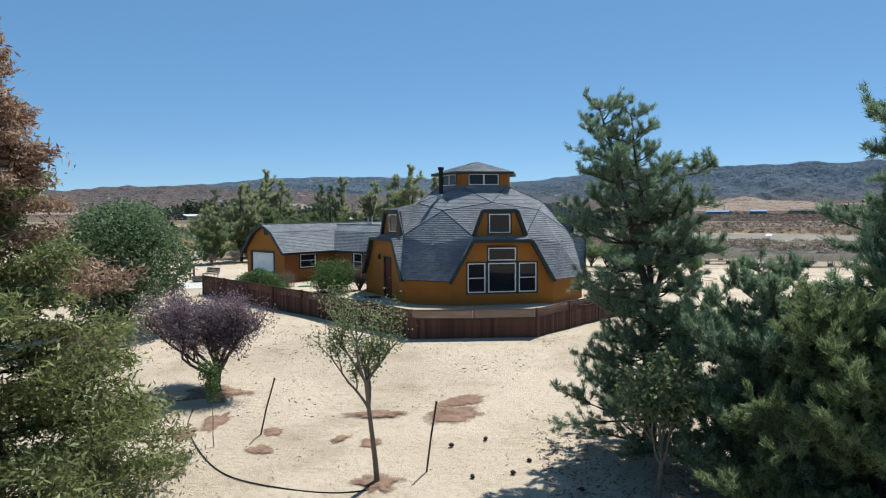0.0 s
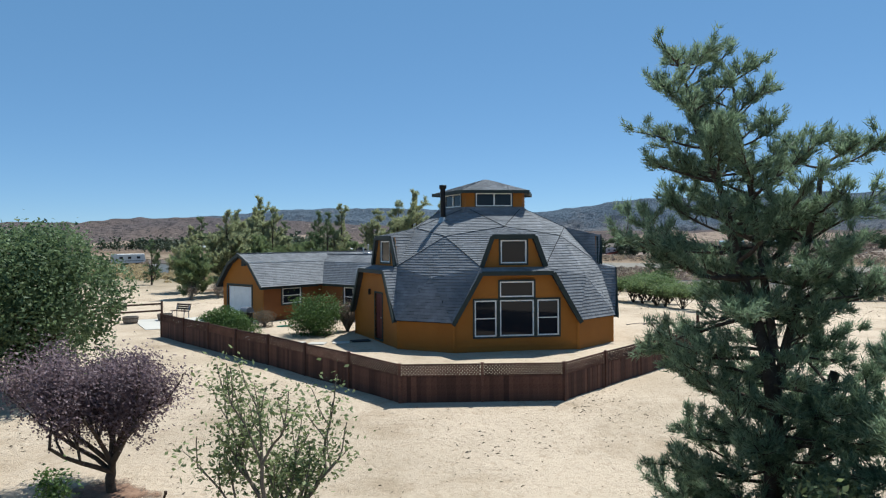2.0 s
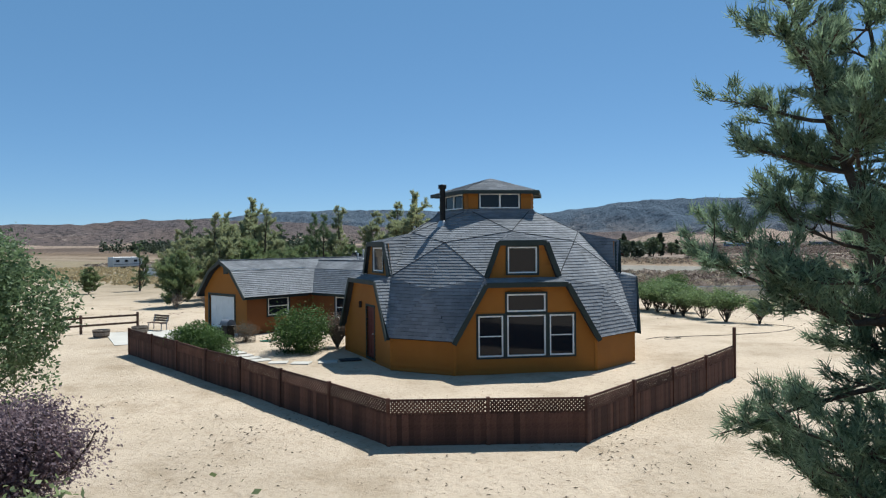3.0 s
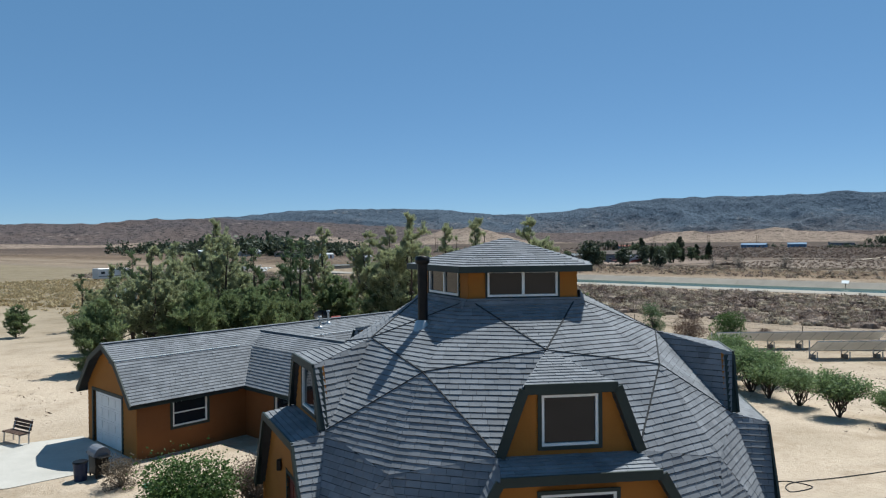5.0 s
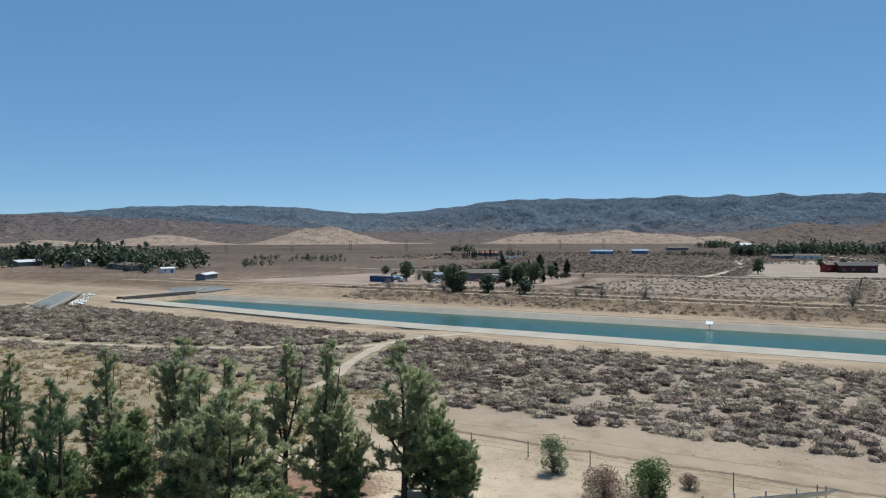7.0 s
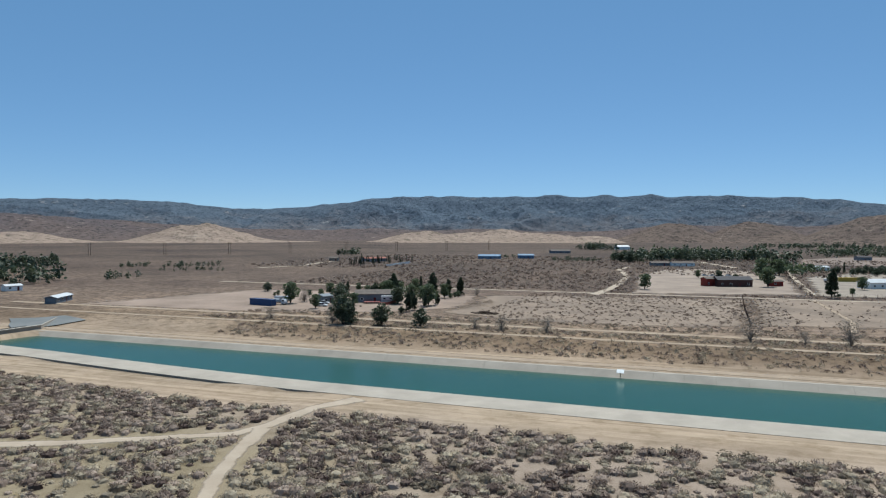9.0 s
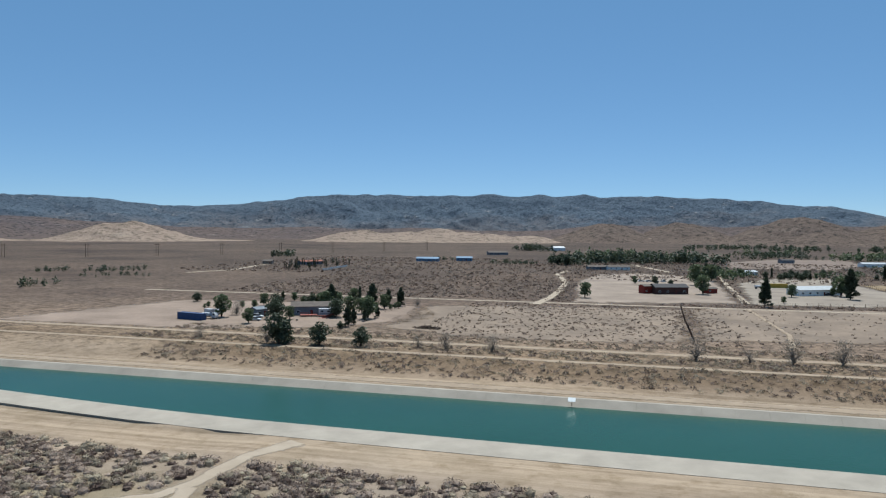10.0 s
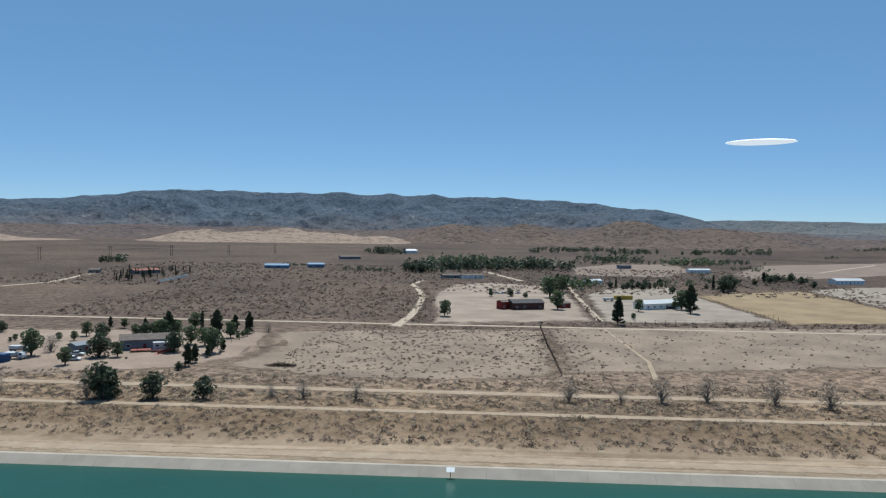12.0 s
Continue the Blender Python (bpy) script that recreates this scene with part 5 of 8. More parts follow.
    crown = needles(np.concatenate(cen), np.concatenate(dirs), nlen, nw, per, rng, 0.62)
    return quick_mesh("trunk", *joined(wood), BARK), quick_mesh("crown", *crown, leaf)


# Trees round the sandy yard.
TALL = [2.2, 1.75, 1.75, 2.0, 1.6, 1.0, 0.55, 0.2]
plant("pine_tree", (5.3, 19.7), yard_pine_meshes(8.85, 21, NEEDLES, TALL, [(-1.15, 0.7, 0.40, 0.985, 0.9), (-0.2, 0.5, 0.45, 0.95, 0.65), (0.75, 0.1, 0.38, 0.78, 0.6), (-0.3, -0.4, 0.05, 0.36, 0.8), (1.1, 0.3, 0.04, 0.42, 1.0)], math.pi, 0.08, per_whorl=5, per=17, nlen=0.125, nw=0.0075, open_top=0.08), "tall dark green pine with two leaning tops", "tree", "yard pines")
plant("pine_tree", (9.95, 16.2), yard_pine_meshes(9.9, 12, NEEDLES, [3.2, 3.0, 2.6, 2.2, 1.7, 1.1, 0.6, 0.2], [(0.2, 0.3, 0.3, 1.0, 1.0), (-0.6, 0.2, 0.3, 0.8, 0.6), (0.5, -0.6, 0.15, 0.6, 0.7)], math.pi, 0.1, per=16, nlen=0.15, nw=0.010, tuft_step=0.075), "broad dark green pine with drooping lower limbs", "tree", "yard pines")
plant("pine_tree", (8.1, 14.7), yard_pine_meshes(5.0, 13, NEEDLES_YOUNG, [2.5, 2.5, 2.3, 2.0, 1.6, 1.1, 0.7, 0.4], [(-0.2, 0.1, 0.3, 1.0, 1.0), (-0.9, 0.4, 0.1, 0.85, 0.8), (0.9, 0.3, 0.1, 0.9, 0.8)], math.pi, 0.1, whorls=14, per=18, nlen=0.14, nw=0.010, tuft_step=0.065, open_top=0.1), "bushy young light green pine", "tree", "yard pines")
plant("pine_tree", (7.15, 17.3), yard_pine_meshes(4.7, 14, NEEDLES, [2.3, 2.2, 2.0, 1.8, 1.5, 1.1, 0.7, 0.3], [(0.1, 0.2, 0.3, 1.0, 1.0), (0.7, -0.3, 0.1, 0.8, 0.8), (-0.6, -0.3, 0.1, 0.75, 0.7)], math.pi, 0.1, whorls=14, per=18, nlen=0.14, nw=0.010, tuft_step=0.065, open_top=0.1), "dense bushy dark green pine with low limbs", "tree", "yard pines")


def redwood():
    """A columnar tree, brown and dry above, olive green below."""
    rng = np.random.default_rng(21)
    h, r = 9.8, 5.0
    z = np.linspace(0, h, 10)
    t = plant("redwood_tree", (-7.91, 14.99), [quick_mesh("trunk", *tube(np.column_stack([0 * z, 0 * z, z]), np.interp(z, [0, h], [0.2, 0.015]), 9), BARK)], "tall half-dry redwood, rusty brown on top and olive green below", "tree")
    wood, green, brown = [], [], []
    for i in range(150):
        f = 0.04 + 0.95 * (i + rng.random()) / 150
        az = rng.uniform(0, 2 * np.pi)
        lng = r * (1 - f) ** 1.2 * rng.uniform(0.6, 1.1) + 0.2
        path = limb_path([0, 0, f * h], [math.cos(az), math.sin(az), 0.25 * f + 0.05], lng, rng, -0.15, 6)
        wood.append(tube(path, np.linspace(0.03 * (1 - f) + 0.01, 0.005, 7), 4))
        k = int(360 * lng) + 90
        q = rng.uniform(0.2, 1.0, k) * 5.99
        j = q.astype(int)
        c = path[j] + (path[j + 1] - path[j]) * (q - j)[:, None] + rng.normal(size=(k, 3)) * [0.16, 0.16, 0.09] * (0.6 + lng * 0.25)
        dry = (f > 0.60 + 0.1 * rng.normal()) or (f > 0.42 and math.cos(az - 0.6) > 0.85)
        (brown if dry else green).append(c)
    obj("branchwork", quick_mesh("branchwork", *joined(wood), BARK), t)
    obj("green_foliage", quick_mesh("green_foliage", *diamonds(np.concatenate(green), 0.078, rng, 0.26, 0.3), CEDAR_GREEN), t, "olive green feathery foliage")
    obj("dry_foliage", quick_mesh("dry_foliage", *diamonds(np.concatenate(brown), 0.074, rng, 0.26, 0.3), CEDAR_BROWN), t, "dry rusty brown foliage")


redwood()
plant("shade_tree", (-14.05, 32.73), bush_meshes(5.6, 3.3, 31, ASH_LEAF, BARK, leaves=42000, size=0.075, lobes=34, trunk=0.1), "round grey-green shade tree with a dense crown", "tree")
plant("plum_tree", (-6.95, 24.35), lean(broadleaf_meshes(3.15, 1.98, 32, PLUM_LEAF, BARK, stem=0.2, leaves=42000, size=0.036, forks=8, trunk_r=0.10, spread=0.85, upward=0.8, fill=0.17), -0.40), "vase-shaped purple-leaved plum tree", "tree")
plant("sapling", (-1.28, 17.95), lean(broadleaf_meshes(4.45, 0.98, 33, SAPLING_LEAF, BARK_PALE, stem=0.37, leaves=4600, size=0.034, forks=6, trunk_r=0.04, spread=0.55, upward=0.9, fill=0.07), -0.12), "thin young tree with sparse light green leaves", "sapling", "saplings")
plant("sapling", (4.73, 17.1), broadleaf_meshes(3.1, 0.85, 34, SAPLING_LEAF, BARK_PALE, stem=0.2, leaves=5200, size=0.048, forks=6, trunk_r=0.03, spread=0.4, upward=1.3, fill=0.09), "leafy bright green young tree", "sapling", "saplings")
plant("sapling", (-5.65, 20.04), broadleaf_meshes(2.2, 0.42, 35, SHRUB_LEAF, BARK_PALE, stem=0.6, leaves=1300, size=0.035, forks=4, trunk_r=0.02, spread=0.5, upward=0.6, fill=0.12), "small young tree with a compact dark crown", "sapling", "saplings")
plant("sapling", (5.52, 17.49), broadleaf_meshes(1.5, 0.3, 36, SHRUB_LEAF, BARK_PALE, stem=0.6, leaves=260, size=0.03, forks=3, trunk_r=0.018, fill=0.1), "leaning thin young whip with few leaves", "sapling", "saplings")

# Shrubs in the garden.
plant("garden_shrub", (-10.69, 42.29), bush_meshes(1.75, 1.15, 41, SHRUB_LEAF, BARK, 14000, 0.045, 26), "clipped dome-shaped evergreen shrub beside the fence", "shrub", "garden shrubs")
plant("garden_shrub", (-9.72, 41.61), bush_meshes(1.55, 0.95, 42, SHRUB_LEAF, BARK, 11000, 0.042, 22), "rounded dark green evergreen shrub beside the fence", "shrub", "garden shrubs")
plant("garden_shrub", (-6.77, 45.10), bush_meshes(2.0, 1.45, 43, SHRUB_LEAF, BARK, 14000, 0.05, 26, loose=0.5), "loose dark green flowering shrub", "shrub", "garden shrubs")
plant("garden_shrub", (-5.33, 46.25), broadleaf_meshes(1.8, 0.95, 44, DRY_LEAF, BARK_PALE, stem=0.1, leaves=3000, size=0.035, forks=6, stems=4, fill=0.2), "twiggy half-dry brown shrub", "shrub", "garden shrubs")
plant("garden_shrub", (-10.39, 48.30), bush_meshes(0.95, 0.75, 45, SAGE_LEAF, BARK_PALE, 3600, 0.035, 14, 0.35, loose=0.5), "grey-green low shrub by the garage", "shrub", "garden shrubs")

# Oleander hedge along the drive behind the dome.
hedge = [plant("hedge_shrub", (16.94, 70.2), broadleaf_meshes(2.5, 1.45, 51, OLEANDER_LEAF, BARK, stem=0.22, leaves=9000, size=0.085, forks=4, trunk_r=0.03, spread=0.45, upward=1.5, stems=8, fill=0.13, aspect=0.32), "tall leafy green hedge shrub", "shrub", "hedge along the drive"),
         plant("hedge_shrub", (17.82, 59.02), broadleaf_meshes(2.1, 1.25, 52, OLEANDER_LEAF, BARK, stem=0.22, leaves=7000, size=0.085, forks=4, trunk_r=0.03, spread=0.45, upward=1.5, stems=7, fill=0.13, aspect=0.32), "leafy green hedge shrub", "shrub", "hedge along the drive")]
for i, (x, y, s) in enumerate([(12.78, 72.1, 0.85), (14.02, 70.3, 0.95), (15.26, 68.7, 0.9), (15.56, 66.9, 1.0), (16.17, 64.9, 0.95), (16.35, 63.1, 0.9), (17.04, 61.3, 0.75), (19.35, 57.56, 0.75), (17.75, 66.9, 0.8), (11.64, 74.0, 0.8)]):
    plant_copy(hedge[i % 2], (x, y), i * 67, s)

# Pine grove behind the house: a few shapes, each pine turned and sized on its own.
grove = [plant("grove_pine", (6.3, 89.6), pine_meshes(10.6, 4.0, 61, GROVE_NEEDLES, tufts=10, per=10, nlen=0.27, nw=0.028, limbs=60, low=0.03, power=0.62, forks=3, gap=0.5), "full dark green pine on bare red soil", "tree", "pine grove"),
         plant("grove_pine", (1.1, 90.7), pine_meshes(10.8, 3.3, 62, GROVE_NEEDLES, tufts=10, per=10, nlen=0.27, nw=0.028, limbs=60, low=0.05, gap=0.8, power=0.6, forks=2), "tall open dark green pine", "tree", "pine grove"),
         plant("grove_pine", (-4.6, 83.3), pine_meshes(10.5, 4.8, 63, GROVE_NEEDLES, tufts=10, per=10, nlen=0.27, nw=0.028, limbs=60, low=0.02, power=0.6, forks=4), "bushy olive green pine", "tree", "pine grove"),
         plant("grove_pine", (-15.53, 89.1), pine_meshes(8.6, 3.2, 64, ASH_LEAF, tufts=9, per=8, nlen=0.26, nw=0.022, limbs=50, low=0.06, gap=1.0, forks=2), "thin grey-green pine with bare lower limbs", "tree", "pine grove"),
         plant("grove_pine", (8.09, 89.7), pine_meshes(5.2, 3.7, 65, NEEDLES_YOUNG, tufts=10, per=9, nlen=0.27, nw=0.028, limbs=50, low=0.02, power=0.45, forks=3), "low bushy light green pine", "tree", "pine grove")]
GROVE = [(2, -22.4, 87.7, 0.96), (2, -20.3, 71.6, 0.72), (0, -18.9, 81.7, 0.80), (3, -21.1, 95.7, 0.90), (3, -13.9, 86.1, 0.97), (1, -13.7, 93.5, 0.92), (0, -10.5, 101.5, 0.92), (0, -6.0, 84.8, 0.9), (1, -1.8, 94.1, 0.97), (4, 9.7, 88.3, 0.85), (2, 2.2, 88.9, 0.66), (4, -2.7, 83.6, 0.85), (4, -14.8, 76.6, 0.85), (4, -11.5, 90.2, 0.95), (4, -17.8, 72.2, 0.95), (4, -15.4, 81.8, 0.9), (2, 8.3, 91.4, 0.66), (4, -6.9, 85.6, 0.9), (3, -25.5, 79.5, 0.85), (2, -25.6, 76.0, 0.6), (3, -28.5, 114.0, 0.8), (0, -24.5, 92.0, 0.75), (4, -22.2, 68.2, 0.8), (4, -16.8, 77.4, 0.8), (2, -20.8, 77.0, 0.75), (3, -34.5, 88.0, 0.6), (4, -38.0, 84.0, 0.5), (4, -18.7, 81.8, 0.80), (4, -18.7, 89.2, 0.75), (4, -14.5, 88.0, 0.80), (4, -13.2, 95.3, 0.70), (4, -14.6, 83.4, 0.65), (4, -17.9, 83.6, 0.80), (4, -15.0, 105.0, 0.60), (2, -24.1, 90.3, 0.60), (4, -2.2, 82.0, 0.60), (4, 2.5, 88.8, 0.70)]
for i, (k, x, y, s) in enumerate(GROVE):
    plant_copy(grove[k], (x, y), i * 97 % 360, s)

# Single bushes on the open sand.
plant("desert_bush", (18.20, 94.0), bush_meshes(2.9, 1.2, 71, ASH_LEAF, BARK_PALE, 4200, 0.08, 18, 0.3, loose=0.7), "airy grey-green bush on the sand", "bush", "bushes by the panels")
plant("desert_bush", (20.07, 88.4), bush_meshes(1.9, 1.8, 72, DRY_LEAF, BARK_PALE, 6000, 0.07, 20, 0.3, loose=0.4), "dry reddish-brown bush on the sand", "bush", "bushes by the panels")
plant("desert_bush", (23.27, 87.9), bush_meshes(2.5, 1.7, 73, SHRUB_LEAF, BARK_PALE, 8000, 0.07, 20, 0.4), "dense round green bush on the sand", "bush", "bushes by the panels")
plant("desert_bush", (26.70, 89.1), bush_meshes(1.0, 0.9, 74, DRY_LEAF, BARK_PALE, 1800, 0.06, 12, 0.3), "small dry brown bush on the sand", "bush", "bushes by the panels")
twig = plant("bare_shrub", (-19.89, 68.1), broadleaf_meshes(1.6, 0.7, 75, DRY_LEAF, GREY_WOOD, stem=0.15, leaves=500, size=0.03, forks=6, stems=4, trunk_r=0.025, fill=0.12), "bare grey twiggy shrub on the sand", "shrub", "bare shrubs along the track")
for i, (x, y) in enumerate([(-19.19, 70.0), (-17.69, 71.0), (-15.70, 72.1), (-14.06, 73.3), (-21.60, 66.5)]):
    plant_copy(twig, (x, y), i * 71, 0.8 + 0.1 * (i % 3))


def scrub_field(name, label, boxes_un, density, mat, size, tris, seed, avoid=lambda u, n: False, leaf=0.11, tone=(0.0, 1.0), core=True):
    """Countless low shrubs, each a round heap of twigs and leaves."""
    rng = np.random.default_rng(seed)
    ring = np.linspace(0, 2 * np.pi, 7)[:-1]
    dome = np.array([[math.cos(a), math.sin(a), -0.1] for a in ring] + [[0.75 * math.cos(a + 0.5), 0.75 * math.sin(a + 0.5), 0.6] for a in ring] + [[0, 0, 0.95]])
    tri = []
    for i in range(6):
        j = (i + 1) % 6
        tri += [i, j, 6 + i, 6 + i, j, 6 + j, 6 + i, 6 + j, 12]
    Vs, tones = [], []
    for u0, u1, n0, n1 in boxes_un:
        k = int((u1 - u0) * (n1 - n0) * density)
        us, ns = rng.uniform(u0, u1, k), rng.uniform(n0, n1, k)
        for u, n in zip(us, ns):
            if avoid(u, n) or noise.noise(Vector((u * 0.07, n * 0.09, seed))) < -0.42:
                continue
            x, y = u * CU.x + n * CN.x, u * CU.y + n * CN.y
            s = size * rng.uniform(0.45, 1.35)
            m = max(8, int(tris * (s / size) ** 1.2))
            shape = np.array([s * rng.uniform(0.85, 1.25), s * rng.uniform(0.85, 1.25), s * rng.uniform(0.6, 0.95)])
            p = unit(rng.normal(size=(m, 3))) * rng.uniform(0.72, 1.08, (m, 1))
            p[:, 2] = np.abs(p[:, 2])
            p = p * shape
            ln = leaf * s * rng.uniform(0.6, 1.5, (m, 1))
            a = unit(p / s + 0.9 * rng.normal(size=(m, 3))) * ln
            b = unit(np.cross(a, rng.normal(size=(m, 3)))) * ln * 0.42
            c = p + [x, y, gz(x, y)]
            Vs.append(np.stack([c - a - b, c - a + b, c + a * 1.5], 1).reshape(-1, 3))
            if core:
                Vs.append((dome * shape * 0.8 * rng.uniform(0.85, 1.1, (13, 1)) + [x, y, gz(x, y)])[tri])
            tones.append(np.full(3 * m + (54 if core else 0), rng.uniform(*tone)))
    V = np.concatenate(Vs)
    me = give(quick_mesh(name, V, np.arange(len(V)).reshape(-1, 3), mat), "tone", np.concatenate(tones))
    tagged(new(name, me), label, "scrub", kind="stuff")


PATH_LEFT = [(27.02, 177.2), (18.84, 172.6), (10.79, 162.8), (6.02, 159.7), (-6.14, 160.9), (-16.31, 162.0), (-23.15, 163.6), (-44.13, 171.8), (-73.7, 188.7)]
PATH_DOWN = [(9.77, 161.2), (6.41, 152.4), (3.85, 143.8), (2.32, 136.0), (-1.02, 126.9)]


def path_gap(u, n):
    """The sandy tracks that run through the scrub."""
    p = Vector((u * CU.x + n * CN.x, u * CU.y + n * CN.y, 0))
    for line, w in ((PATH_LEFT, 2.6), (PATH_DOWN, 2.2)):
        for a, b in zip(line, line[1:]):
            a, b = Vector((*a, 0)), Vector((*b, 0))
            t = min(1, max(0, (p - a).dot(b - a) / (b - a).length_squared))
            if (p - a.lerp(b, t)).length < w + 1.4 * noise.noise(p * 0.25):
                return True
    return False


def scrub_edge(u, n):
    """The scrub ends along the service road, which follows the canal."""
    return path_gap(u, n) or n > near_lip(u) - 21.0 + 2 * noise.noise(Vector((u * 0.15, 0, 2)))


# Outlines of bare lots on the plain.
BARN_LOT = [(286.6, 478.2), (343.0, 534.6), (385.0, 535.5), (404.4, 475.7), (266.1, 313.8), (222.9, 328.7), (192.6, 345.7)]
PALE_LOT = [(377.6, 424.3), (451.9, 453.7), (487.6, 437.2), (392.3, 322.9), (345.5, 264.9), (304.7, 283.1), (265.8, 309.3)]
GOLD_LOT = [(434.8, 377.3), (503.0, 373.3), (554.3, 359.2), (449.1, 250.8), (392.4, 229.3), (340.8, 258.3)]


def on_lot(u, n):
    x, y = u * CU.x + n * CN.x, u * CU.y + n * CN.y
    for ring in (BARN_LOT, PALE_LOT, GOLD_LOT):
        inside = False
        for (x0, y0), (x1, y1) in zip(ring, ring[1:] + ring[:1]):
            if (y0 > y) != (y1 > y) and x < x0 + (x1 - x0) * (y - y0) / (y1 - y0):
                inside = not inside
        if inside:
            return True
    return False


scrub_field("desert_scrub", "dense low dark purplish-brown desert scrub", [(-225, 90, 99.5, 162)], 0.40, SCRUB_LEAF, 0.9, 56, 81, scrub_edge, 0.13)
scrub_field("sagebrush", "pale grey-green sagebrush among the scrub", [(-225, 90, 99.5, 162)], 0.26, SAGE_LEAF, 0.9, 56, 82, scrub_edge, 0.13)
scrub_field("embankment_scrub", "low dry bushes on the canal embankment", [(-165, 260, 210, 229), (-190, 260, 234.5, 252), (-190, 260, 259, 271)], 0.26, SCRUB_LEAF, 0.55, 18, 83, leaf=0.3, tone=(0.15, 0.95), core=False)
scrub_field("embankment_sage", "pale dry brush on the canal embankment", [(-165, 260, 210, 230), (-190, 260, 234.5, 252), (-190, 260, 259, 271)], 0.20, SAGE_LEAF, 0.6, 18, 87, leaf=0.3, core=False)
scrub_field("field_scrub", "scattered low bushes on the dry fields", [(-110, -5, 272, 382)], 0.20, SCRUB_LEAF, 0.45, 14, 84, leaf=0.4, core=False)
scrub_field("plain_scrub", "scattered scrub over the wide plain", [(-5, 220, 262, 382)], 0.05, SCRUB_LEAF, 0.42, 10, 85, leaf=0.5, core=False)
scrub_field("plain_scrub", "scattered scrub over the wide plain", [(-260, 220, 394, 560)], 0.10, SCRUB_LEAF, 0.75, 10, 88, on_lot, leaf=0.5, core=False)
scrub_field("plain_scrub", "scattered scrub far over the wide plain", [(-420, 260, 560, 900)], 0.022, SCRUB_LEAF, 1.1, 8, 89, leaf=0.55, core=False)
scrub_field("straw_tufts", "dry straw-coloured grass tufts", [(-200, -66, 52, 101)], 0.5, STRAW, 0.42, 26, 86, leaf=0.4, core=False)

# ---- fence round the dome ----


def lattice_mesh(w, h):
    """Crossed slats in a frame, w by h, standing on z = 0."""
    bm = bmesh.new()
    step = 0.105
    for sgn in (1, -1):
        for i in range(int((w + h) / step) + 1):
            c = i * step
            # A slat on the line x + sgn*z = c, cut to the frame.
            pts = []
            if sgn > 0:
                a, b = (min(c, w), max(0.0, c - w)), (max(0.0, c - h), min(c, h))
            else:
                a, b = (max(0.0, c - h), max(0.0, h - c)), (min(c, w), min(h, h - c + w))
            if abs(a[0] - b[0]) < 0.03:
                continue
            prism(bm, (a[0], 0.006 * sgn, a[1]), (b[0], 0.006 * sgn, b[1]), 0.010, 0.050)
    me = bpy.data.meshes.new("lattice")
    bm.to_mesh(me)
    bm.free()
    me.materials.append(FENCE_WOOD)
    return me


def build_fence():
    line = [(-14.52, 44.39), (-1.21, 30.83), (3.90, 31.12), (10.58, 38.73)]
    fence = thing("fence", (line[1][0], line[1][1], gz(*line[1])), "dark brown wooden fence with a lattice top", "fence")
    base = fence.matrix_basis.inverted()
    panels = [7, 2, 4]
    posts = []
    bm = bmesh.new()
    box_bm(bm, (-0.05, -0.05, -0.35), (0.05, 0.05, 1.22), None, 0.008)
    pm = bpy.data.meshes.new("post")
    bm.to_mesh(pm)
    bm.free()
    pm.materials.append(FENCE_WOOD)
    bm = boxes([((-0.085, -0.010, -0.12), (0.085, 0.010, 0.78))], 0.004)
    board = bpy.data.meshes.new("board")
    bm.to_mesh(board)
    bm.free()
    board.materials.append(FENCE_WOOD)
    rng = random.Random(5)
    lattices = {}
    for (a, b), k in zip(zip(line, line[1:]), panels):
        a, b = Vector((*a, 0)), Vector((*b, 0))
        d = (b - a).normalized()
        ang = math.degrees(math.atan2(d.y, d.x))
        w = (b - a).length / k
        if k not in lattices:
            lattices[k] = lattice_mesh(w - 0.12, 0.32)
        for i in range(k):
            p = a + d * w * i
            q = a + d * w * (i + 1)
            zp, zq = gz(p.x, p.y), gz(q.x, q.y)
            pitch = math.degrees(math.atan2(zq - zp, w))
            posts.append((p, zp, ang))
            m = pose(p.x, p.y, zp, 0, -pitch, ang)
            n = int((w - 0.1) / 0.152)
            for j in range(n):
                o = obj("board", board, fence)
                o.matrix_basis = base @ m @ pose(0.05 + (j + 0.5) * (w - 0.1) / n, (0.004 if j % 2 else -0.003) + rng.uniform(-0.002, 0.002), 0.02 + rng.uniform(-0.015, 0.015), 0, rng.uniform(-0.6, 0.6), 0)
            o = obj("lattice", lattices[k], fence)
            o.matrix_basis = base @ m @ Matrix.Translation((0.06, 0, 0.80))
            for z, hgt in ((0.12, 0.05), (0.76, 0.07), (1.12, 0.06)):
                bmr = boxes([((0.04, 0.012, z), (w - 0.04, 0.045, z + hgt))], 0.004)
                r = part("rail", bmr, FENCE_WOOD, fence)
                r.matrix_basis = base @ m
    e = Vector((*line[-1], 0))
    posts.append((e, gz(e.x, e.y), 45))
    for i, (p, z, ang) in enumerate(posts):
        o = obj("post", pm, fence)
        o.matrix_basis = base @ pose(p.x, p.y, z, 0, 0, ang)
        if i == len(posts) - 1:
            o.scale = (1, 1, 1.5)


build_fence()

# ---- garden and drive ----


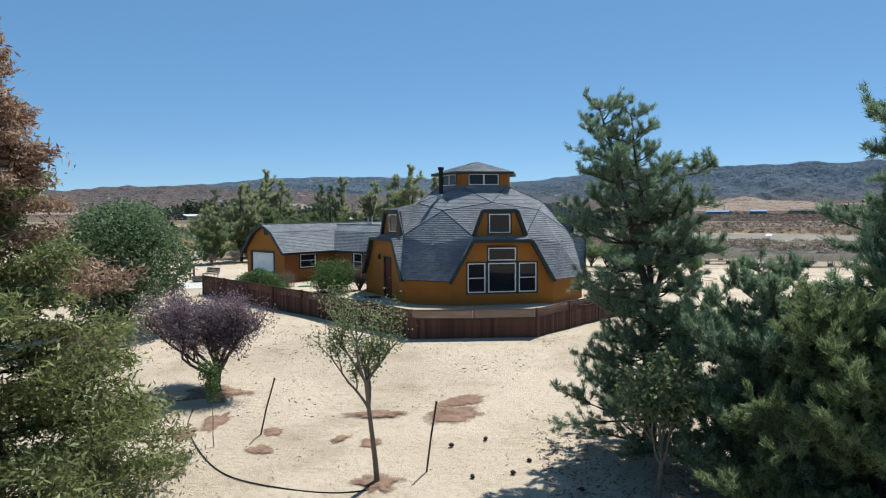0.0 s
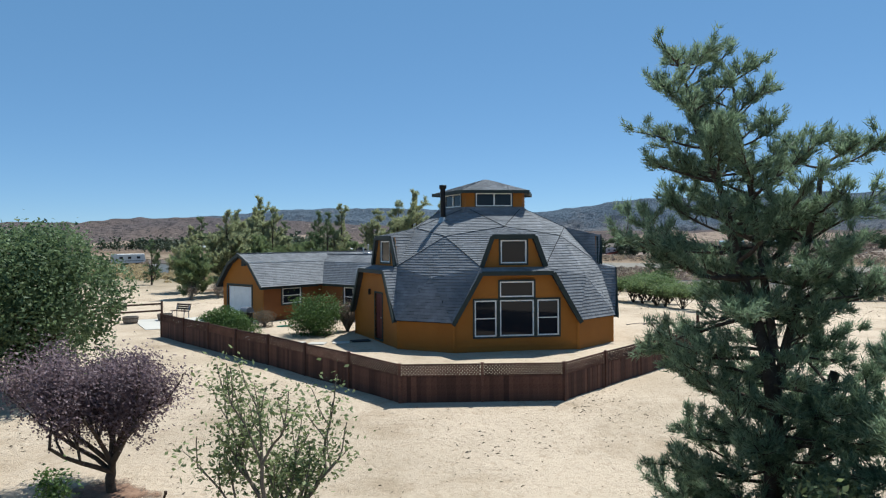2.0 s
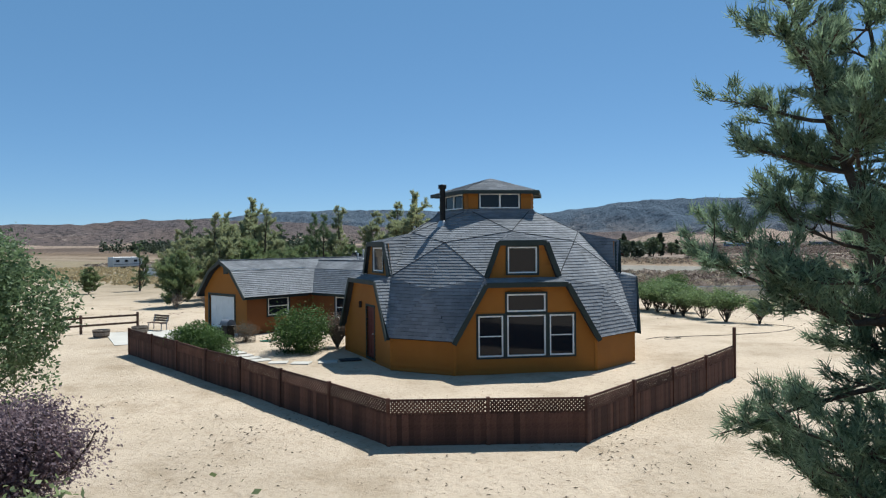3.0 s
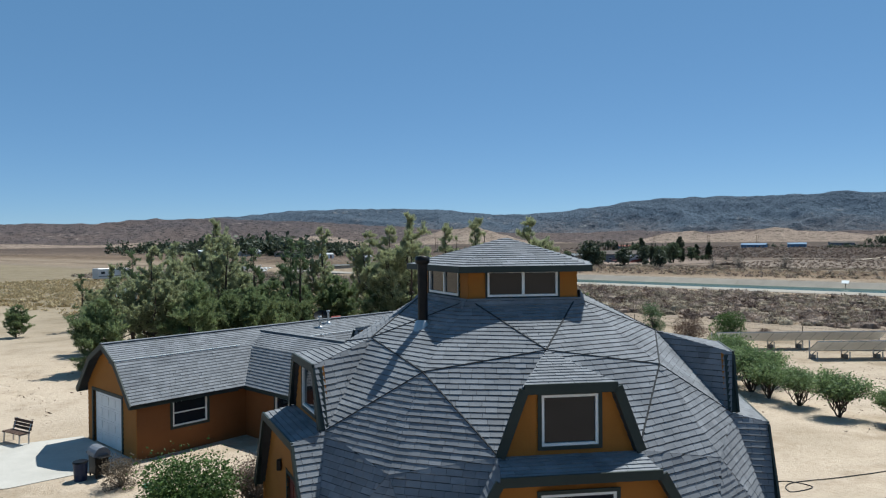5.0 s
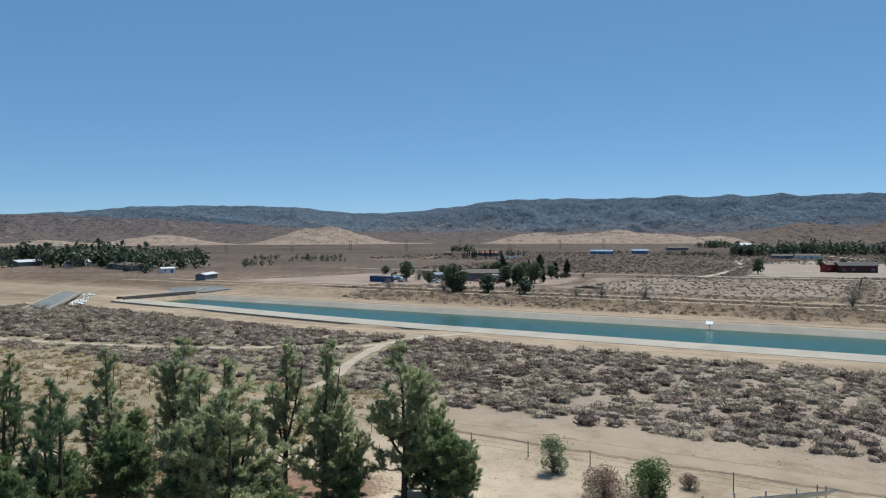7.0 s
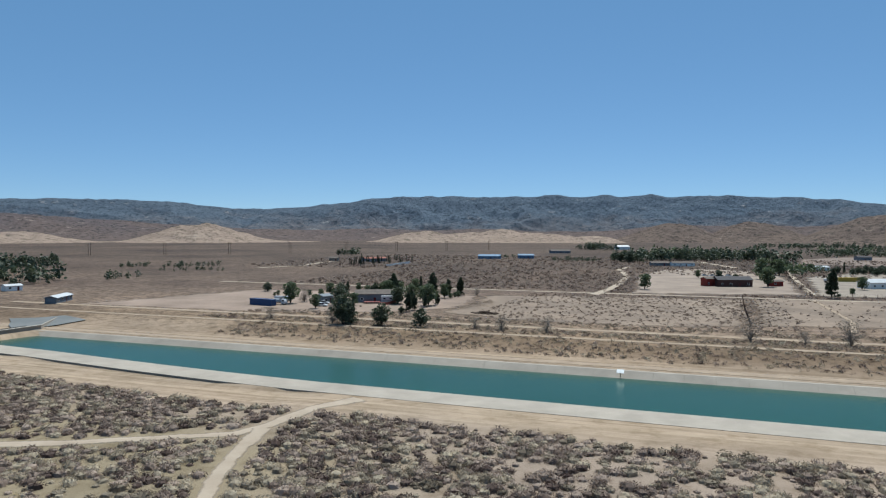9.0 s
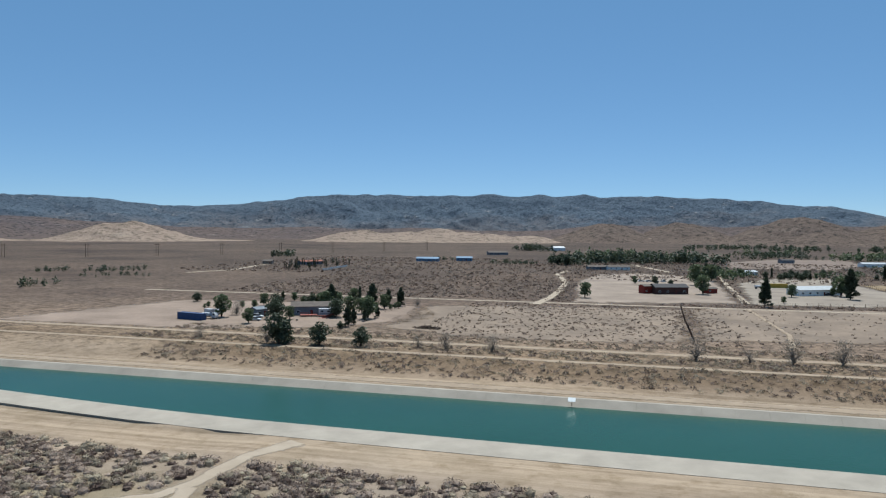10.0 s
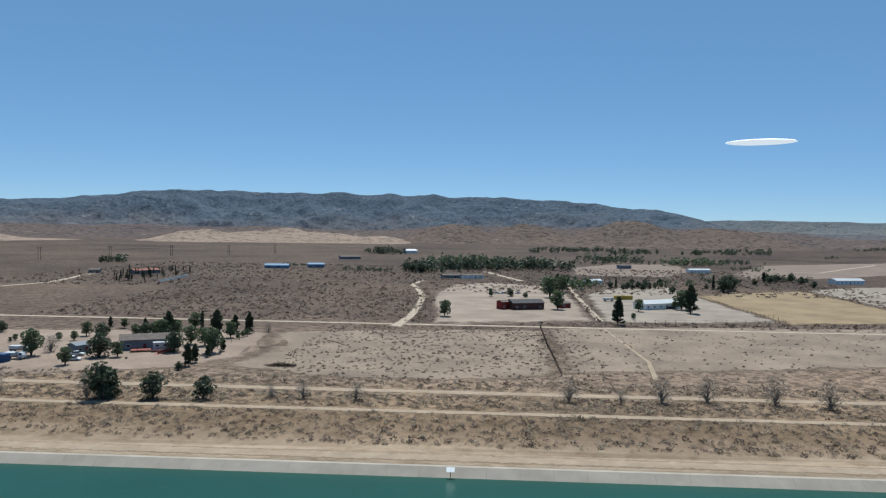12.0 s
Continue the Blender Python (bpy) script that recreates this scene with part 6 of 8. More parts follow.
def stake(at, top, label):
    t = thing("stake", (at[0], at[1], gz(*at)), label, "stake", "leaning stakes")
    V, F = tube([(0, 0, -0.2), (top[0] / 2, top[1] / 2, top[2] / 2), top], [0.022, 0.022, 0.020], 8)
    obj("rod", quick_mesh("rod", V, F, RUST), t)
    V, F = tube([(top[0], top[1], top[2] - 0.04), (top[0], top[1], top[2] - 0.03), (top[0], top[1], top[2] + 0.02), (top[0], top[1], top[2] + 0.022)], [0.02, 0.028, 0.028, 0.003], 8)
    obj("tip", quick_mesh("tip", V, F, RUST), t)


stake((-4.74, 20.89), (0.42, 0.1, 1.5), "leaning dark steel stake in the sand")
stake((-0.22, 18.54), (0.26, 0.1, 1.62), "leaning rusty steel stake beside a sapling")


def patch(name, at, rx, ry, rz, mat, label, seed, category="mulch"):
    """A low uneven heap of loose stuff with a ragged edge."""
    rng = random.Random(seed)
    V, F = [], []
    rings, k = 6, 26
    for r in range(rings + 1):
        for i in range(k):
            a = 2 * math.pi * i / k
            rag = 1 + 0.55 * noise.noise(Vector((math.cos(a) * 1.9, math.sin(a) * 1.9, seed))) + 0.08 * rng.uniform(-1, 1)
            f = r / rings
            px, py = rx * f * rag * math.cos(a), ry * f * rag * math.sin(a)
            c, s = math.cos(rz), math.sin(rz)
            x, y = at[0] + px * c - py * s, at[1] + px * s + py * c
            z = gz(x, y) + 0.035 * (1 - f ** 2) + 0.012 * noise.noise(Vector((x * 4, y * 4, 0))) - (0.02 if r == rings else 0) + 0.012
            V.append((x, y, z))
    for r in range(rings):
        for i in range(k):
            j = (i + 1) % k
            F.append((r * k + i, r * k + j, (r + 1) * k + j, (r + 1) * k + i))
    me = give(quick_mesh(name, V, F, mat), "fade", [1.15 * (1 - (r / rings) ** 1.5) for r in range(rings + 1) for i in range(k)])
    return tagged(new(name, me), label, category, "", "stuff")


for i, (x, y, rx, ry) in enumerate([(-1.7, 22.3, 0.95, 0.28), (0.4, 22.3, 0.85, 0.6), (0.7, 23.5, 0.9, 0.4), (-2.5, 20.5, 0.28, 0.16), (-1.7, 20.2, 0.34, 0.24), (-6.2, 21.8, 0.7, 0.3), (-6.75, 20.9, 0.45, 0.25), (-4.4, 21.05, 0.34, 0.22), (-4.43, 19.8, 0.36, 0.24), (-1.27, 17.85, 0.48, 0.4), (-6.95, 24.2, 1.0, 0.6)]):
    patch("mulch_patch", (x, y), rx * 1.3, ry * 1.5, 0.3 * i, MULCH, "reddish-brown bark litter on the sand", 100 + i)
patch("red_soil", (-10.14, 92.5), 11.0, 15, 0.35, MULCH, "reddish-brown needle litter under the pines", 130)
patch("red_soil", (-1.70, 90.5), 8.5, 11, 0.2, MULCH, "reddish-brown needle litter under the pines", 131)
patch("red_soil", (-19.0, 84.0), 9.0, 13, 0.4, MULCH, "reddish-brown needle litter under the pines", 132)
patch("litter", (0.36, 83.1), 3.2, 0.7, -0.1, MULCH, "scattered dry needles and twigs on the sand", 133)


def ground_litter(name, label, box, count, size, mat, seed, near=0.0):
    """Countless twigs, clods and dry weeds strewn in loose drifts."""
    rng = np.random.default_rng(seed)
    Vs = []
    while len(Vs) < count:
        x, y = rng.uniform(box[0], box[1]), rng.uniform(box[2], box[3])
        if noise.noise(Vector((x * 0.30, y * 0.30, seed))) < rng.uniform(-0.3, 0.45) + near:
            continue
        if math.hypot(x - DOME.x, y - DOME.y) < 8.2:
            continue
        s = size * rng.uniform(0.3, 1.0) ** 1.5
        a = rng.uniform(0, 2 * np.pi)
        d = np.array([math.cos(a), math.sin(a), rng.uniform(-0.1, 0.5)]) * s
        w = np.array([-math.sin(a), math.cos(a), 0.0]) * s * rng.uniform(0.08, 0.4)
        c = np.array([x, y, gz(x, y) + 0.012])
        up = np.array([0, 0, s * rng.uniform(0.1, 0.45)])
        Vs.append(np.stack([c - d, c + w, c + up, c + w, c + d, c + up, c + d, c - w, c + up, c - w, c - d, c + up]))
    V = np.concatenate(Vs)
    tagged(new(name, quick_mesh(name, V, np.arange(len(V)).reshape(-1, 3), mat)), label, "litter", "", "stuff")


ground_litter("ground_litter", "dry twigs and dark clods strewn over the sand", (-14, 14, 15, 42), 2200, 0.055, DRY_LEAF, 141)
ground_litter("dry_weeds", "short grey-brown dry weeds on trampled sand", (-14, 16, 22, 36), 2000, 0.075, SAGE_LEAF, 142, 0.1)
# This litter is added to deepen the dark shading under the pines.
ground_litter("pine_litter", "dry needles and twigs under the pines", (2.5, 11, 14.5, 22), 4200, 0.09, DRY_LEAF, 143, -0.3)
ground_litter("ground_litter", "dry twigs and clods strewn over the back yard", (-26, 40, 56, 98), 4200, 0.13, DRY_LEAF, 144)


def pine_cone(x, y):
    """A dark cone: stacked scales on a pointed body."""
    rng = np.random.default_rng(int(abs(x * 31 + y * 17)))
    V, F = tube([(0, 0, 0), (0.03, 0, 0.01), (0.07, 0, 0.015), (0.11, 0, 0.01), (0.13, 0, 0.005)], [0.012, 0.045, 0.055, 0.035, 0.006], 8)
    V = V * (1 + 0.12 * rng.normal(size=(len(V), 1)).clip(-1, 1))
    o = new("pine_cone", quick_mesh("pine_cone", V, F, RUST))
    o.matrix_basis = pose(x, y, gz(x, y) + 0.04, 0, 0, rng.uniform(0, 360))
    tagged(o, "dark brown pine cone on the sand", "pine cone", "fallen cones")


for x, y in ((1.25, 20.32), (1.74, 18.44), (0.84, 18.27), (0.45, 19.97), (2.30, 19.06), (3.26, 17.45)):
    pine_cone(x, y)


def hose(name, pts, rad, mat, label):
    path = []
    pts = [Vector((x, y, gz(x, y) + rad)) for x, y in pts]
    for i in range(len(pts) - 1):
        p0, p1, p2, p3 = pts[max(i - 1, 0)], pts[i], pts[i + 1], pts[min(i + 2, len(pts) - 1)]
        for s in range(6):
            t = s / 6
            q = 0.5 * (2 * p1 + (p2 - p0) * t + (2 * p0 - 5 * p1 + 4 * p2 - p3) * t * t + (3 * p1 - p0 - 3 * p2 + p3) * t ** 3)
            q.z = gz(q.x, q.y) + rad
            path.append(q)
    path.append(pts[-1])
    V, F = tube(path, [rad] * len(path), 6)
    tagged(new(name, quick_mesh(name, V, F, mat)), label, "hose")


hose("irrigation_hose", [(-7.19, 22.81), (-6.79, 21.32), (-5.52, 19.13), (-4.36, 17.99), (-2.63, 17.44), (-1.58, 17.48), (-1.11, 17.92)], 0.016, BLACK_METAL, "black irrigation hose lying on the sand")
hose("irrigation_hose", [(-10.55, 25.95), (-9.15, 23.96), (-8.17, 23.57), (-7.40, 23.75)], 0.014, BLACK_METAL, "black irrigation hose under the plum tree")
hose("garden_hose", [(9.86, 48.29), (11.04, 49.24), (11.73, 48.66), (10.84, 48.19), (11.24, 49.05), (13.37, 49.78), (17.13, 51.75), (20.48, 55.23), (19.69, 57.69)], 0.016, BLACK_METAL, "dark garden hose looped on the sand")
GREEN_HOSE = mottled("green_hose_vinyl", (0.02, 0.16, 0.10), (0.04, 0.24, 0.16), 3, 30, 0.5, 0.0)
hose("garden_hose", [(-9.68, 48.49), (-9.28, 48.88), (-8.87, 48.49), (-9.27, 48.10), (-9.68, 48.40), (-9.38, 48.78), (-8.98, 48.58)], 0.03, GREEN_HOSE, "coiled green garden hose by the garage wall")

# Stepping stones from the drive to the door.
for i, (x, y, r) in enumerate([(-4.99, 42.19, 8), (-6.07, 41.95, -6), (-7.07, 42.09, 5), (-7.98, 42.68, 30), (-8.59, 43.26, 35), (-9.11, 43.84, 40), (-9.62, 44.43, 48), (-10.13, 44.92, 50), (-10.55, 45.50, 42), (-10.96, 46.08, 55)]):
    bm = boxes([((-0.40, -0.27, -0.03), (0.40, 0.27, 0.035))], 0.012)
    me = bpy.data.meshes.new("paving_slab")
    bm.to_mesh(me)
    bm.free()
    me.materials.append(SLAB)
    s = new("stepping_stone", me)
    s.matrix_basis = pose(x, y, gz(x, y) + 0.012, 0.8, -0.6, r)
    tagged(s, "pale rectangular concrete stepping stone in sand", "paving", "garden path")

bm = boxes([((-0.45, -0.3, 0.0), (0.45, 0.3, 0.03))], 0.008)
me = bpy.data.meshes.new("doormat")
bm.to_mesh(me)
bm.free()
me.materials.append(FELT)
mat_ob = new("doormat", me)
mat_ob.matrix_basis = pose(-4.13, 42.62, gz(-4.13, 42.62) + 0.02, 0, 0, 20)
tagged(mat_ob, "dark rectangular doormat on the sand by the door", "doormat")

# Concrete drive before the garage.
drive_bm = bmesh.new()
c0 = WING - WR * 0.1
slab_bm(drive_bm, [c0 + WG * g - WR * r + Vector((0, 0, 0.03)) for g, r in ((-2.6, 0), (-3.4, 2.2), (-4.8, 4.6), (0.6, 6.4), (2.0, 4.0), (2.3, 1.6), (2.1, 0))], 0.15, Vector((0, 0, 1)))
me = bpy.data.meshes.new("driveway")
drive_bm.to_mesh(me)
drive_bm.free()
me.materials.append(SLAB)
tagged(new("driveway", me), "pale worn concrete slab before the garage", "driveway", kind="structure")


def grill():
    t = thing("barbecue_grill", (-11.67, 49.33, gz(-11.67, 49.33)), "black gas barbecue with a grey lid by the garage", "grill", rz=-40)
    bm = boxes([((-0.30, -0.22, 0.12), (0.30, 0.22, 0.72))], 0.02)
    part("cabinet", bm, BLACK_METAL, t)
    bm = bmesh.new()
    bmesh.ops.create_cone(bm, cap_ends=True, segments=16, radius1=0.27, radius2=0.27, depth=0.66, matrix=Matrix.Translation((0, 0, 0.78)) @ Matrix.Rotation(radians(90), 4, "Y"))
    for v in bm.verts:
        v.co.z = max(v.co.z, 0.74)
    part("lid", bm, mottled("grey_enamel", (0.16, 0.17, 0.19), (0.24, 0.25, 0.28), 2, 30, 0.4, 0), t, "rounded grey lid")
    for x in (-0.58, 0.32):
        part("side_shelf", boxes([((x, -0.2, 0.74), (x + 0.26, 0.2, 0.77))], 0.008), BLACK_METAL, t)
    for x, y in ((-0.26, -0.18), (0.26, -0.18), (-0.26, 0.18), (0.26, 0.18)):
        part("leg", boxes([((x - 0.02, y - 0.02, 0.0), (x + 0.02, y + 0.02, 0.14))]), BLACK_METAL, t)
    b = thing("storage_bin", (-12.06, 48.90, gz(-12.06, 48.90)), "dark blue plastic bin beside the barbecue", "bin", rz=-40)
    BLUE = mottled("dark_blue_plastic", (0.012, 0.025, 0.07), (0.02, 0.04, 0.10), 2, 30, 0.45, 0)
    bm = bmesh.new()
    bmesh.ops.create_cone(bm, cap_ends=True, segments=20, radius1=0.19, radius2=0.23, depth=0.6, matrix=Matrix.Translation((0, 0, 0.3)))
    part("body", bm, BLUE, b)
    bm = bmesh.new()
    bmesh.ops.create_cone(bm, cap_ends=True, segments=20, radius1=0.245, radius2=0.22, depth=0.05, matrix=Matrix.Translation((0, 0, 0.62)))
    part("rim", bm, BLACK_METAL, b)


grill()


def bench():
    t = thing("garden_bench", (-17.07, 53.02, gz(-17.07, 53.02)), "dark wooden slatted bench with pale metal legs", "bench", rz=-28)
    for i in range(4):
        part("seat_slat", boxes([((-0.65, -0.20 + i * 0.11, 0.42), (0.65, -0.11 + i * 0.11, 0.45))], 0.005), POST_WOOD, t)
    for i in range(3):
        m = Matrix.Translation((0, 0.26 + i * 0.03, 0.55 + i * 0.13)) @ Matrix.Rotation(radians(-14), 4, "X")
        bm = bmesh.new()
        box_bm(bm, (-0.65, -0.012, -0.055), (0.65, 0.012, 0.055), m, 0.004)
        part("back_slat", bm, POST_WOOD, t)
    for x in (-0.55, 0.55):
        bm = bmesh.new()
        prism(bm, (x, -0.18, 0), (x, -0.14, 0.42), 0.04, 0.04)
        prism(bm, (x, 0.20, 0), (x, 0.20, 0.42), 0.04, 0.04)
        prism(bm, (x, 0.20, 0.42), (x, 0.36, 0.88), 0.04, 0.04)
        prism(bm, (x, -0.2, 0.40), (x, 0.24, 0.40), 0.04, 0.04)
        part("leg_frame", bm, METAL, t, "pale metal leg frame")


bench()


def barrel(x, y, label):
    t = thing("half_barrel", (x, y, gz(x, y)), label, "planter", "half barrels")
    staves = 18
    for i in range(staves):
        a0, a1 = 2 * math.pi * i / staves, 2 * math.pi * (i + 0.94) / staves
        bm = bmesh.new()
        ring = []
        for z, r in ((0, 0.36), (0.2, 0.43), (0.42, 0.45)):
            ring.append([bm.verts.new((rr * math.cos(a), rr * math.sin(a), z)) for rr, a in ((r, a0), (r, a1), (r - 0.03, a1), (r - 0.03, a0))])
        for lo, hi in zip(ring, ring[1:]):
            for k in range(4):
                bm.faces.new((lo[k], lo[(k + 1) % 4], hi[(k + 1) % 4], hi[k]))
        bm.faces.new(ring[-1])
        part("stave", bm, GREY_WOOD, t)
    for z, r in ((0.08, 0.40), (0.32, 0.447)):
        V, F = tube([(0, 0, z - 0.02), (0, 0, z + 0.02)], [r - 0.002, r + 0.004], 24)
        obj("hoop", quick_mesh("hoop", V, F, RUST), t, "rusty iron hoop")
    bm = bmesh.new()
    bmesh.ops.create_circle(bm, cap_ends=True, segments=24, radius=0.42, matrix=Matrix.Translation((0, 0, 0.36)))
    part("soil", bm, BARK, t)


barrel(-17.45, 51.66, "weathered half wine barrel planter on the drive")
barrel(-18.96, 50.35, "weathered half wine barrel planter by the rail fence")


def rail_fence():
    pts = [(-28.39, 45.17), (-25.76, 47.31), (-23.24, 49.35), (-20.72, 51.49), (-18.41, 53.43)]
    t = thing("rail_fence", (pts[-1][0], pts[-1][1], gz(*pts[-1])), "two-rail brown wooden fence beside the drive", "fence")
    inv = t.matrix_basis.inverted()
    for x, y in pts:
        bm = bmesh.new()
        prism(bm, inv @ Vector((x, y, gz(x, y) - 0.2)), inv @ Vector((x, y, gz(x, y) + 1.05)), 0.11, 0.11)
        part("post", bm, POST_WOOD, t)
    for (x0, y0), (x1, y1) in zip(pts, pts[1:]):
        for z in (0.45, 0.88):
            bm = bmesh.new()
            prism(bm, inv @ Vector((x0, y0, gz(x0, y0) + z)), inv @ Vector((x1, y1, gz(x1, y1) + z)), 0.05, 0.11)
            part("rail", bm, POST_WOOD, t)


rail_fence()


def toys():
    t = thing("toy_box", (-9.20, 40.93, gz(-9.20, 40.93)), "turquoise plastic tub with coloured toys by the fence", "toys")
    TURQ = mottled("turquoise_plastic", (0.02, 0.30, 0.42), (0.04, 0.40, 0.52), 2, 30, 0.4, 0)
    bm = bmesh.new()
    bmesh.ops.create_cone(bm, cap_ends=True, segments=16, radius1=0.24, radius2=0.32, depth=0.36, matrix=Matrix.Translation((0, 0, 0.18)))
    part("tub", bm, TURQ, t)
    GREENP = mottled("light_green_plastic", (0.12, 0.45, 0.20), (0.2, 0.55, 0.28), 2, 30, 0.4, 0)
    for i, (x, y, z, r, m) in enumerate([(-0.28, 0.1, 0.22, 0.20, GREENP), (0.1, 0.05, 0.42, 0.13, WHITE), (-0.08, -0.1, 0.40, 0.11, TURQ)]):
        bm = bmesh.new()
        bmesh.ops.create_icosphere(bm, subdivisions=2, radius=r, matrix=Matrix.Translation((x, y, z)) @ Matrix.Diagonal((1.2, 0.9, 0.8, 1)))
        part("toy", bm, m, t)


toys()


def tank():
    t = thing("propane_tank", (3.58, 85.6, gz(3.58, 85.6)), "cream white horizontal propane tank on concrete feet", "tank", rz=-36)
    R, L = 0.52, 2.1
    prof = [(-L / 2 - 0.42, 0.02), (-L / 2 - 0.36, 0.24), (-L / 2 - 0.2, 0.42), (-L / 2, R), (0, R), (L / 2, R), (L / 2 + 0.2, 0.42), (L / 2 + 0.36, 0.24), (L / 2 + 0.42, 0.02)]
    V, F = tube([(x, 0, 0.86) for x, _ in prof], [r for _, r in prof], 24)
    me = quick_mesh("shell", V, F, TANK_WHITE)
    me.polygons.foreach_set("use_smooth", [True] * len(me.polygons))
    obj("shell", me, t)
    bm = bmesh.new()
    bmesh.ops.create_cone(bm, cap_ends=True, segments=18, radius1=0.20, radius2=0.17, depth=0.26, matrix=Matrix.Translation((-0.1, 0, 1.46)))
    part("valve_dome", bm, TANK_WHITE, t)
    for x in (-0.8, 0.8):
        part("foot", boxes([((x - 0.12, -0.42, 0.0), (x + 0.12, 0.42, 0.42))], 0.02), CONCRETE, t, "concrete foot")
    bm = bmesh.new()
    prism(bm, (-0.6, -0.6, 0), (-0.6, -0.6, 0.9), 0.03, 0.03)
    prism(bm, (-0.6, -0.6, 0.88), (-0.12, -0.1, 1.42), 0.025, 0.025)
    part("pipe", bm, RUST, t)


tank()


def log_pile():
    for i, (x, y, rz, L, r) in enumerate([(-11.18, 83.4, 120, 2.6, 0.14), (-10.05, 83.1, 150, 2.0, 0.11), (-12.12, 84.2, 105, 1.8, 0.09), (-8.72, 82.7, 20, 2.4, 0.08)]):
        path = [(s * L / 5, 0.08 * math.sin(s * 1.3 + i), r * 0.9 + 0.05 * s * (i % 2)) for s in range(6)]
        V, F = tube(path, [r, r * 1.05, r * 0.95, r * 0.85, r * 0.7, r * 0.45], 8)
        o = new("log", quick_mesh("log", V, F, BARK))
        o.matrix_basis = pose(x, y, gz(x, y), 0, 0, rz)
        tagged(o, "fallen dark log on the sand", "log", "fallen logs")


log_pile()

PANEL = mottled("solar_cell_glass", (0.035, 0.045, 0.075), (0.06, 0.075, 0.11), 1.0, 20, 0.15, 0, spec=0.6)


def solar_row(x0, y0, x1, y1, count):
    a, b = Vector((x0, y0, 0)), Vector((x1, y1, 0))
    d = (b - a).normalized()
    ang = math.degrees(math.atan2(d.y, d.x))
    L = (b - a).length
    t = thing("solar_array", (x0, y0, gz(x0, y0)), "long ground-mounted row of dark solar panels on steel posts", "solar panels", "solar arrays", rz=ang)
    w = L / count
    for i in range(count):
        m = Matrix.Translation((i * w + w / 2, 0.55, 0.95)) @ Matrix.Rotation(radians(-32), 4, "X")
        bm = bmesh.new()
        box_bm(bm, (-w / 2 + 0.02, -0.80, -0.02), (w / 2 - 0.02, 0.80, 0.02), m)
        p = part("panel", bm, PANEL, t)
        bm = bmesh.new()
        box_bm(bm, (-w / 2 + 0.03, -0.78, -0.028), (w / 2 - 0.03, 0.78, -0.0225), m)
        part("backsheet", bm, WHITE, p, "white panel backsheet")
        bm = bmesh.new()
        for lo, hi in (((-w / 2 + 0.01, -0.82, -0.025), (w / 2 - 0.01, -0.78, 0.03)), ((-w / 2 + 0.01, 0.78, -0.025), (w / 2 - 0.01, 0.82, 0.03)), ((-w / 2, -0.8, -0.025), (-w / 2 + 0.03, 0.8, 0.03)), ((w / 2 - 0.03, -0.8, -0.025), (w / 2, 0.8, 0.03))):
            box_bm(bm, lo, hi, m)
        part("panel_frame", bm, METAL, p, "aluminium panel frame")
    for i in range(0, count + 1, 2):
        x = min(i * w, L - 0.05) + 0.02
        bm = bmesh.new()
        prism(bm, (x, -0.05, -0.1), (x, -0.05, 0.58), 0.07, 0.07)
        prism(bm, (x, 1.05, -0.1), (x, 1.05, 1.28), 0.07, 0.07)
        prism(bm, (x, 1.05, 0.1), (x, 0.1, 0.65), 0.05, 0.05)
        part("post", bm, METAL, t)
        part("ballast", boxes([((x - 0.18, 0.45, 0.0), (x + 0.18, 0.8, 0.3))], 0.02), GREY_WOOD, t, "weathered ballast box under the panels")


solar_row(20.40, 82.9, 34.06, 83.5, 12)
solar_row(25.98, 78.2, 40.27, 78.9, 12)
solar_row(32.37, 73.6, 46.44, 74.3, 12)


def wire_fence():
    """Thin steel posts with strands of wire along the far edge of the yard."""
    us = np.arange(-110, 40, 5.2)
    first = canal_point(us[0], 87.2, 0)
    t = thing("wire_fence", (first[0], first[1], gz(first[0], first[1])), "rusty steel-post wire fence along a dirt track", "fence")
    inv = t.matrix_basis.inverted()
    tops = []
    V0, F0 = tube([(0, 0, -0.2), (0, 0, 0.7), (0, 0, 1.35)], [0.035, 0.035, 0.03], 6)
    pm = quick_mesh("post", V0, F0, RUST)
    for u in us:
        x, y, _ = canal_point(u, 87.2, 0)
        o = obj("post", pm, t)
        o.location = inv @ Vector((x, y, gz(x, y)))
        tops.append(o.location.copy())
    for z in (0.4, 0.8, 1.2):
        pts = [p + Vector((0, 0, z)) for p in tops]
        V, F = tube(pts, [0.008] * len(pts), 3)
        obj("wire", quick_mesh("wire", V, F, RUST), t)


wire_fence()
ribbon("track_fence", along(92.2, -140, 60), [4.5] * 31, DIRT, "dirt track between wire fence and scrub", "road", 0.04, 4)

# ---- beyond the canal ----
GREY_BLUE = mottled("grey_blue_house_paint", (0.16, 0.19, 0.22), (0.24, 0.27, 0.30), 0.5, 10, 0.8, 0)
DARK_RED = mottled("dark_red_brown_siding", (0.075, 0.035, 0.03), (0.12, 0.055, 0.045), 0.5, 10, 0.8, 0)
FAR_BLUE = mottled("pale_blue_metal_siding", (0.10, 0.20, 0.34), (0.15, 0.28, 0.42), 0.5, 10, 0.7, 0)
ROOF_BROWN = mottled("brown_shingle_roof", (0.10, 0.08, 0.07), (0.17, 0.14, 0.12), 0.6, 8, 0.9, 0)
ROOF_DARK = mottled("dark_grey_shingle_roof", (0.05, 0.047, 0.052), (0.09, 0.085, 0.09), 0.6, 8, 0.9, 0)
ROOF_PALE = mottled("pale_metal_roof", (0.45, 0.47, 0.48), (0.62, 0.64, 0.66), 0.6, 8, 0.5, 0)
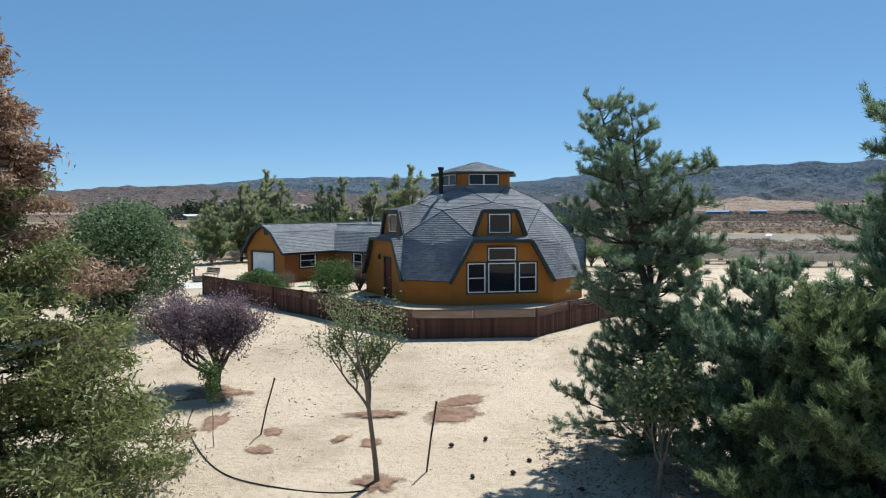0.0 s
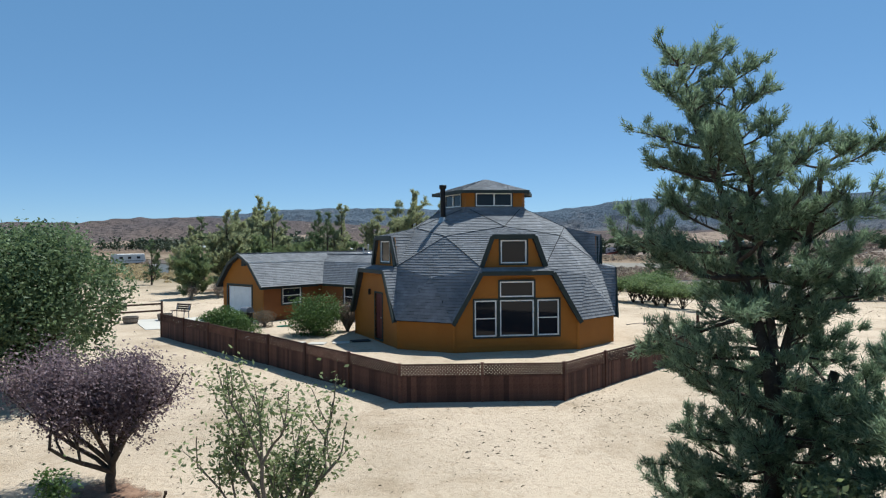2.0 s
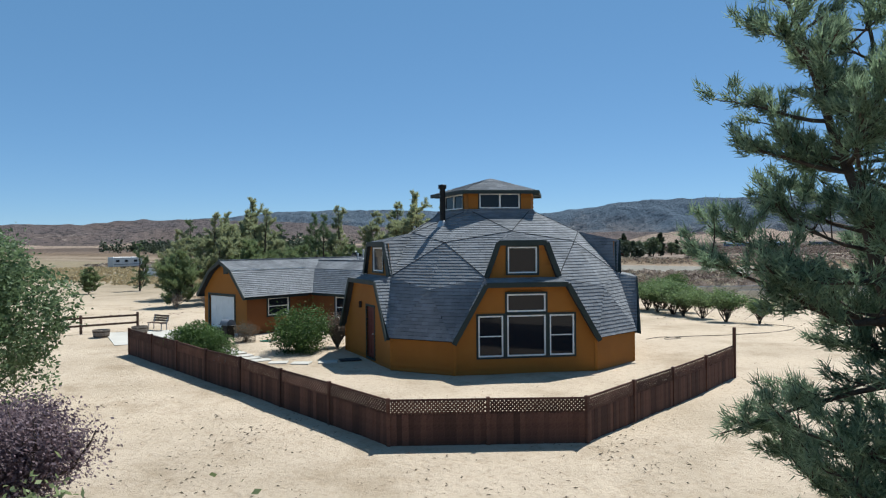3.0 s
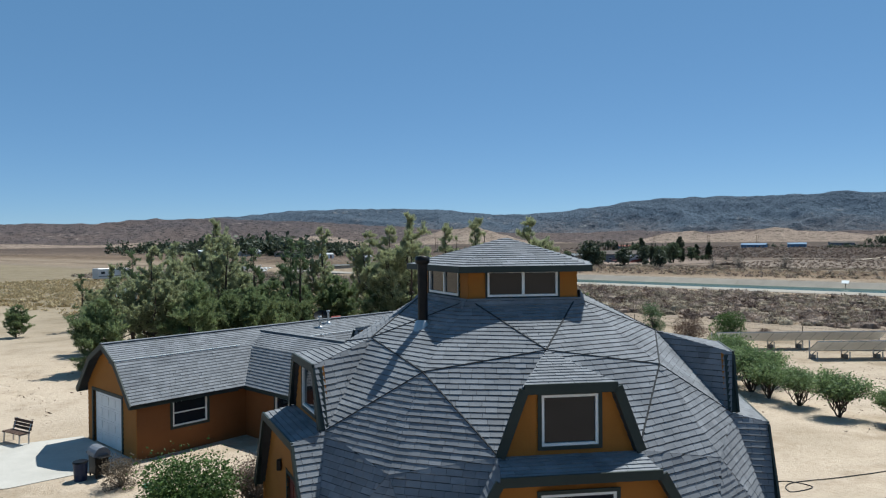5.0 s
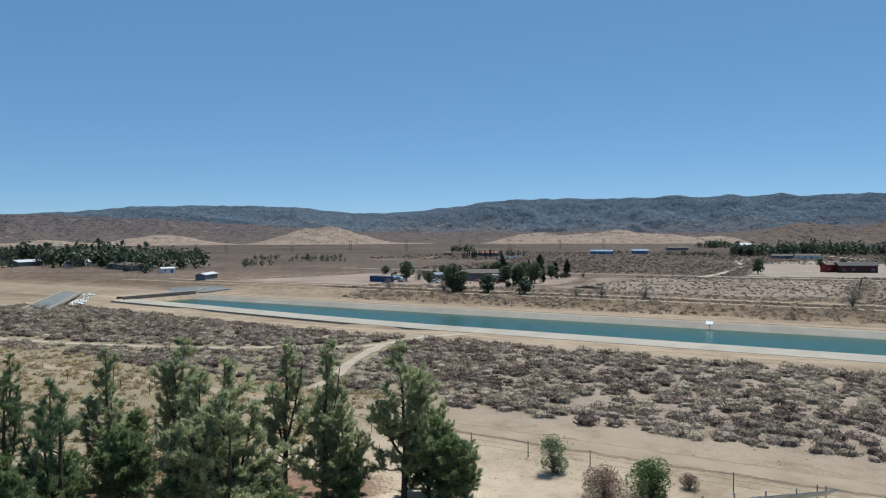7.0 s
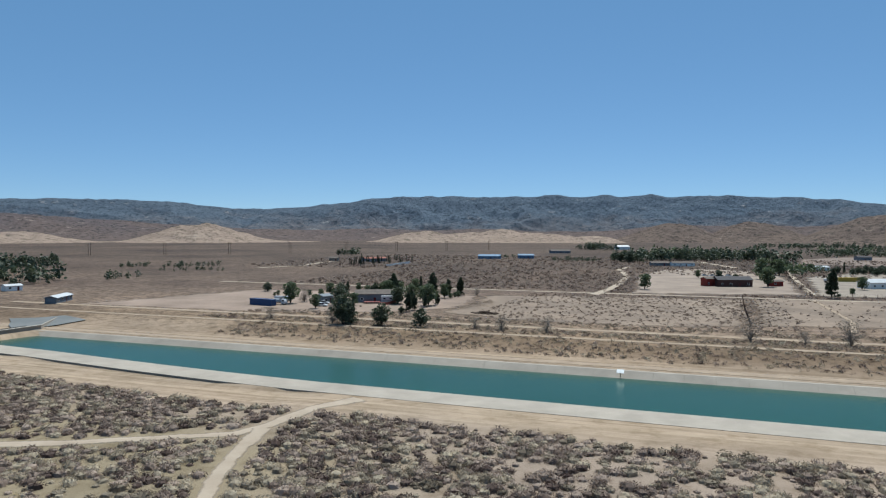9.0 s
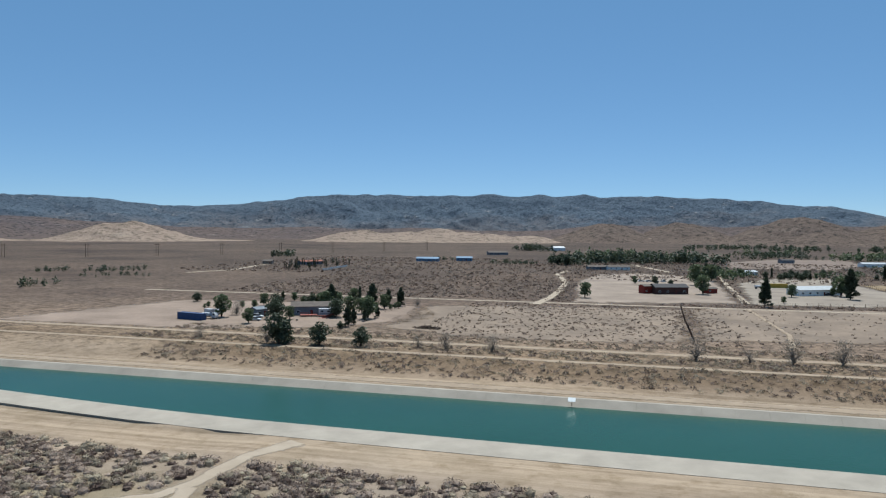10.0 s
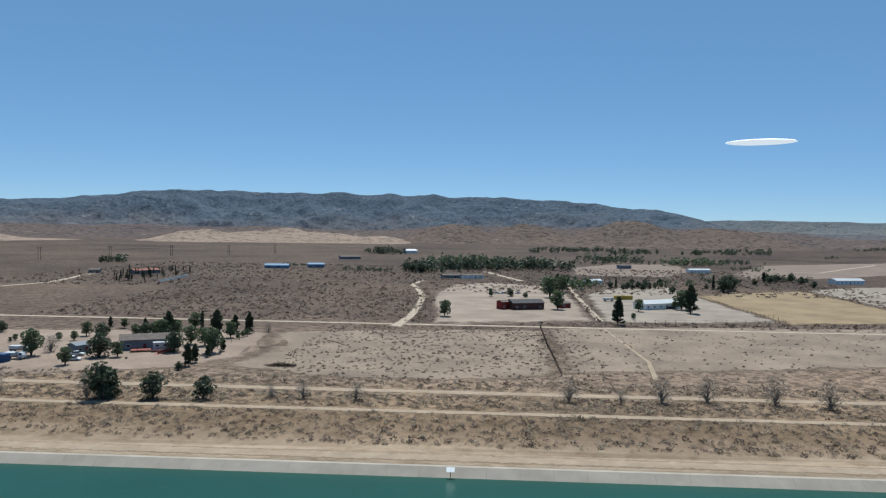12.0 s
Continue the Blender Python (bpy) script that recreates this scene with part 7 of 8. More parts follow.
ROOF_RED = mottled("red_tile_roof", (0.24, 0.09, 0.06), (0.34, 0.14, 0.10), 0.6, 8, 0.9, 0)
CONT_BLUE = mottled("blue_container_paint", (0.025, 0.06, 0.16), (0.04, 0.09, 0.22), 0.8, 10, 0.6, 0)
CONT_YELLOW = mottled("yellow_container_paint", (0.42, 0.28, 0.04), (0.55, 0.38, 0.07), 0.8, 10, 0.6, 0)
CAR_WHITE = mottled("white_car_paint", (0.60, 0.61, 0.62), (0.74, 0.75, 0.76), 0.8, 10, 0.3, 0)
CAR_DARK = mottled("dark_blue_car_paint", (0.02, 0.03, 0.06), (0.035, 0.05, 0.09), 0.8, 10, 0.3, 0)
RUBBER = mottled("black_tyre_rubber", (0.012, 0.012, 0.012), (0.022, 0.022, 0.022), 3, 30, 0.9, 0)
DARK_GLASS = mottled("dark_far_window_glass", (0.02, 0.025, 0.03), (0.035, 0.04, 0.05), 0.5, 5, 0.15, 0)


GREY_PAD = mottled("grey_concrete_pad", (0.13, 0.14, 0.14), (0.20, 0.205, 0.20), 0.1, 2, 0.9, 0)


def build_headwall():
    """The concrete wall with a dark opening at the canal's end, and its wing up the bank."""
    t = thing("canal_headwall", canal_point(-218, 190, -3.36), "pale concrete headwall with a dark opening at the canal's end", "headwall")
    inv = t.matrix_basis.inverted()
    wall = bmesh.new()
    for n0, n1, z0, z1 in ((173, 200.5, -2.2, -1.2), (173, 189.5, -6.2, -2.2), (197.5, 200.5, -6.2, -2.2)):
        slab_bm(wall, [inv @ Vector(canal_point(-218, n, z)) for n, z in ((n0, z0), (n1, z0), (n1, z1), (n0, z1))], 0.8, CU)
    part("wall", wall, CONCRETE, t)
    cap = bmesh.new()
    prism(cap, inv @ Vector(canal_point(-218.4, 172.5, -1.1)), inv @ Vector(canal_point(-218.4, 200.9, -1.1)), 1.3, 0.25)
    part("coping", cap, CONCRETE, t)
    wing = bmesh.new()
    slab_bm(wing, [inv @ Vector(canal_point(*p)) for p in ((-218, 200.5, -4), (-237, 224.5, -3), (-237, 224.5, -1.4), (-218, 200.5, -1.1))], 0.5, CU)
    part("wing_wall", wing, CONCRETE, t)
    # A near-black sheet behind the opening paints in the shade within.
    back = bmesh.new()
    slab_bm(back, [inv @ Vector(canal_point(-223, n, z)) for n, z in ((174, -6), (200, -6), (200, -1.4), (174, -1.4))], 0.3, CU)
    part("shade_panel", back, FELT, t)


def spillway():
    """A sloping concrete chute with white rocks strewn along its sides."""
    a, b = Vector((-72.6, 230.5, 0)), Vector((-85.9, 296.4, 0))
    d = (b - a).normalized()
    side = Vector((-d.y, d.x, 0))
    t = thing("spillway", (a.x, a.y, gz(a.x, a.y)), "sloping grey concrete spillway with white rocks beside it", "spillway")
    inv = t.matrix_basis.inverted()
    za, zb = float(land_z(a.x, a.y)) + 0.2, float(land_z(b.x, b.y)) + 0.9
    bm = bmesh.new()
    slab_bm(bm, [inv @ (p + side * s + Vector((0, 0, z))) for p, s, z in ((a, -3, za), (a, 3, za), (b, 3, zb), (b, -3, zb))], 1.5, Vector((0, 0, 1)))
    part("chute", bm, GREY_PAD, t)
    for s in (-3.2, 3.2):
        bm = bmesh.new()
        prism(bm, inv @ (a + side * s + Vector((0, 0, za))), inv @ (b + side * s + Vector((0, 0, zb))), 0.4, 0.8)
        part("kerb", bm, CONCRETE, t)
    rng = random.Random(9)
    bm = bmesh.new()
    for i in range(90):
        p = a.lerp(b, rng.uniform(0.1, 1.0)) + side * -rng.uniform(3.8, 8.0)
        m = Matrix.Translation(inv @ Vector((p.x, p.y, float(land_z(p.x, p.y)) + 0.2))) @ Matrix.Rotation(rng.uniform(0, 6), 4, "Z") @ Matrix.Diagonal((rng.uniform(0.4, 1.0), rng.uniform(0.4, 0.8), rng.uniform(0.3, 0.7), 1))
        bmesh.ops.create_icosphere(bm, subdivisions=1, radius=0.55, matrix=m)
    part("riprap", bm, WHITE, t, "white riprap rocks")["kind"] = "stuff"


build_headwall()
spillway()


def canal_sign():
    x, y = 83.1, 184.6
    t = thing("canal_sign", (x, y, -3.3), "small white sign on a post above the canal water", "sign", rz=-38)
    bm = bmesh.new()
    prism(bm, (0, 0, -0.4), (0, 0, 1.4), 0.12, 0.12)
    part("post", bm, RUST, t)
    bm = bmesh.new()
    box_bm(bm, (-0.75, -0.5, -0.03), (0.75, 0.5, 0.03), Matrix.Translation((0, -0.2, 1.35)) @ Matrix.Rotation(radians(38), 4, "X"), 0.01)
    part("board", bm, WHITE, t, "white tilted board")


canal_sign()


FAR_SHAPES = {}


def far_shape(kind):
    if kind not in FAR_SHAPES:
        if kind == "pine":
            ms = pine_meshes(8.0, 2.9, 201, FAR_TREE, tufts=3.0, per=7, nlen=0.5, nw=0.09, limbs=55)
        elif kind == "cypress":
            rng = np.random.default_rng(202)
            z = rng.uniform(0.05, 1, 900) ** 0.8
            a = rng.uniform(0, 2 * np.pi, 900)
            r = 0.75 * (1 - z) ** 0.5 * rng.uniform(0.7, 1, 900) + 0.06
            c = np.column_stack([r * np.cos(a), r * np.sin(a), z * 8])
            ms = (quick_mesh("trunk", *tube([(0, 0, -0.2), (0, 0, 4), (0, 0, 7)], [0.15, 0.1, 0.03], 6), BARK), quick_mesh("crown", *diamonds(c, 0.28, rng, 0.5), FAR_TREE))
        elif kind == "bare":
            ms = bush_meshes(5.0, 2.5, 203, BARE_TWIG, GREY_WOOD, 1500, 0.2, 26, 0.16, 0.06, loose=0.6)
        elif kind == "dark":
            ms = bush_meshes(6.0, 2.7, 204, FAR_TREE, BARK, 1300, 0.33, 20, 0.5, 0.03)
        else:
            ms = bush_meshes(6.0, 2.4, 205, FAR_GREEN, BARK, 1200, 0.32, 18, 0.5, 0.2)
        FAR_SHAPES[kind] = ms
    return FAR_SHAPES[kind]


FAR_LABEL = {"pine": "tall dark conifer on the plain", "cypress": "slim dark green cypress tree", "bare": "grey leafless bushy desert tree", "dark": "dark green round bushy tree", "green": "green leafy tree by a homestead"}
FAR_HEIGHT = {"pine": 8.0, "cypress": 8.0, "bare": 5.0, "dark": 6.0, "green": 6.0}
far_count = [0]


def far_tree(kind, at, h):
    far_count[0] += 1
    s = h / FAR_HEIGHT[kind]
    t = plant("far_tree", at, far_shape(kind), FAR_LABEL[kind], "tree", "far " + kind + " trees", far_count[0] * 77 % 360)
    t.scale = (s, s, s)


def woods(a, b, h, count, mat):
    """A far grove between two points: one mass of many crowns."""
    rng = np.random.default_rng(int(abs(a[0] * 7 + a[1])) + count)
    Vs = []
    for i in range(count):
        f = rng.random()
        x = a[0] + (b[0] - a[0]) * f + rng.normal() * h * 0.5
        y = a[1] + (b[1] - a[1]) * f + rng.normal() * h * 1.5
        hh = h * rng.uniform(0.5, 1.05)
        r = hh * rng.uniform(0.28, 0.45)
        k = 46
        p = unit(rng.normal(size=(k, 3))) * rng.uniform(0.5, 1, (k, 1))
        c = p * [r, r, hh * 0.5] * (1 + 0.25 * rng.normal(size=(k, 1))) + [x, y, land_z(x, y) + hh * 0.5]
        Vs.append(diamonds(c, hh * 0.13, rng, 0.6))
    V, F = joined(Vs)
    tagged(new("far_grove", quick_mesh("far_grove", V, F, mat)), "dark grove of trees far on the plain", "trees", "", "stuff")


def far_house(a, b, depth, h, wall_mat, roof_mat, label):
    """A gabled house whose near wall runs from a to b."""
    a, b = Vector((*a, 0)), Vector((*b, 0))
    w = (b - a).length
    ang = math.degrees(math.atan2(b.y - a.y, b.x - a.x))
    t = thing("farmhouse", (a.x, a.y, gz(a.x, a.y)), label, "house", "far buildings", ang)
    rise = 0.32 * depth / 2
    bm = bmesh.new()
    prof = [(0, -0.3), (depth, -0.3), (depth, h), (depth / 2, h + rise), (0, h)]
    slab_bm(bm, [Vector((0, y, z)) for y, z in prof], -w, Vector((1, 0, 0)))
    part("wall", bm, wall_mat, t)
    for s in (0, 1):
        bm = bmesh.new()
        y0, y1 = (-0.4, depth / 2) if s == 0 else (depth + 0.4, depth / 2)
        z0 = h - 0.4 * rise / (depth / 2) + 0.05
        slab_bm(bm, [Vector((-0.4, y0, z0)), Vector((w + 0.4, y0, z0)), Vector((w + 0.4, y1, h + rise + 0.05)), Vector((-0.4, y1, h + rise + 0.05))], -0.14, Vector((0, 0, 1)))
        part("roof", bm, roof_mat, t)
    k = max(2, int(w / 4))
    for i in range(k):
        x = (i + 0.5) * w / k
        if i == k // 2:
            part("door", boxes([((x - 0.5, -0.05, 0), (x + 0.5, 0.02, 2.05))]), DOOR_RED, t)
        else:
            win = part("window", boxes([((x - 0.65, -0.06, 1.0), (x + 0.65, 0.02, 2.0))]), WHITE, t)
            part("pane", boxes([((x - 0.56, -0.08, 1.09), (x + 0.56, -0.05, 1.91))]), DARK_GLASS, win)
    return t


def wheel(t, x, y, r=0.36):
    bm = bmesh.new()
    bmesh.ops.create_cone(bm, cap_ends=True, segments=14, radius1=r, radius2=r, depth=0.24, matrix=Matrix.Translation((x, y, r)) @ Matrix.Rotation(radians(90), 4, "X"))
    w = part("wheel", bm, RUBBER, t)
    bm = bmesh.new()
    bmesh.ops.create_cone(bm, cap_ends=True, segments=10, radius1=r * 0.55, radius2=r * 0.55, depth=0.26, matrix=Matrix.Translation((x, y, r)) @ Matrix.Rotation(radians(90), 4, "X"))
    part("rim", bm, METAL, w)


def body_from(profile, half):
    """A vehicle body: its side outline drawn across its width, edges rounded a little."""
    bm = bmesh.new()
    a = [bm.verts.new((x, -half, z)) for x, z in profile]
    b = [bm.verts.new((x, half, z)) for x, z in profile]
    bm.faces.new(a)
    bm.faces.new(b[::-1])
    for i in range(len(profile)):
        j = (i + 1) % len(profile)
        bm.faces.new((a[j], a[i], b[i], b[j]))
    bmesh.ops.bevel(bm, geom=list(bm.edges), offset=0.05, segments=1, affect="EDGES")
    return bm


def car(at, rz, paint, label):
    t = thing("car", (at[0], at[1], gz(*at)), label, "car", "parked cars", rz)
    part("body", body_from([(-2.2, 0.35), (2.2, 0.35), (2.25, 0.75), (1.2, 0.92), (-2.1, 0.95), (-2.25, 0.7)], 0.88), paint, t)
    part("cabin", body_from([(-1.7, 0.92), (1.0, 0.90), (0.35, 1.45), (-1.2, 1.47)], 0.76), DARK_GLASS, t)
    part("roof", boxes([((-1.15, -0.72, 1.44), (0.3, 0.72, 1.50))], 0.02), paint, t)
    for x in (-1.4, 1.4):
        for y in (-0.8, 0.8):
            wheel(t, x, y, 0.33)


def truck(at, rz, label):
    t = thing("truck", (at[0], at[1], gz(*at)), label, "truck", "parked trucks", rz)
    part("cab", body_from([(1.6, 0.6), (3.3, 0.6), (3.35, 1.4), (2.9, 2.3), (1.6, 2.35)], 1.0), CAR_WHITE, t)
    part("windscreen", boxes([((2.2, -1.02, 1.45), (2.9, 1.02, 2.05))]), DARK_GLASS, t)
    part("bed", boxes([((-3.0, -1.1, 0.85), (1.5, 1.1, 1.1))], 0.03), RUST, t)
    part("box", boxes([((-3.0, -1.1, 1.1), (0.4, 1.1, 2.2))], 0.04), CAR_WHITE, t)
    for x in (-2.2, 2.4):
        for y in (-0.9, 0.9):
            wheel(t, x, y, 0.42)


def trailer(at, rz, label):
    t = thing("travel_trailer", (at[0], at[1], gz(*at)), label, "trailer", "trailers", rz)
    part("body", body_from([(-4.2, 0.55), (4.0, 0.55), (4.5, 1.4), (4.1, 3.0), (-4.2, 3.05)], 1.2), CAR_WHITE, t)
    for x in (-2.9, -0.4, 2.3):
        part("window", boxes([((x - 0.5, -1.23, 1.7), (x + 0.5, 1.23, 2.3))]), DARK_GLASS, t)
    part("stripe", boxes([((-4.0, -1.22, 1.05), (3.9, 1.22, 1.25))]), GREY_BLUE, t, "grey-blue stripe")
    for x in (-0.5, 0.4):
        for y in (-1.05, 1.05):
            wheel(t, x, y, 0.36)


def container(at, rz, paint, label):
    t = thing("shipping_container", (at[0], at[1], gz(*at)), label, "container", "containers", rz)
    bm = bmesh.new()
    prof = []
    for i in range(48):
        x = -6 + 12 * i / 47
        prof.append((x, -1.2 - (0.04 if i % 4 < 2 else 0)))
    prof += [(x, -y) for x, y in prof[::-1]]
    slab_bm(bm, [Vector((x, y, 2.5)) for x, y in prof], 2.4, Vector((0, 0, 1)))
    part("body", bm, paint, t)
    for y in (-1.22, 1.22):
        for z in (0.1, 2.5):
            bm = bmesh.new()
            prism(bm, (-6.05, y, z), (6.05, y, z), 0.12, 0.14)
            part("side_rail", bm, paint, t)


def metal_shed(at, rz):
    t = thing("metal_shed", (at[0], at[1], gz(*at)), "small white metal shed with a brown gable roof", "shed", "", rz)
    bm = bmesh.new()
    slab_bm(bm, [Vector((-1.6, y, z)) for y, z in ((-1.3, -0.1), (1.3, -0.1), (1.3, 1.9), (0, 2.35), (-1.3, 1.9))], -3.2, Vector((1, 0, 0)))
    part("wall", bm, WHITE, t)
    for s in (-1, 1):
        bm = bmesh.new()
        slab_bm(bm, [Vector((-1.75, s * 1.45, 1.87)), Vector((1.75, s * 1.45, 1.87)), Vector((1.75, 0, 2.41)), Vector((-1.75, 0, 2.41))], -0.06, Vector((0, 0, 1)))
        part("roof", bm, ROOF_BROWN, t)
    for x in (-1.6, 1.6):
        for y in (-1.3, 1.3):
            bm = bmesh.new()
            prism(bm, (x, y, 0), (x, y, 1.9), 0.12, 0.12)
            part("corner_post", bm, DARK_RED, t)
    part("door", boxes([((-1.66, -0.75, 0.05), (-1.61, 0.75, 1.75))]), ROOF_PALE, t)


metal_shed((-53.72, 134.0), 25)


def power_pole(x, y, h=16.0):
    t = thing("power_pole", (x, y, float(land_z(x, y))), "tall thin power pole far on the plain", "power pole", "power line")
    for dx in (-1.3, 1.3):
        V, F = tube([(dx, 0, 0), (dx, 0, h)], [0.26, 0.2], 6)
        obj("pole", quick_mesh("pole", V, F, RUST), t)
    bm = bmesh.new()
    prism(bm, (-3.6, 0, h * 0.88), (3.6, 0, h * 0.88), 0.3, 0.35)
    part("crossarm", bm, RUST, t)


for x, y in ((107.7, 1056.8), (193.1, 1090.4), (280.0, 1126.6), (372.7, 1155.0), (463.0, 1190.3), (26.01, 1028.2), (-52.58, 1002.8), (-140.5, 1018.8)):
    power_pole(x, y)


def post_line(name, pts, step, h, label, mat=POST_WOOD, thick=0.10):
    """Fence posts with two wires along a line on the plain."""
    t = thing(name, (pts[0][0], pts[0][1], gz(*pts[0])), label, "fence")
    inv = t.matrix_basis.inverted()
    pm = quick_mesh("post", *tube([(0, 0, -0.2), (0, 0, h * 0.6), (0, 0, h)], [thick, thick, thick * 0.9], 5), mat)
    line = []
    for (x0, y0), (x1, y1) in zip(pts, pts[1:]):
        k = max(1, int(math.hypot(x1 - x0, y1 - y0) / step))
        for i in range(k + 1):
            x, y = x0 + (x1 - x0) * i / k, y0 + (y1 - y0) * i / k
            p = inv @ Vector((x, y, gz(x, y)))
            o = obj("post", pm, t)
            o.location = p
            line.append(p)
    for z in (0.5, 0.9):
        V, F = tube([p + Vector((0, 0, h * z)) for p in line], [0.02] * len(line), 3)
        obj("wire", quick_mesh("wire", V, F, mat), t)


post_line("field_fence", [(228.3, 313.4), (193.7, 273.3), (159.5, 232.2)], 3.0, 1.4, "dark close-set fence between two dry fields", POST_WOOD, 0.13)
post_line("lot_fence", [(273.2, 302.9), (344.6, 263.1)], 5.0, 1.6, "wooden post fence in front of a pale lot")
post_line("lot_fence", [(438.6, 375.4), (386.4, 319.2), (348.0, 266.0)], 5.0, 1.7, "wooden post fence between a pale lot and golden grass")
post_line("lot_fence", [(392.8, 458.3), (264.4, 310.1)], 6.0, 1.5, "post fence along a lane")
post_line("lot_fence", [(111.6, 355.9), (92.2, 335.3), (63.1, 294.6)], 6.0, 1.3, "post fence along a homestead")
post_line("field_fence", [(116.3, 655.1), (144.8, 642.4)], 3.0, 1.5, "dark wooden fence round a far ranch yard", POST_WOOD, 0.16)
post_line("pale_fence", [(145.2, 642.2), (183.2, 702.6)], 2.0, 1.8, "pale fence round a far ranch yard", WHITE, 0.3)


def lot(name, pts, mat, label, lift=0.05):
    """A bare lot or field: a flat sheet with a ragged edge a little above the plain."""
    ring = []
    for i, p in enumerate(pts):
        q = pts[(i + 1) % len(pts)]
        for s in range(8):
            t = s / 8
            x, y = p[0] + (q[0] - p[0]) * t, p[1] + (q[1] - p[1]) * t
            w = 3.0 * noise.noise(Vector((x * 0.08, y * 0.08, 5)))
            ring.append((x + w, y - w))
    k = len(ring)
    cx, cy = sum(p[0] for p in ring) / k, sum(p[1] for p in ring) / k
    both = [(cx + (x - cx) * 1.05, cy + (y - cy) * 1.05) for x, y in ring] + [(cx + (x - cx) * 0.88, cy + (y - cy) * 0.88) for x, y in ring]
    V = [(x, y, float(land_z(x, y)) + lift) for x, y in both]
    F = [(i, (i + 1) % k, k + (i + 1) % k, k + i) for i in range(k)] + [tuple(range(k, 2 * k))]
    me = give(quick_mesh(name, V, F, mat), "fade", [0] * k + [1] * k)
    tagged(new(name, me), label, "field", kind="structure")


LOT_PINK = mottled("bare_pinkish_soil", (0.20, 0.145, 0.109), (0.345, 0.258, 0.20), 0.05, 1.2, 0.95, 0, ragged=0.12)
LOT_WHITE = mottled("pale_gravel_lot", (0.205, 0.165, 0.13), (0.34, 0.285, 0.23), 0.06, 1.5, 0.95, 0, ragged=0.12)
LOT_GOLD = mottled("golden_dry_grass", (0.185, 0.128, 0.072), (0.33, 0.24, 0.135), 0.05, 0.9, 0.95, 0, ragged=0.08)
LOT_BROWN = mottled("dry_brown_field", (0.155, 0.112, 0.088), (0.235, 0.175, 0.138), 0.03, 0.6, 0.95, 0, ragged=0.08)
LOT_SAND = mottled("bare_pale_sand", (0.205, 0.155, 0.12), (0.36, 0.285, 0.225), 0.05, 1.2, 0.95, 0, ragged=0.12)
LOT_FIELD = mottled("dry_ploughed_soil", (0.155, 0.115, 0.085), (0.30, 0.225, 0.165), 0.05, 0.6, 0.95, 0, ragged=0.12)
lot("field_far_pale", [(633.0, 682.9), (757.1, 727.9), (852.6, 696.9), (726.4, 574.1), (586.0, 509.8), (518.7, 573.2)], LOT_BROWN, "pale far field on the plain")
lot("field_far_dull", [(714.4, 523.4), (965.5, 626.8), (1286.8, 594.8), (1101.9, 431.4), (758.3, 419.2), (632.0, 448.8)], LOT_BROWN, "pale dry far field")
lot("lot_homestead", [(-51.71, 369.4), (22.24, 314.2), (68.7, 302.3), (104.3, 313.8), (121.5, 357.3), (90.5, 380.7), (26.39, 423.9)], LOT_PINK, "bare pinkish sandy lot round a homestead")
lot("lot_pale", PALE_LOT, LOT_WHITE, "pale gravelled lot")
lot("lot_barn", BARN_LOT, LOT_SAND, "bare sandy lot round a dark red house")
lot("lot_golden", GOLD_LOT, LOT_GOLD, "golden dry grass field")
lot("lot_far_pale", [(560.0, 362.0), (626.2, 360.1), (701.9, 337.7), (482.6, 251.6), (473.5, 269.8)], LOT_WHITE, "pale bare field beyond the golden grass")
lot("lot_scrub", [(125.0, 359.2), (168.6, 340.4), (226.0, 306.5), (158.0, 229.5), (126.7, 242.9), (97.0, 268.3), (80.7, 297.8)], LOT_FIELD, "pale sandy field with few dark bushes")
lot("lot_field", [(160.3, 232.9), (228.1, 310.9), (296.3, 276.1), (377.9, 219.4), (289.7, 166.7)], LOT_FIELD, "pale dry ploughed field")
ribbon("road_bend", [(172.4, 347.3), (198.6, 374.5), (235.0, 420.5), (266.0, 462.8), (294.6, 512.6), (310.4, 542.5), (344.3, 578.5)], [8, 6, 6, 6, 6, 6, 6], DIRT_PALE, "pale curving dirt road across the plain", "road", 0.16, 10)
ribbon("road_lane", [(268.5, 313.5), (341.0, 395.2), (412.1, 472.0), (493.0, 551.2)], [5] * 4, DIRT_PALE, "pale dirt lane between lots", "road", 0.14, 15)
ribbon("track_field", [(250.1, 295.5), (200.5, 232.6), (178.1, 212.5)], [2.6] * 3, DIRT, "faint pale track over a field", "road", 0.12, 8)
ribbon("road_far", [(38.27, 644.8), (76.1, 673.4), (128.1, 786.6)], [8] * 3, DIRT_PALE, "pale far dirt road", "road", 0.2, 30)
ribbon("road_far_right", [(804.4, 526.1), (837.2, 485.8), (1164.8, 560.1)], [9] * 3, DIRT_PALE, "pale far dirt road", "road", 0.2, 30)
ribbon("road_grove", [(475.1, 654.4), (417.1, 533.4)], [10] * 2, DIRT_PALE, "pale far driveway", "road", 0.2, 30)
ribbon("path_scrub", PATH_LEFT, [6, 4, 4, 3.5, 3.5, 3.5, 3.5, 3, 3], DIRT_PALE, "sandy path through the scrub to the canal", "path", 0.04, 3)
ribbon("path_fork", PATH_DOWN, [4, 3, 3, 2.5, 2], DIRT_PALE, "sandy track through the scrub", "path", 0.05, 3)
lot("forebay_pad", [(-50.78, 290.2), (-35.60, 306.7), (-42.69, 317.7), (-59.04, 319.6)], GREY_PAD, "grey concrete pad behind the canal headwall", 0.3)


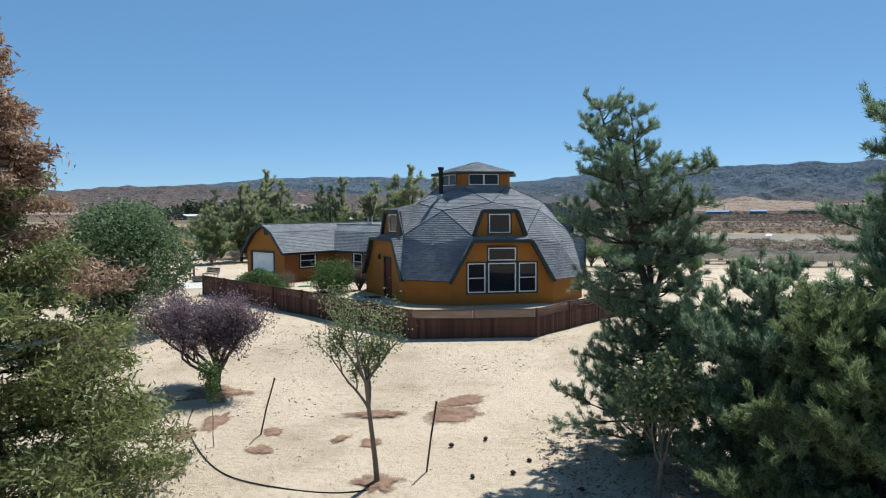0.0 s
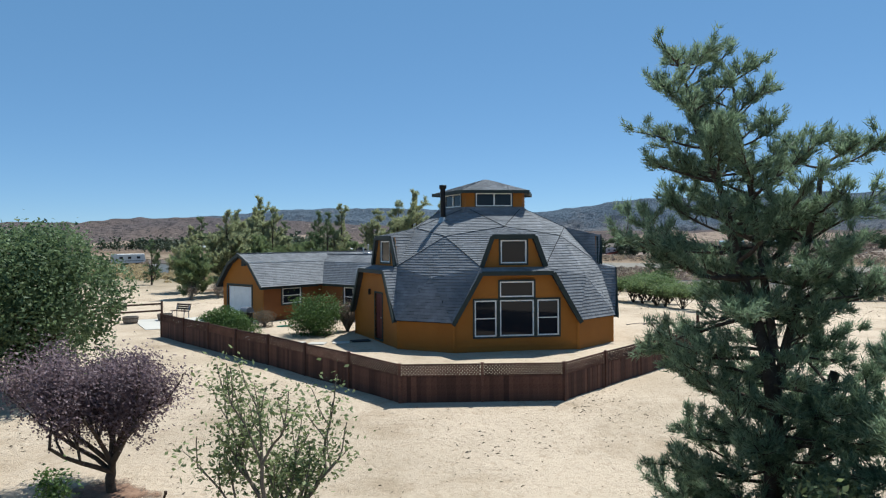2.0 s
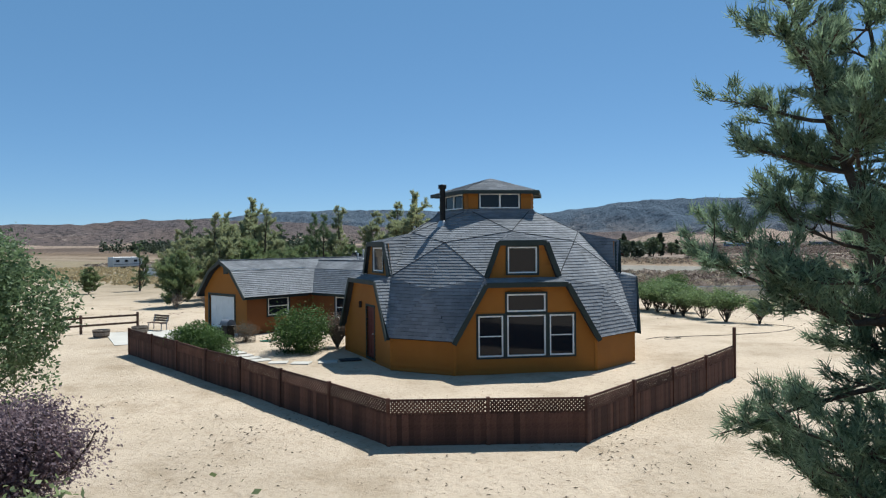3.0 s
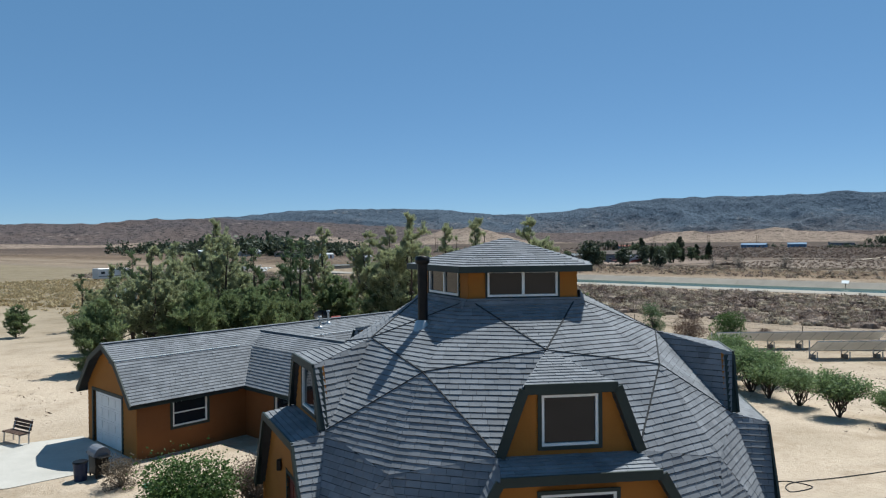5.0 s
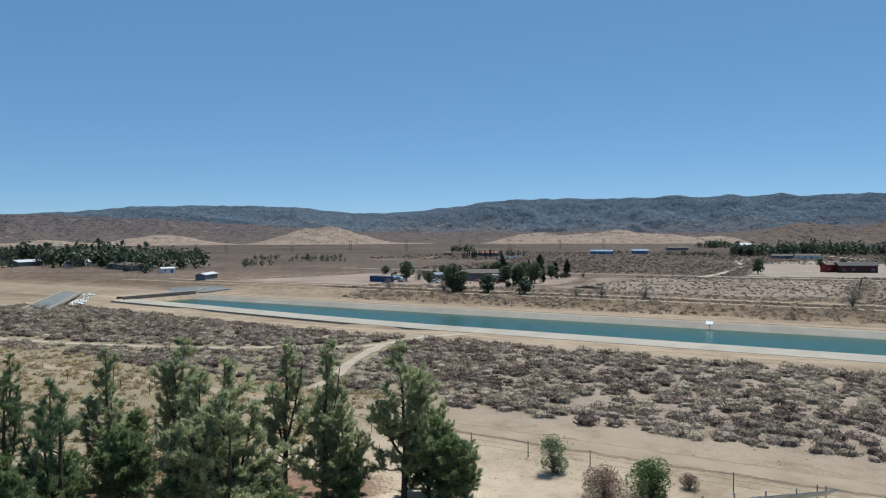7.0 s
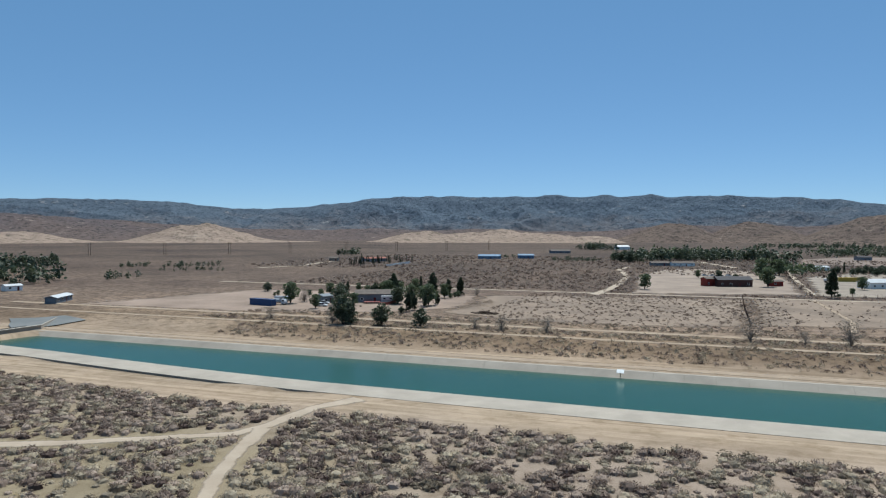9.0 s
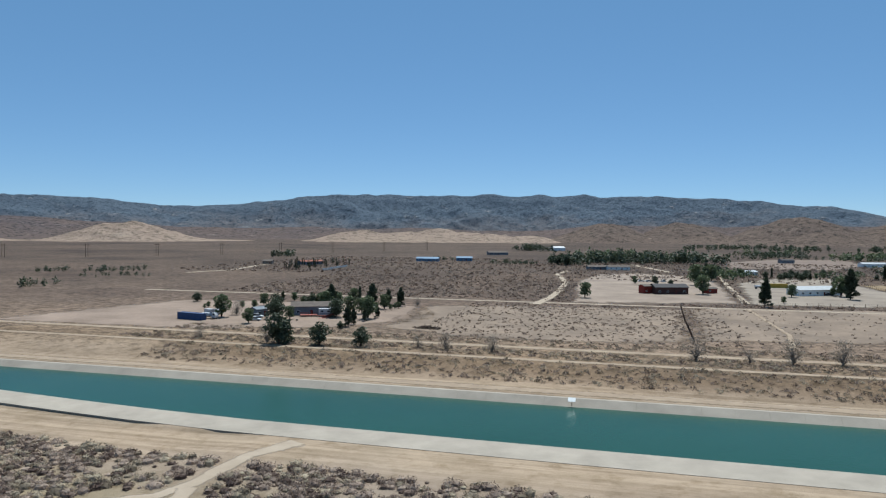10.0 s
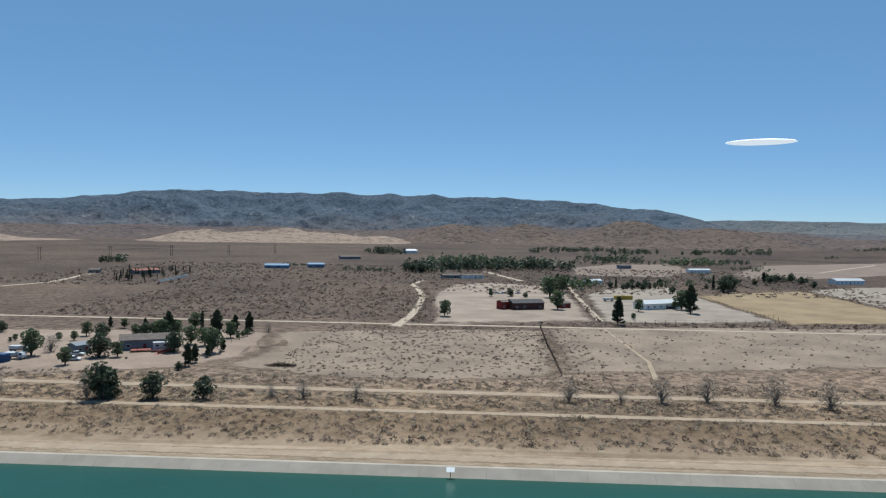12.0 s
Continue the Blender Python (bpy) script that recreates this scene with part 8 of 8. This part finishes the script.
def cloud():
    """A small smooth lens-shaped cloud."""
    m, nt, bs = material("self_glowing_cloud")
    bs.inputs["Base Color"].default_value = (0.6, 0.6, 0.6, 1)
    bs.inputs["Roughness"].default_value = 1.0
    # Emission stands in for sunlight scattered through the cloud.
    bs.inputs["Emission Color"].default_value = (0.86, 0.90, 0.95, 1)
    bs.inputs["Emission Strength"].default_value = 0.42
    bm = bmesh.new()
    bmesh.ops.create_uvsphere(bm, u_segments=40, v_segments=16, radius=1.0)
    for v in bm.verts:
        v.co.z *= 1.0 if v.co.z > 0 else 0.75
        v.co.x += 0.06 * noise.noise(v.co * 3)
    me = bpy.data.meshes.new("cloud")
    bm.to_mesh(me)
    bm.free()
    me.materials.append(m)
    me.polygons.foreach_set("use_smooth", [True] * len(me.polygons))
    o = new("cloud", me)
    d = 4300
    az, el = radians(59.2), radians(7.35)
    o.matrix_basis = pose(d * math.sin(az), d * math.cos(az), d * math.tan(el), 0, 0, -59.2) @ Matrix.Diagonal((182, 105, 15, 1))
    tagged(o, "small white lens-shaped cloud", "cloud", kind="structure")


cloud()
# Trees on the far bank.
far_tree('dark', (40.80, 269.6), 9.2)
far_tree('dark', (42.81, 269.9), 5.7)
far_tree('dark', (51.25, 263.3), 6.9)
far_tree('dark', (61.5, 257.1), 5.9)
far_tree('bare', (76.5, 251.2), 3.5)
far_tree('bare', (82.5, 245.5), 4.9)
far_tree('bare', (92.8, 237.2), 4.9)
far_tree('bare', (137.5, 208.1), 6.4)
far_tree('bare', (147.0, 199.5), 3.5)
far_tree('bare', (156.6, 194.6), 6.9)
far_tree('bare', (167.7, 189.1), 6.8)
far_tree('bare', (179.9, 177.8), 7.3)
far_tree('bare', (186.1, 167.4), 6.9)
far_tree('bare', (21.10, 289.7), 4.0)
far_tree('bare', (38.06, 272.3), 5.9)
# Homesteads on the plain: their trees.
far_tree('green', (33.3, 346.5), 8.7)
far_tree('bare', (39.5, 351.5), 6.0)
far_tree('green', (31.7, 383.9), 2.5)
far_tree('green', (29.9, 380.4), 2.0)
far_tree('green', (44.9, 376.3), 3.1)
far_tree('green', (49.5, 373.6), 3.6)
far_tree('green', (55.1, 383.1), 5.5)
far_tree('green', (40.2, 324.4), 5.4)
far_tree('dark', (58.2, 370.1), 6.7)
far_tree('pine', (67.2, 403.4), 4.5)
far_tree('green', (71.8, 398.9), 4.2)
far_tree('pine', (78.9, 392.9), 4.4)
far_tree('dark', (51.2, 333.4), 8.3)
far_tree('green', (56.1, 330.5), 5.1)
far_tree('green', (70.6, 372.6), 4.8)
far_tree('dark', (72.6, 364.9), 6.6)
far_tree('green', (75.6, 363.2), 6.6)
far_tree('pine', (79.9, 360.7), 10.3)
far_tree('green', (77.3, 359.0), 7.9)
far_tree('green', (82.8, 362.2), 7.1)
far_tree('dark', (74.0, 331.0), 7.5)
far_tree('green', (96.4, 383.1), 6.7)
far_tree('cypress', (97.3, 376.8), 8.3)
far_tree('green', (83.2, 343.5), 6.9)
far_tree('pine', (74.3, 308.1), 5.7)
far_tree('pine', (71.0, 303.7), 6.9)
far_tree('dark', (66.9, 299.0), 2.7)
far_tree('green', (86.6, 338.6), 6.6)
far_tree('green', (84.1, 322.4), 8.6)
far_tree('pine', (95.8, 353.1), 10.7)
far_tree('pine', (88.4, 323.8), 5.0)
far_tree('green', (100.7, 352.0), 6.3)
far_tree('pine', (106.0, 362.7), 7.3)
far_tree('pine', (111.0, 359.9), 8.2)
far_tree('green', (102.1, 347.9), 2.5)
far_tree('green', (105.2, 351.0), 2.6)
far_tree('green', (107.6, 353.0), 2.8)
far_tree('pine', (80.7, 315.8), 4.4)
far_tree('dark', (29.1, 410.1), 4.8)
far_tree('bare', (118.8, 359.0), 3.9)
far_tree('green', (303.4, 438.1), 5.3)
far_tree('dark', (315.0, 432.3), 5.7)
far_tree('dark', (318.9, 421.8), 3.8)
far_tree('green', (214.3, 367.2), 8.1)
far_tree('green', (287.9, 361.7), 10.7)
far_tree('green', (333.7, 414.4), 13.7)
far_tree('pine', (375.8, 450.3), 12.0)
far_tree('green', (372.7, 441.5), 11.8)
far_tree('dark', (422.8, 485.7), 8.6)
far_tree('green', (425.8, 465.8), 6.5)
far_tree('dark', (419.4, 468.8), 4.6)
far_tree('pine', (267.1, 301.8), 12.8)
far_tree('green', (320.3, 332.1), 6.9)
far_tree('green', (349.7, 325.6), 11.0)
far_tree('pine', (339.7, 312.9), 15.2)
far_tree('pine', (352.1, 324.4), 11.0)
far_tree('green', (348.3, 329.5), 4.5)
far_tree('green', (289.4, 310.7), 3.3)
far_tree('dark', (482.5, 383.2), 12.5)
far_tree('dark', (496.7, 386.9), 12.8)
far_tree('cypress', (488.8, 396.1), 11.8)
far_tree('dark', (437.2, 395.2), 5.7)
far_tree('cypress', (434.1, 444.4), 8.7)
far_tree('dark', (485.0, 470.4), 5.1)
far_tree('dark', (434.2, 450.1), 5.5)
far_tree('dark', (497.8, 451.4), 6.0)
far_tree('dark', (480.5, 452.9), 5.9)
far_tree('dark', (612.6, 419.8), 7.4)
far_tree('dark', (632.0, 425.7), 7.0)
far_tree('green', (647.2, 419.0), 7.7)
far_tree('dark', (626.9, 399.2), 7.4)
far_tree('dark', (597.6, 373.5), 6.0)
far_tree('dark', (578.1, 414.7), 5.4)
far_tree('pine', (620.7, 430.7), 9.3)
far_tree('dark', (498.4, 408.3), 4.4)
far_tree('dark', (428.6, 432.5), 4.9)
far_tree('dark', (438.3, 436.7), 5.8)
far_tree('dark', (439.0, 432.6), 4.6)
far_tree('dark', (449.5, 435.4), 5.9)
far_tree('dark', (440.8, 424.3), 5.5)
far_tree('dark', (454.5, 432.2), 5.8)
far_tree('pine', (450.7, 425.1), 5.4)
far_tree('green', (462.5, 429.7), 4.8)
far_tree('green', (472.7, 431.8), 4.9)
far_tree('cypress', (156.0, 721.8), 7.2)
far_tree('cypress', (134.2, 716.9), 5.3)
far_tree('cypress', (148.4, 735.0), 5.4)
far_tree('cypress', (166.1, 748.2), 6.3)
far_tree('cypress', (161.4, 694.2), 6.5)
far_tree('cypress', (160.4, 741.8), 7.1)
far_tree('cypress', (120.0, 668.4), 6.1)
far_tree('cypress', (149.2, 741.1), 6.1)
far_tree('cypress', (143.7, 688.2), 4.8)
far_tree('cypress', (130.0, 671.7), 6.4)
far_tree('cypress', (133.8, 698.4), 7.2)
far_tree('cypress', (121.4, 665.6), 4.9)
far_tree('cypress', (129.5, 727.0), 4.6)
far_tree('cypress', (166.6, 720.8), 6.9)
far_tree('cypress', (141.4, 726.3), 5.5)
far_tree('cypress', (127.9, 693.0), 7.2)
far_tree('cypress', (152.6, 679.3), 4.3)
far_tree('cypress', (138.9, 662.1), 4.9)
far_tree('cypress', (132.4, 697.1), 4.7)
far_tree('cypress', (149.7, 717.9), 6.0)
far_tree('cypress', (132.2, 674.5), 7.4)
far_tree('cypress', (147.7, 709.4), 5.0)
far_tree('cypress', (169.8, 742.3), 4.7)
far_tree('cypress', (149.9, 690.0), 7.6)
far_tree('cypress', (146.4, 697.2), 6.3)
far_tree('cypress', (148.5, 761.5), 7.9)
far_tree('cypress', (126.0, 657.3), 6.1)
far_tree('cypress', (139.6, 742.6), 6.1)
far_tree('cypress', (150.3, 736.0), 6.1)
far_tree('cypress', (150.8, 709.5), 5.0)
far_tree('cypress', (191.0, 793.3), 5.0)
far_tree('cypress', (180.9, 723.7), 5.0)
far_tree('cypress', (185.5, 764.9), 6.6)
far_tree('cypress', (191.9, 784.2), 5.9)
far_tree('cypress', (193.0, 729.9), 6.3)
far_tree('cypress', (203.2, 788.3), 5.4)
far_tree('cypress', (175.6, 711.8), 5.3)
far_tree('cypress', (205.1, 774.0), 5.0)
far_tree('cypress', (177.0, 713.8), 4.6)
far_tree('cypress', (191.8, 773.8), 6.5)
far_tree('dark', (399.3, 678.0), 10.5)
far_tree('green', (403.3, 696.9), 8.4)
far_tree('dark', (402.3, 667.0), 11.6)
far_tree('dark', (1218.8, 1085.6), 11.7)
far_tree('dark', (776.4, 754.8), 10.1)
# Trees left of the drive, seen over the garage.
far_tree('dark', (-57.29, 172.6), 2.8)
far_tree('dark', (-60.3, 174.6), 1.9)
# Far groves and windbreaks.
woods((431.4, 722.7), (616.0, 710.9), 11.1, 60, FAR_TREE)
woods((520.5, 824.4), (674.8, 846.8), 11.6, 40, FAR_GREEN)
woods((663.2, 1216.5), (720.7, 1208.7), 12.0, 14, FAR_TREE)
woods((357.4, 747.6), (377.5, 699.0), 5.3, 16, FAR_TREE)
woods((1076.8, 1231.4), (1254.9, 1211.0), 11.7, 24, FAR_TREE)
woods((1119.0, 1088.0), (1288.1, 1061.8), 11.2, 24, FAR_TREE)
woods((819.0, 675.5), (880.8, 656.5), 11.5, 16, FAR_GREEN)
woods((1311.0, 992.7), (1644.2, 1006.4), 12.5, 26, FAR_TREE)
woods((948.8, 701.2), (1019.8, 680.8), 7.4, 10, FAR_TREE)
woods((492.7, 437.1), (527.1, 434.6), 6.0, 10, FAR_GREEN)
woods((660.8, 457.2), (674.4, 422.4), 6.1, 12, FAR_TREE)
woods((2272.4, 1096.0), (2474.0, 1069.2), 12.3, 12, FAR_TREE)
woods((171.0, 1010.0), (187.5, 975.6), 8.9, 8, FAR_TREE)
woods((330.3, 826.3), (348.6, 820.6), 3.9, 8, FAR_TREE)
woods((835.2, 842.9), (928.4, 819.6), 11.1, 18, FAR_GREEN)
woods((808.9, 570.9), (856.3, 554.5), 4.6, 12, FAR_TREE)
woods((686.0, 745.8), (710.7, 708.9), 6.1, 8, FAR_TREE)
woods((-365.4, 895.1), (-267.8, 865.8), 10.4, 36, FAR_TREE)
woods((-186.7, 604.1), (-87.5, 509.9), 11.9, 60, FAR_TREE)
woods((-258.7, 560.6), (-199.3, 533.1), 8.3, 20, FAR_TREE)
woods((-113.3, 475.8), (-91.0, 442.1), 6.2, 10, FAR_TREE)
woods((-34.10, 618.1), (10.31, 612.6), 3.7, 16, FAR_TREE)
# Buildings.
far_house((59.1, 342.4), (74.3, 338.8), 9.0, 3.4, GREY_BLUE, ROOF_BROWN, 'long grey-blue single-storey house with a brown roof')
far_house((263.6, 371.5), (281.0, 365.3), 10.0, 3.7, DARK_RED, ROOF_DARK, 'dark red-brown house with a dark gable roof')
far_house((260.1, 376.4), (265.9, 376.4), 5.0, 4.0, RED_WALL, ROOF_BROWN, 'small red-brown wooden shed')
far_house((294.1, 364.7), (300.9, 364.3), 4.4, 2.6, RED_WALL, ROOF_BROWN, 'low red-brown wooden shed')
far_house((330.7, 335.8), (357.8, 331.0), 10.0, 3.2, WHITE, ROOF_PALE, 'white single-storey house with a pale roof')
far_house((452.7, 485.3), (466.2, 486.2), 6.6, 2.5, WHITE, ROOF_PALE, 'white shed with a pale roof')
far_house((376.7, 593.9), (394.0, 587.1), 7.2, 2.5, GREY_BLUE, ROOF_BROWN, 'low grey house with brown roof')
far_house((389.5, 581.2), (407.8, 574.0), 7.2, 2.9, WHITE, ROOF_BROWN, 'long white outbuilding with several doors')
far_house((149.2, 744.6), (173.0, 753.0), 8.0, 3.0, GREY_BLUE, ROOF_RED, 'far house with a reddish roof')
far_house((288.2, 793.7), (309.2, 780.6), 10.0, 3.2, FAR_BLUE, FAR_BLUE, 'long pale blue metal shed')
far_house((335.5, 788.4), (352.2, 782.4), 9.0, 3.6, FAR_BLUE, FAR_BLUE, 'blue metal shed on the plain')
far_house((698.0, 1153.6), (720.4, 1150.2), 16.0, 5.1, WHITE, ROOF_PALE, 'large white barn on the plain')
far_house((681.0, 549.3), (705.8, 540.2), 8.1, 3.4, WHITE, ROOF_PALE, 'white house among green trees')
far_house((659.4, 384.5), (686.1, 372.4), 10.2, 3.4, WHITE, ROOF_PALE, 'long white building on the plain')
far_house((470.2, 970.6), (498.5, 963.9), 11.2, 3.4, GREY_BLUE, ROOF_BROWN, 'far low farm building')
far_house((674.1, 641.1), (688.7, 636.2), 8.0, 3.4, GREY_BLUE, ROOF_DARK, 'low grey house far away')
far_house((45.7, 341.5), (50.2, 343.8), 4.5, 2.9, GREY_BLUE, GREY_BLUE, 'small blue-grey wooden shed')
far_house((116.8, 773.2), (125.6, 770.0), 8.0, 3.0, GREY_WOOD, ROOF_BROWN, 'weathered grey wooden farm shed')
far_house((-55.48, 371.1), (-52.62, 387.7), 4.4, 2.3, GREY_BLUE, ROOF_PALE, 'small blue-grey shed on bare ground')
far_house((-90.9, 444.2), (-85.0, 449.5), 4.3, 2.4, WHITE, ROOF_PALE, 'open shelter with a white roof')
far_house((-210.1, 557.8), (-202.9, 580.7), 8.6, 3.1, GREY_BLUE, ROOF_PALE, 'far pale house before dark trees')
far_house((-176.4, 550.6), (-164.2, 559.7), 8.5, 3.0, WHITE, ROOF_PALE, 'far white house before dark trees')
far_house((-142.9, 521.4), (-113.3, 475.8), 8.5, 3.0, GREY_WOOD, ROOF_BROWN, 'far brown house among trees')
# Vehicles.
container((22.19, 342.8), -50, CONT_BLUE, 'blue steel shipping container')
truck((28.38, 342.7), -40, 'white flatbed truck on sand')
truck((30.72, 355.9), -40, 'white box truck on sand')
car((45.80, 340.0), -35, CAR_WHITE, 'white pickup truck on sand')
car((43.46, 330.7), -35, CAR_WHITE, 'silver saloon car on sand')
trailer((72.5, 335.3), -13, 'white caravan beside the house')
car((343.4, 337.6), -40, CAR_DARK, 'dark blue car on gravel')
car((348.1, 335.3), -40, CAR_WHITE, 'white car on pale gravel')
car((348.6, 331.8), -40, CAR_DARK, 'dark car on pale gravel')
truck((349.9, 379.2), -30, 'white box truck on sand')
container((367.8, 382.2), -25, CONT_YELLOW, 'yellow steel shipping container')
car((319.7, 451.6), -30, CAR_WHITE, 'white parked car on sand')
car((324.4, 449.4), -17, CAR_WHITE, 'white parked car on sand')
car((328.8, 447.4), -5, CAR_WHITE, 'white parked car on sand')
car((333.6, 445.3), 8, CAR_WHITE, 'white parked car on sand')
trailer((438.8, 484.9), -20, 'white caravan on bare ground')
trailer((-89.0, 195.5), 60, 'white travel trailer on bare ground')
truck((-92.4, 199.9), 60, 'dark truck beside the trailer')
# Windbreaks and homestead trees across the plain.
woods((970.7, 1121.3), (1258.0, 1173.2), 12.4, 40, FAR_TREE)
woods((1093.2, 1019.7), (1203.7, 1000.1), 12.6, 26, FAR_TREE)
woods((1249.4, 951.5), (1450.5, 892.7), 13.2, 36, FAR_TREE)
woods((790.7, 656.3), (867.8, 651.7), 11.6, 22, FAR_GREEN)
woods((903.1, 672.1), (970.4, 651.7), 7.0, 20, FAR_TREE)
woods((461.7, 712.7), (589.3, 669.9), 14.4, 90, FAR_TREE)
woods((749.5, 760.6), (835.2, 747.4), 12.0, 30, FAR_TREE)
woods((791.3, 705.7), (838.6, 691.5), 6.6, 8, FAR_TREE)
woods((769.6, 537.8), (815.8, 536.4), 5.8, 12, FAR_GREEN)
woods((633.9, 438.0), (653.5, 409.6), 7.8, 16, FAR_TREE)
woods((383.3, 467.9), (415.1, 472.9), 8.8, 16, FAR_GREEN)
woods((421.1, 470.4), (443.5, 472.8), 6.2, 10, FAR_GREEN)
woods((1364.7, 725.9), (1397.6, 717.0), 6.5, 8, FAR_TREE)
woods((2171.5, 1027.4), (2316.0, 1005.5), 10.3, 16, FAR_TREE)
woods((441.6, 442.2), (484.5, 442.9), 4.9, 14, FAR_TREE)
woods((594.2, 474.7), (525.6, 405.1), 9.3, 4, FAR_TREE)
woods((637.9, 1171.9), (655.3, 1097.5), 13.7, 24, FAR_TREE)
woods((398.5, 691.3), (429.0, 667.0), 13.4, 22, FAR_TREE)
woods((344.8, 723.7), (377.7, 698.7), 4.7, 26, FAR_TREE)
woods((161.6, 956.3), (184.7, 969.0), 9.7, 8, FAR_TREE)
woods((328.1, 836.5), (344.7, 831.5), 4.5, 8, FAR_TREE)
woods((-67.9, 689.9), (11.33, 680.2), 5.2, 40, FAR_TREE)
woods((-59.78, 543.1), (-44.50, 541.2), 5.7, 8, FAR_TREE)
woods((-337.1, 689.6), (-229.9, 634.5), 13.2, 50, FAR_TREE)
woods((-239.7, 635.6), (-133.9, 551.4), 17.2, 70, FAR_TREE)
woods((-162.6, 730.9), (-129.3, 728.2), 12.2, 26, FAR_TREE)


def porch_deck(a, ang, w, d):
    """A red timber deck with a railing and a ramp in front of a house."""
    t = thing("porch_deck", (a[0], a[1], gz(*a)), "red painted timber deck with railing and ramp", "deck", "", ang)
    part("platform", boxes([((0, 0, 0.55), (w, d, 0.70))], 0.02), DECK_RED, t)
    for i in range(7):
        x = 0.06 + (w - 0.12) * i / 6
        part("post", boxes([((x - 0.06, 0.0, -0.2), (x + 0.06, 0.12, 1.75))]), DECK_RED, t)
    for z in (1.2, 1.68):
        part("rail", boxes([((0, 0.02, z), (w * 0.55, 0.10, z + 0.09))]), DECK_RED, t)
    part("walkway", boxes([((w, -1.7, 0.55), (w + 6.4, -0.3, 0.70))], 0.02), DECK_RED, t)
    bm = bmesh.new()
    slab_bm(bm, [Vector((w + 4.6, -1.7, 0.68)), Vector((w + 6.4, -1.7, 0.68)), Vector((w + 1.9, -6.2, 0.05)), Vector((w + 0.1, -6.2, 0.05))][::-1], 0.12, Vector((0, 0, 1)))
    part("ramp", bm, DECK_RED, t)
    bm = bmesh.new()
    prism(bm, (w + 6.4, -1.7, 1.2), (w + 1.9, -6.2, 0.55), 0.08, 0.8)
    part("ramp_rail", bm, DECK_RED, t)


DECK_RED = mottled("worn_red_deck_paint", (0.22, 0.055, 0.04), (0.33, 0.10, 0.075), 0.8, 12, 0.8, 0.003)
porch_deck((61.2, 336.4), -13, 6.5, 3.2)


def brush_pile(at, r, seed):
    """A heap of dead branches thrown down crosswise."""
    rng = np.random.default_rng(seed)
    sticks = []
    for i in range(160):
        f = rng.uniform(-1, 1)
        c = np.array([f * r, rng.normal() * r * 0.22, abs(rng.normal()) * 0.45 * (1 - abs(f)) + 0.1])
        d = unit(rng.normal(size=3) * [1, 1, 0.35]) * rng.uniform(0.6, 1.6)
        sticks.append(tube([c - d, c + d * 0.1 + rng.normal(size=3) * 0.08, c + d], [0.09, 0.08, 0.03], 4))
    o = new("brush_pile", quick_mesh("brush_pile", *joined(sticks), RUST))
    o.matrix_basis = pose(at[0], at[1], gz(*at), 0, 0, -40)
    tagged(o, "low dark heap of dead branches on a sandy field", "brush pile", kind="stuff")


brush_pile((95.1, 289.1), 4.2, 9)
barrel(57.8, 326.0, "dark rusty barrel on a sandy lot")

# ---- roof pieces, last ----
DOME_SHINGLES.meshes(HOUSE, SHINGLE, SHINGLE_PART, Vector((1.5, 41.0, 4.6)), 300)
WING_SHINGLES.meshes(WING_OB, SHINGLE, SHINGLE_PART, Vector((-8.6, 53.4, 3.0)), 300)
